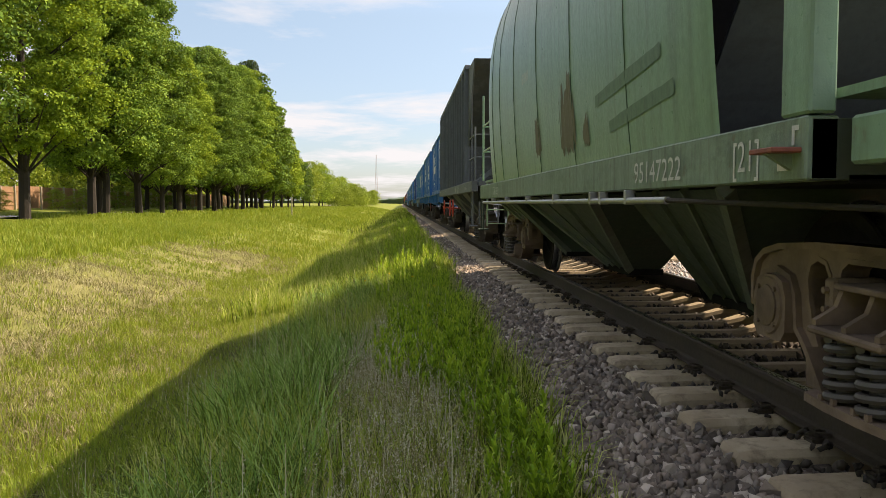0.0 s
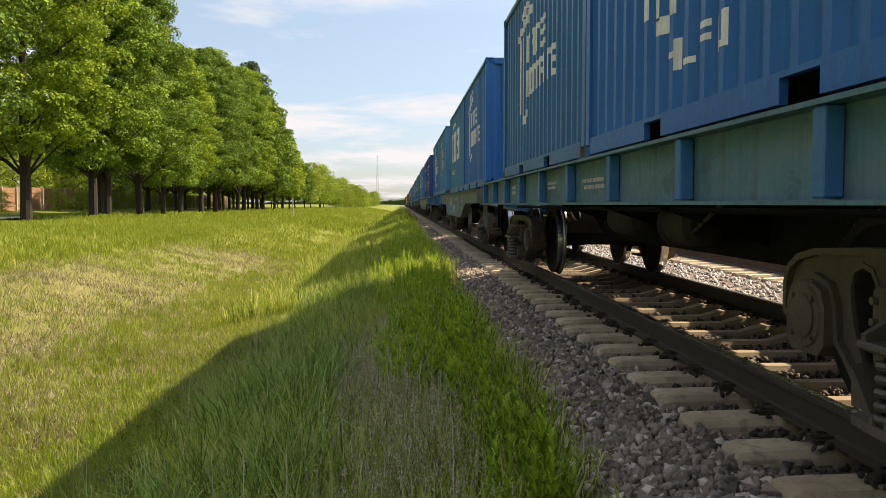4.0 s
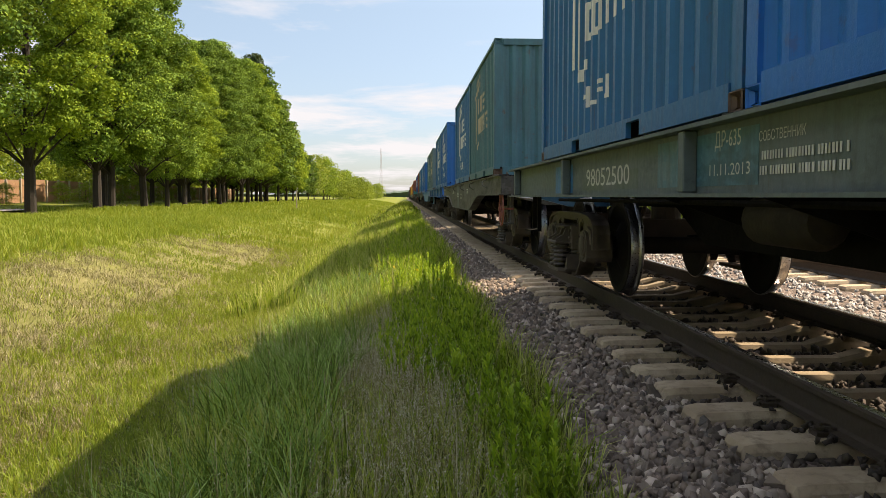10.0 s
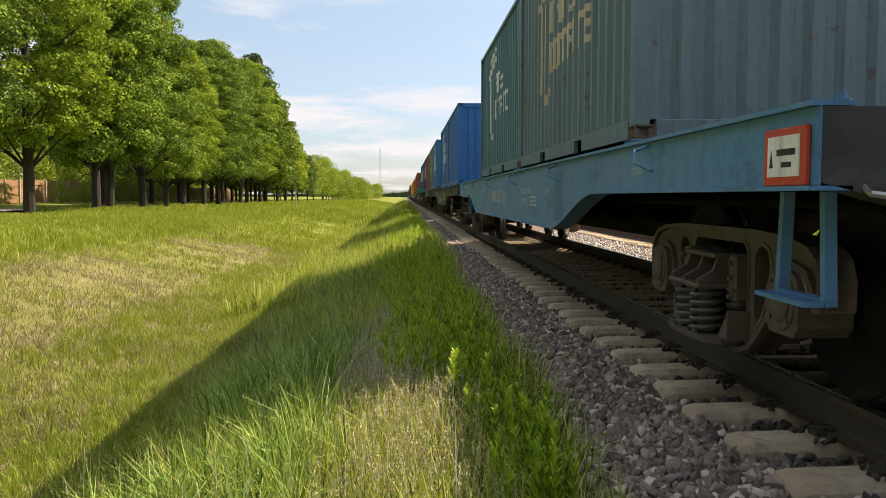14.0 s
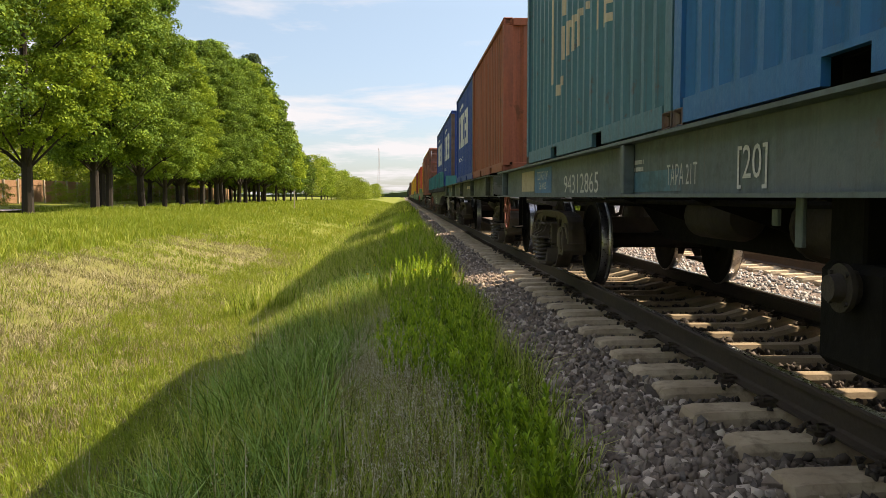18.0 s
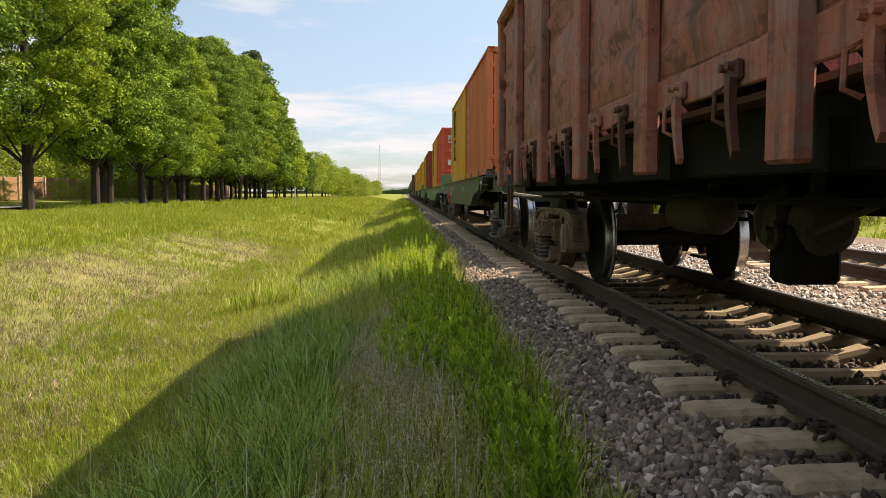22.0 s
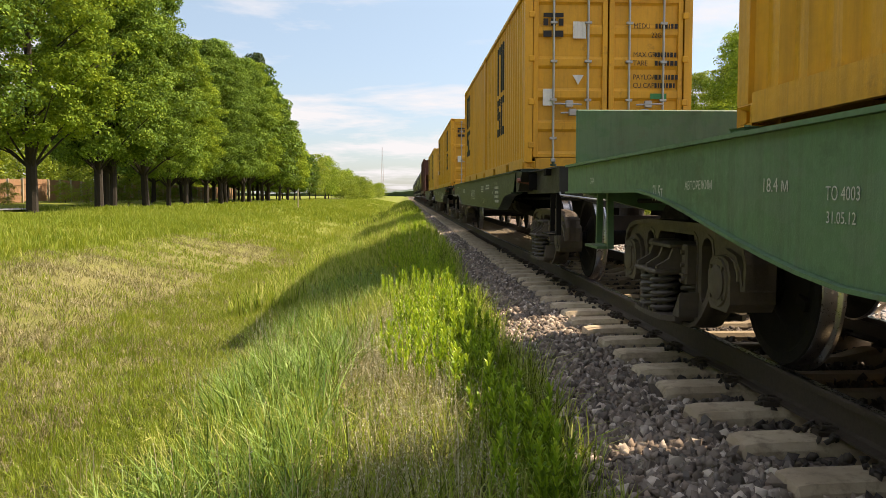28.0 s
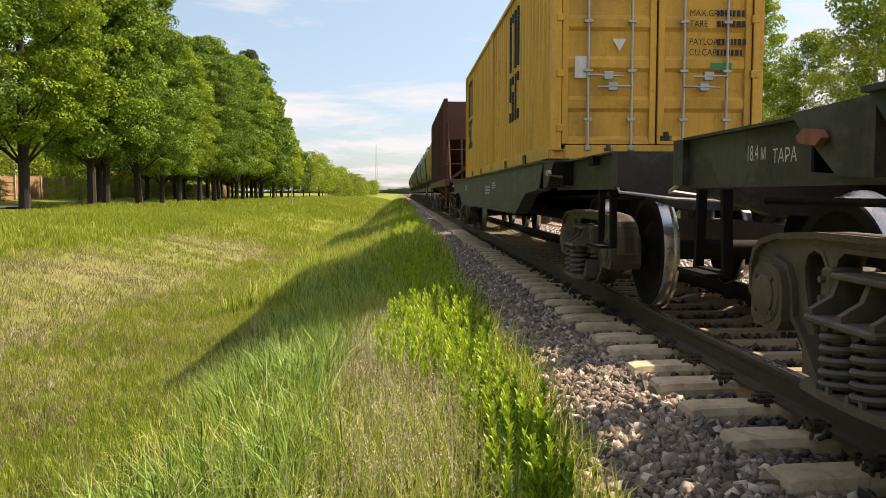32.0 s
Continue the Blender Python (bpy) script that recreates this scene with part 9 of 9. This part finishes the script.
while fy < 160:
    gz0 = float(ground_z(-33.5, fy))
    part("post", POST_MESH, None, fence, at=pose(0.1, fy, gz0))
    if n_board < 300:
        for k in range(1, 19):
            part("board", BOARD_MESH, None, fence, at=pose(0, fy + k * 0.135, gz0 + 0.08 + 0.01 * (k % 3)))
            n_board += 1
    else:
        g = Geo()
        for k in range(1, 19):
            g.box(-0.012, 0.012, fy + k * 0.135 - 0.062, fy + k * 0.135 + 0.062, gz0 + 0.08, gz0 + 2.08)
        tagged(part("distant_planking", g, WOOD, fence), kind="stuff")
    for z in (0.5, 1.6):
        part("fence_rail", Geo().box(0.014, 0.06, fy + 0.07, fy + 2.5, gz0 + z, gz0 + z + 0.1), WOOD, fence)
    fy += 2.57

PATHM = metal_mat("path_gravel", (0.30, 0.29, 0.27), 0.95, 0.0, 0.01, 30, (0.2, 0.19, 0.17), 0.5)
pv, pf = [], []
py = np.arange(-40, 330, 4.0)
for y in py:
    for x in (-26.0, -24.2):
        pv.append((x, y, float(np.interp(x, PX, PZ)) + 0.09))
for i in range(len(py) - 1):
    pf.append((2 * i, 2 * i + 1, 2 * i + 3, 2 * i + 2))
tagged(part("path", Geo().add(pv, pf), PATHM), "pale gravel path under the trees", "path", kind="structure")

# weathered stake with a bird box head in the meadow, and a slim pole by the trees
stake = thing("meadow_post", "thin grey stake standing in the meadow", "post", at=pose(-9.0, 68.0, float(ground_z(-9.0, 68.0))))
part("stake", Geo().tube([(0, 0, -0.3), (0, 0, 1.7)], 0.05, 6), POST, stake)
lamp_post = thing("utility_pole", "pale slim concrete pole behind the trees", "pole", at=pose(-24.0, 53.2, float(ground_z(-24.0, 53.2))))
part("shaft", Geo().tube([(0, 0, -0.3), (0, 0, 7.0)], 0.09, 8, 0.06), POST, lamp_post)

mast_mat = metal_mat("mast_paint", (0.36, 0.30, 0.31), 0.6, 0.2, 0.001, 5, (0.5, 0.48, 0.48), 0.5)
mast = thing("lattice_mast", "distant slim lattice mast", "mast", at=pose(-34.0, 1150.0, -1.0))
legs = [(-2.2, -2.2), (2.2, -2.2), (2.2, 2.2), (-2.2, 2.2)]
for a, b in legs:
    part("mast_leg", Geo().tube([(a, b, 0), (a * 0.18, b * 0.18, 70)], 0.20, 4, 0.10), mast_mat, mast)
br = Geo()
for k in range(14):
    z0, z1 = k * 5.0, k * 5.0 + 5.0
    s0, s1 = 1 - 0.82 * z0 / 70, 1 - 0.82 * z1 / 70
    for i in range(4):
        (a, b), (c, d) = legs[i], legs[(i + 1) % 4]
        br.tube([(a * s0, b * s0, z0), (c * s1, d * s1, z1)], 0.07, 3)
part("bracing", br, mast_mat, mast)

# far wooded rise
# leaf greens turned bluish: the haze of distance is in the colour
HILL = leaf_mat("far_wood", [(0.055, 0.09, 0.075), (0.08, 0.12, 0.09), (0.10, 0.14, 0.10)], 0.1, 0.01)
hv, hf = [], []
hr = random.Random(2)
xsn = np.linspace(-900, 900, 240)
for i, x in enumerate(xsn):
    h = 13 + 5 * math.sin(x / 140) + 3 * math.sin(x / 37 + 1) + hr.uniform(-1.2, 1.2)
    hv += [(x, 1900, -2), (x, 1890, h * 0.75), (x, 1930, h), (x, 2000, -2)]
for i in range(len(xsn) - 1):
    for k in range(3):
        hf.append((4 * i + k, 4 * i + 4 + k, 4 * i + 5 + k, 4 * i + 1 + k))
tagged(part("backdrop", Geo().add(hv, hf), HILL), "far wooded rise on the horizon", "backdrop", kind="structure")


# ---------------------------------------------------------------- what moves
def run(t):
    """How far the train has come after t seconds, in metres."""
    return 11.558 * t - 0.012959 * t * t - 0.0000963 * t ** 3


def motions():
    """The train comes on past the camera; its wheels roll."""
    for ob in MOVERS:
        x, y, z = ob.location
        walk(ob, [(t, pose(x, y - run(t), z)) for t in range(0, 33, 4)])
    # all leading wheelsets of the bogies roll alike, and so do all trailing ones
    for wheels, q in ((WHEELS_FRONT, -1), (WHEELS_BACK, 1)):
        first = wheels[0]
        walk(first, [(k / 30, pose(0, q * AXLE_GAP / 2, WHEEL_R, math.degrees(run(k / 30) / WHEEL_R))) for k in range(0, 961)])
        for other in wheels[1:]:
            other.rotation_mode = "QUATERNION"
            data = other.animation_data_create()
            data.action = first.animation_data.action
            data.action_slot = first.animation_data.action_slot


motions()
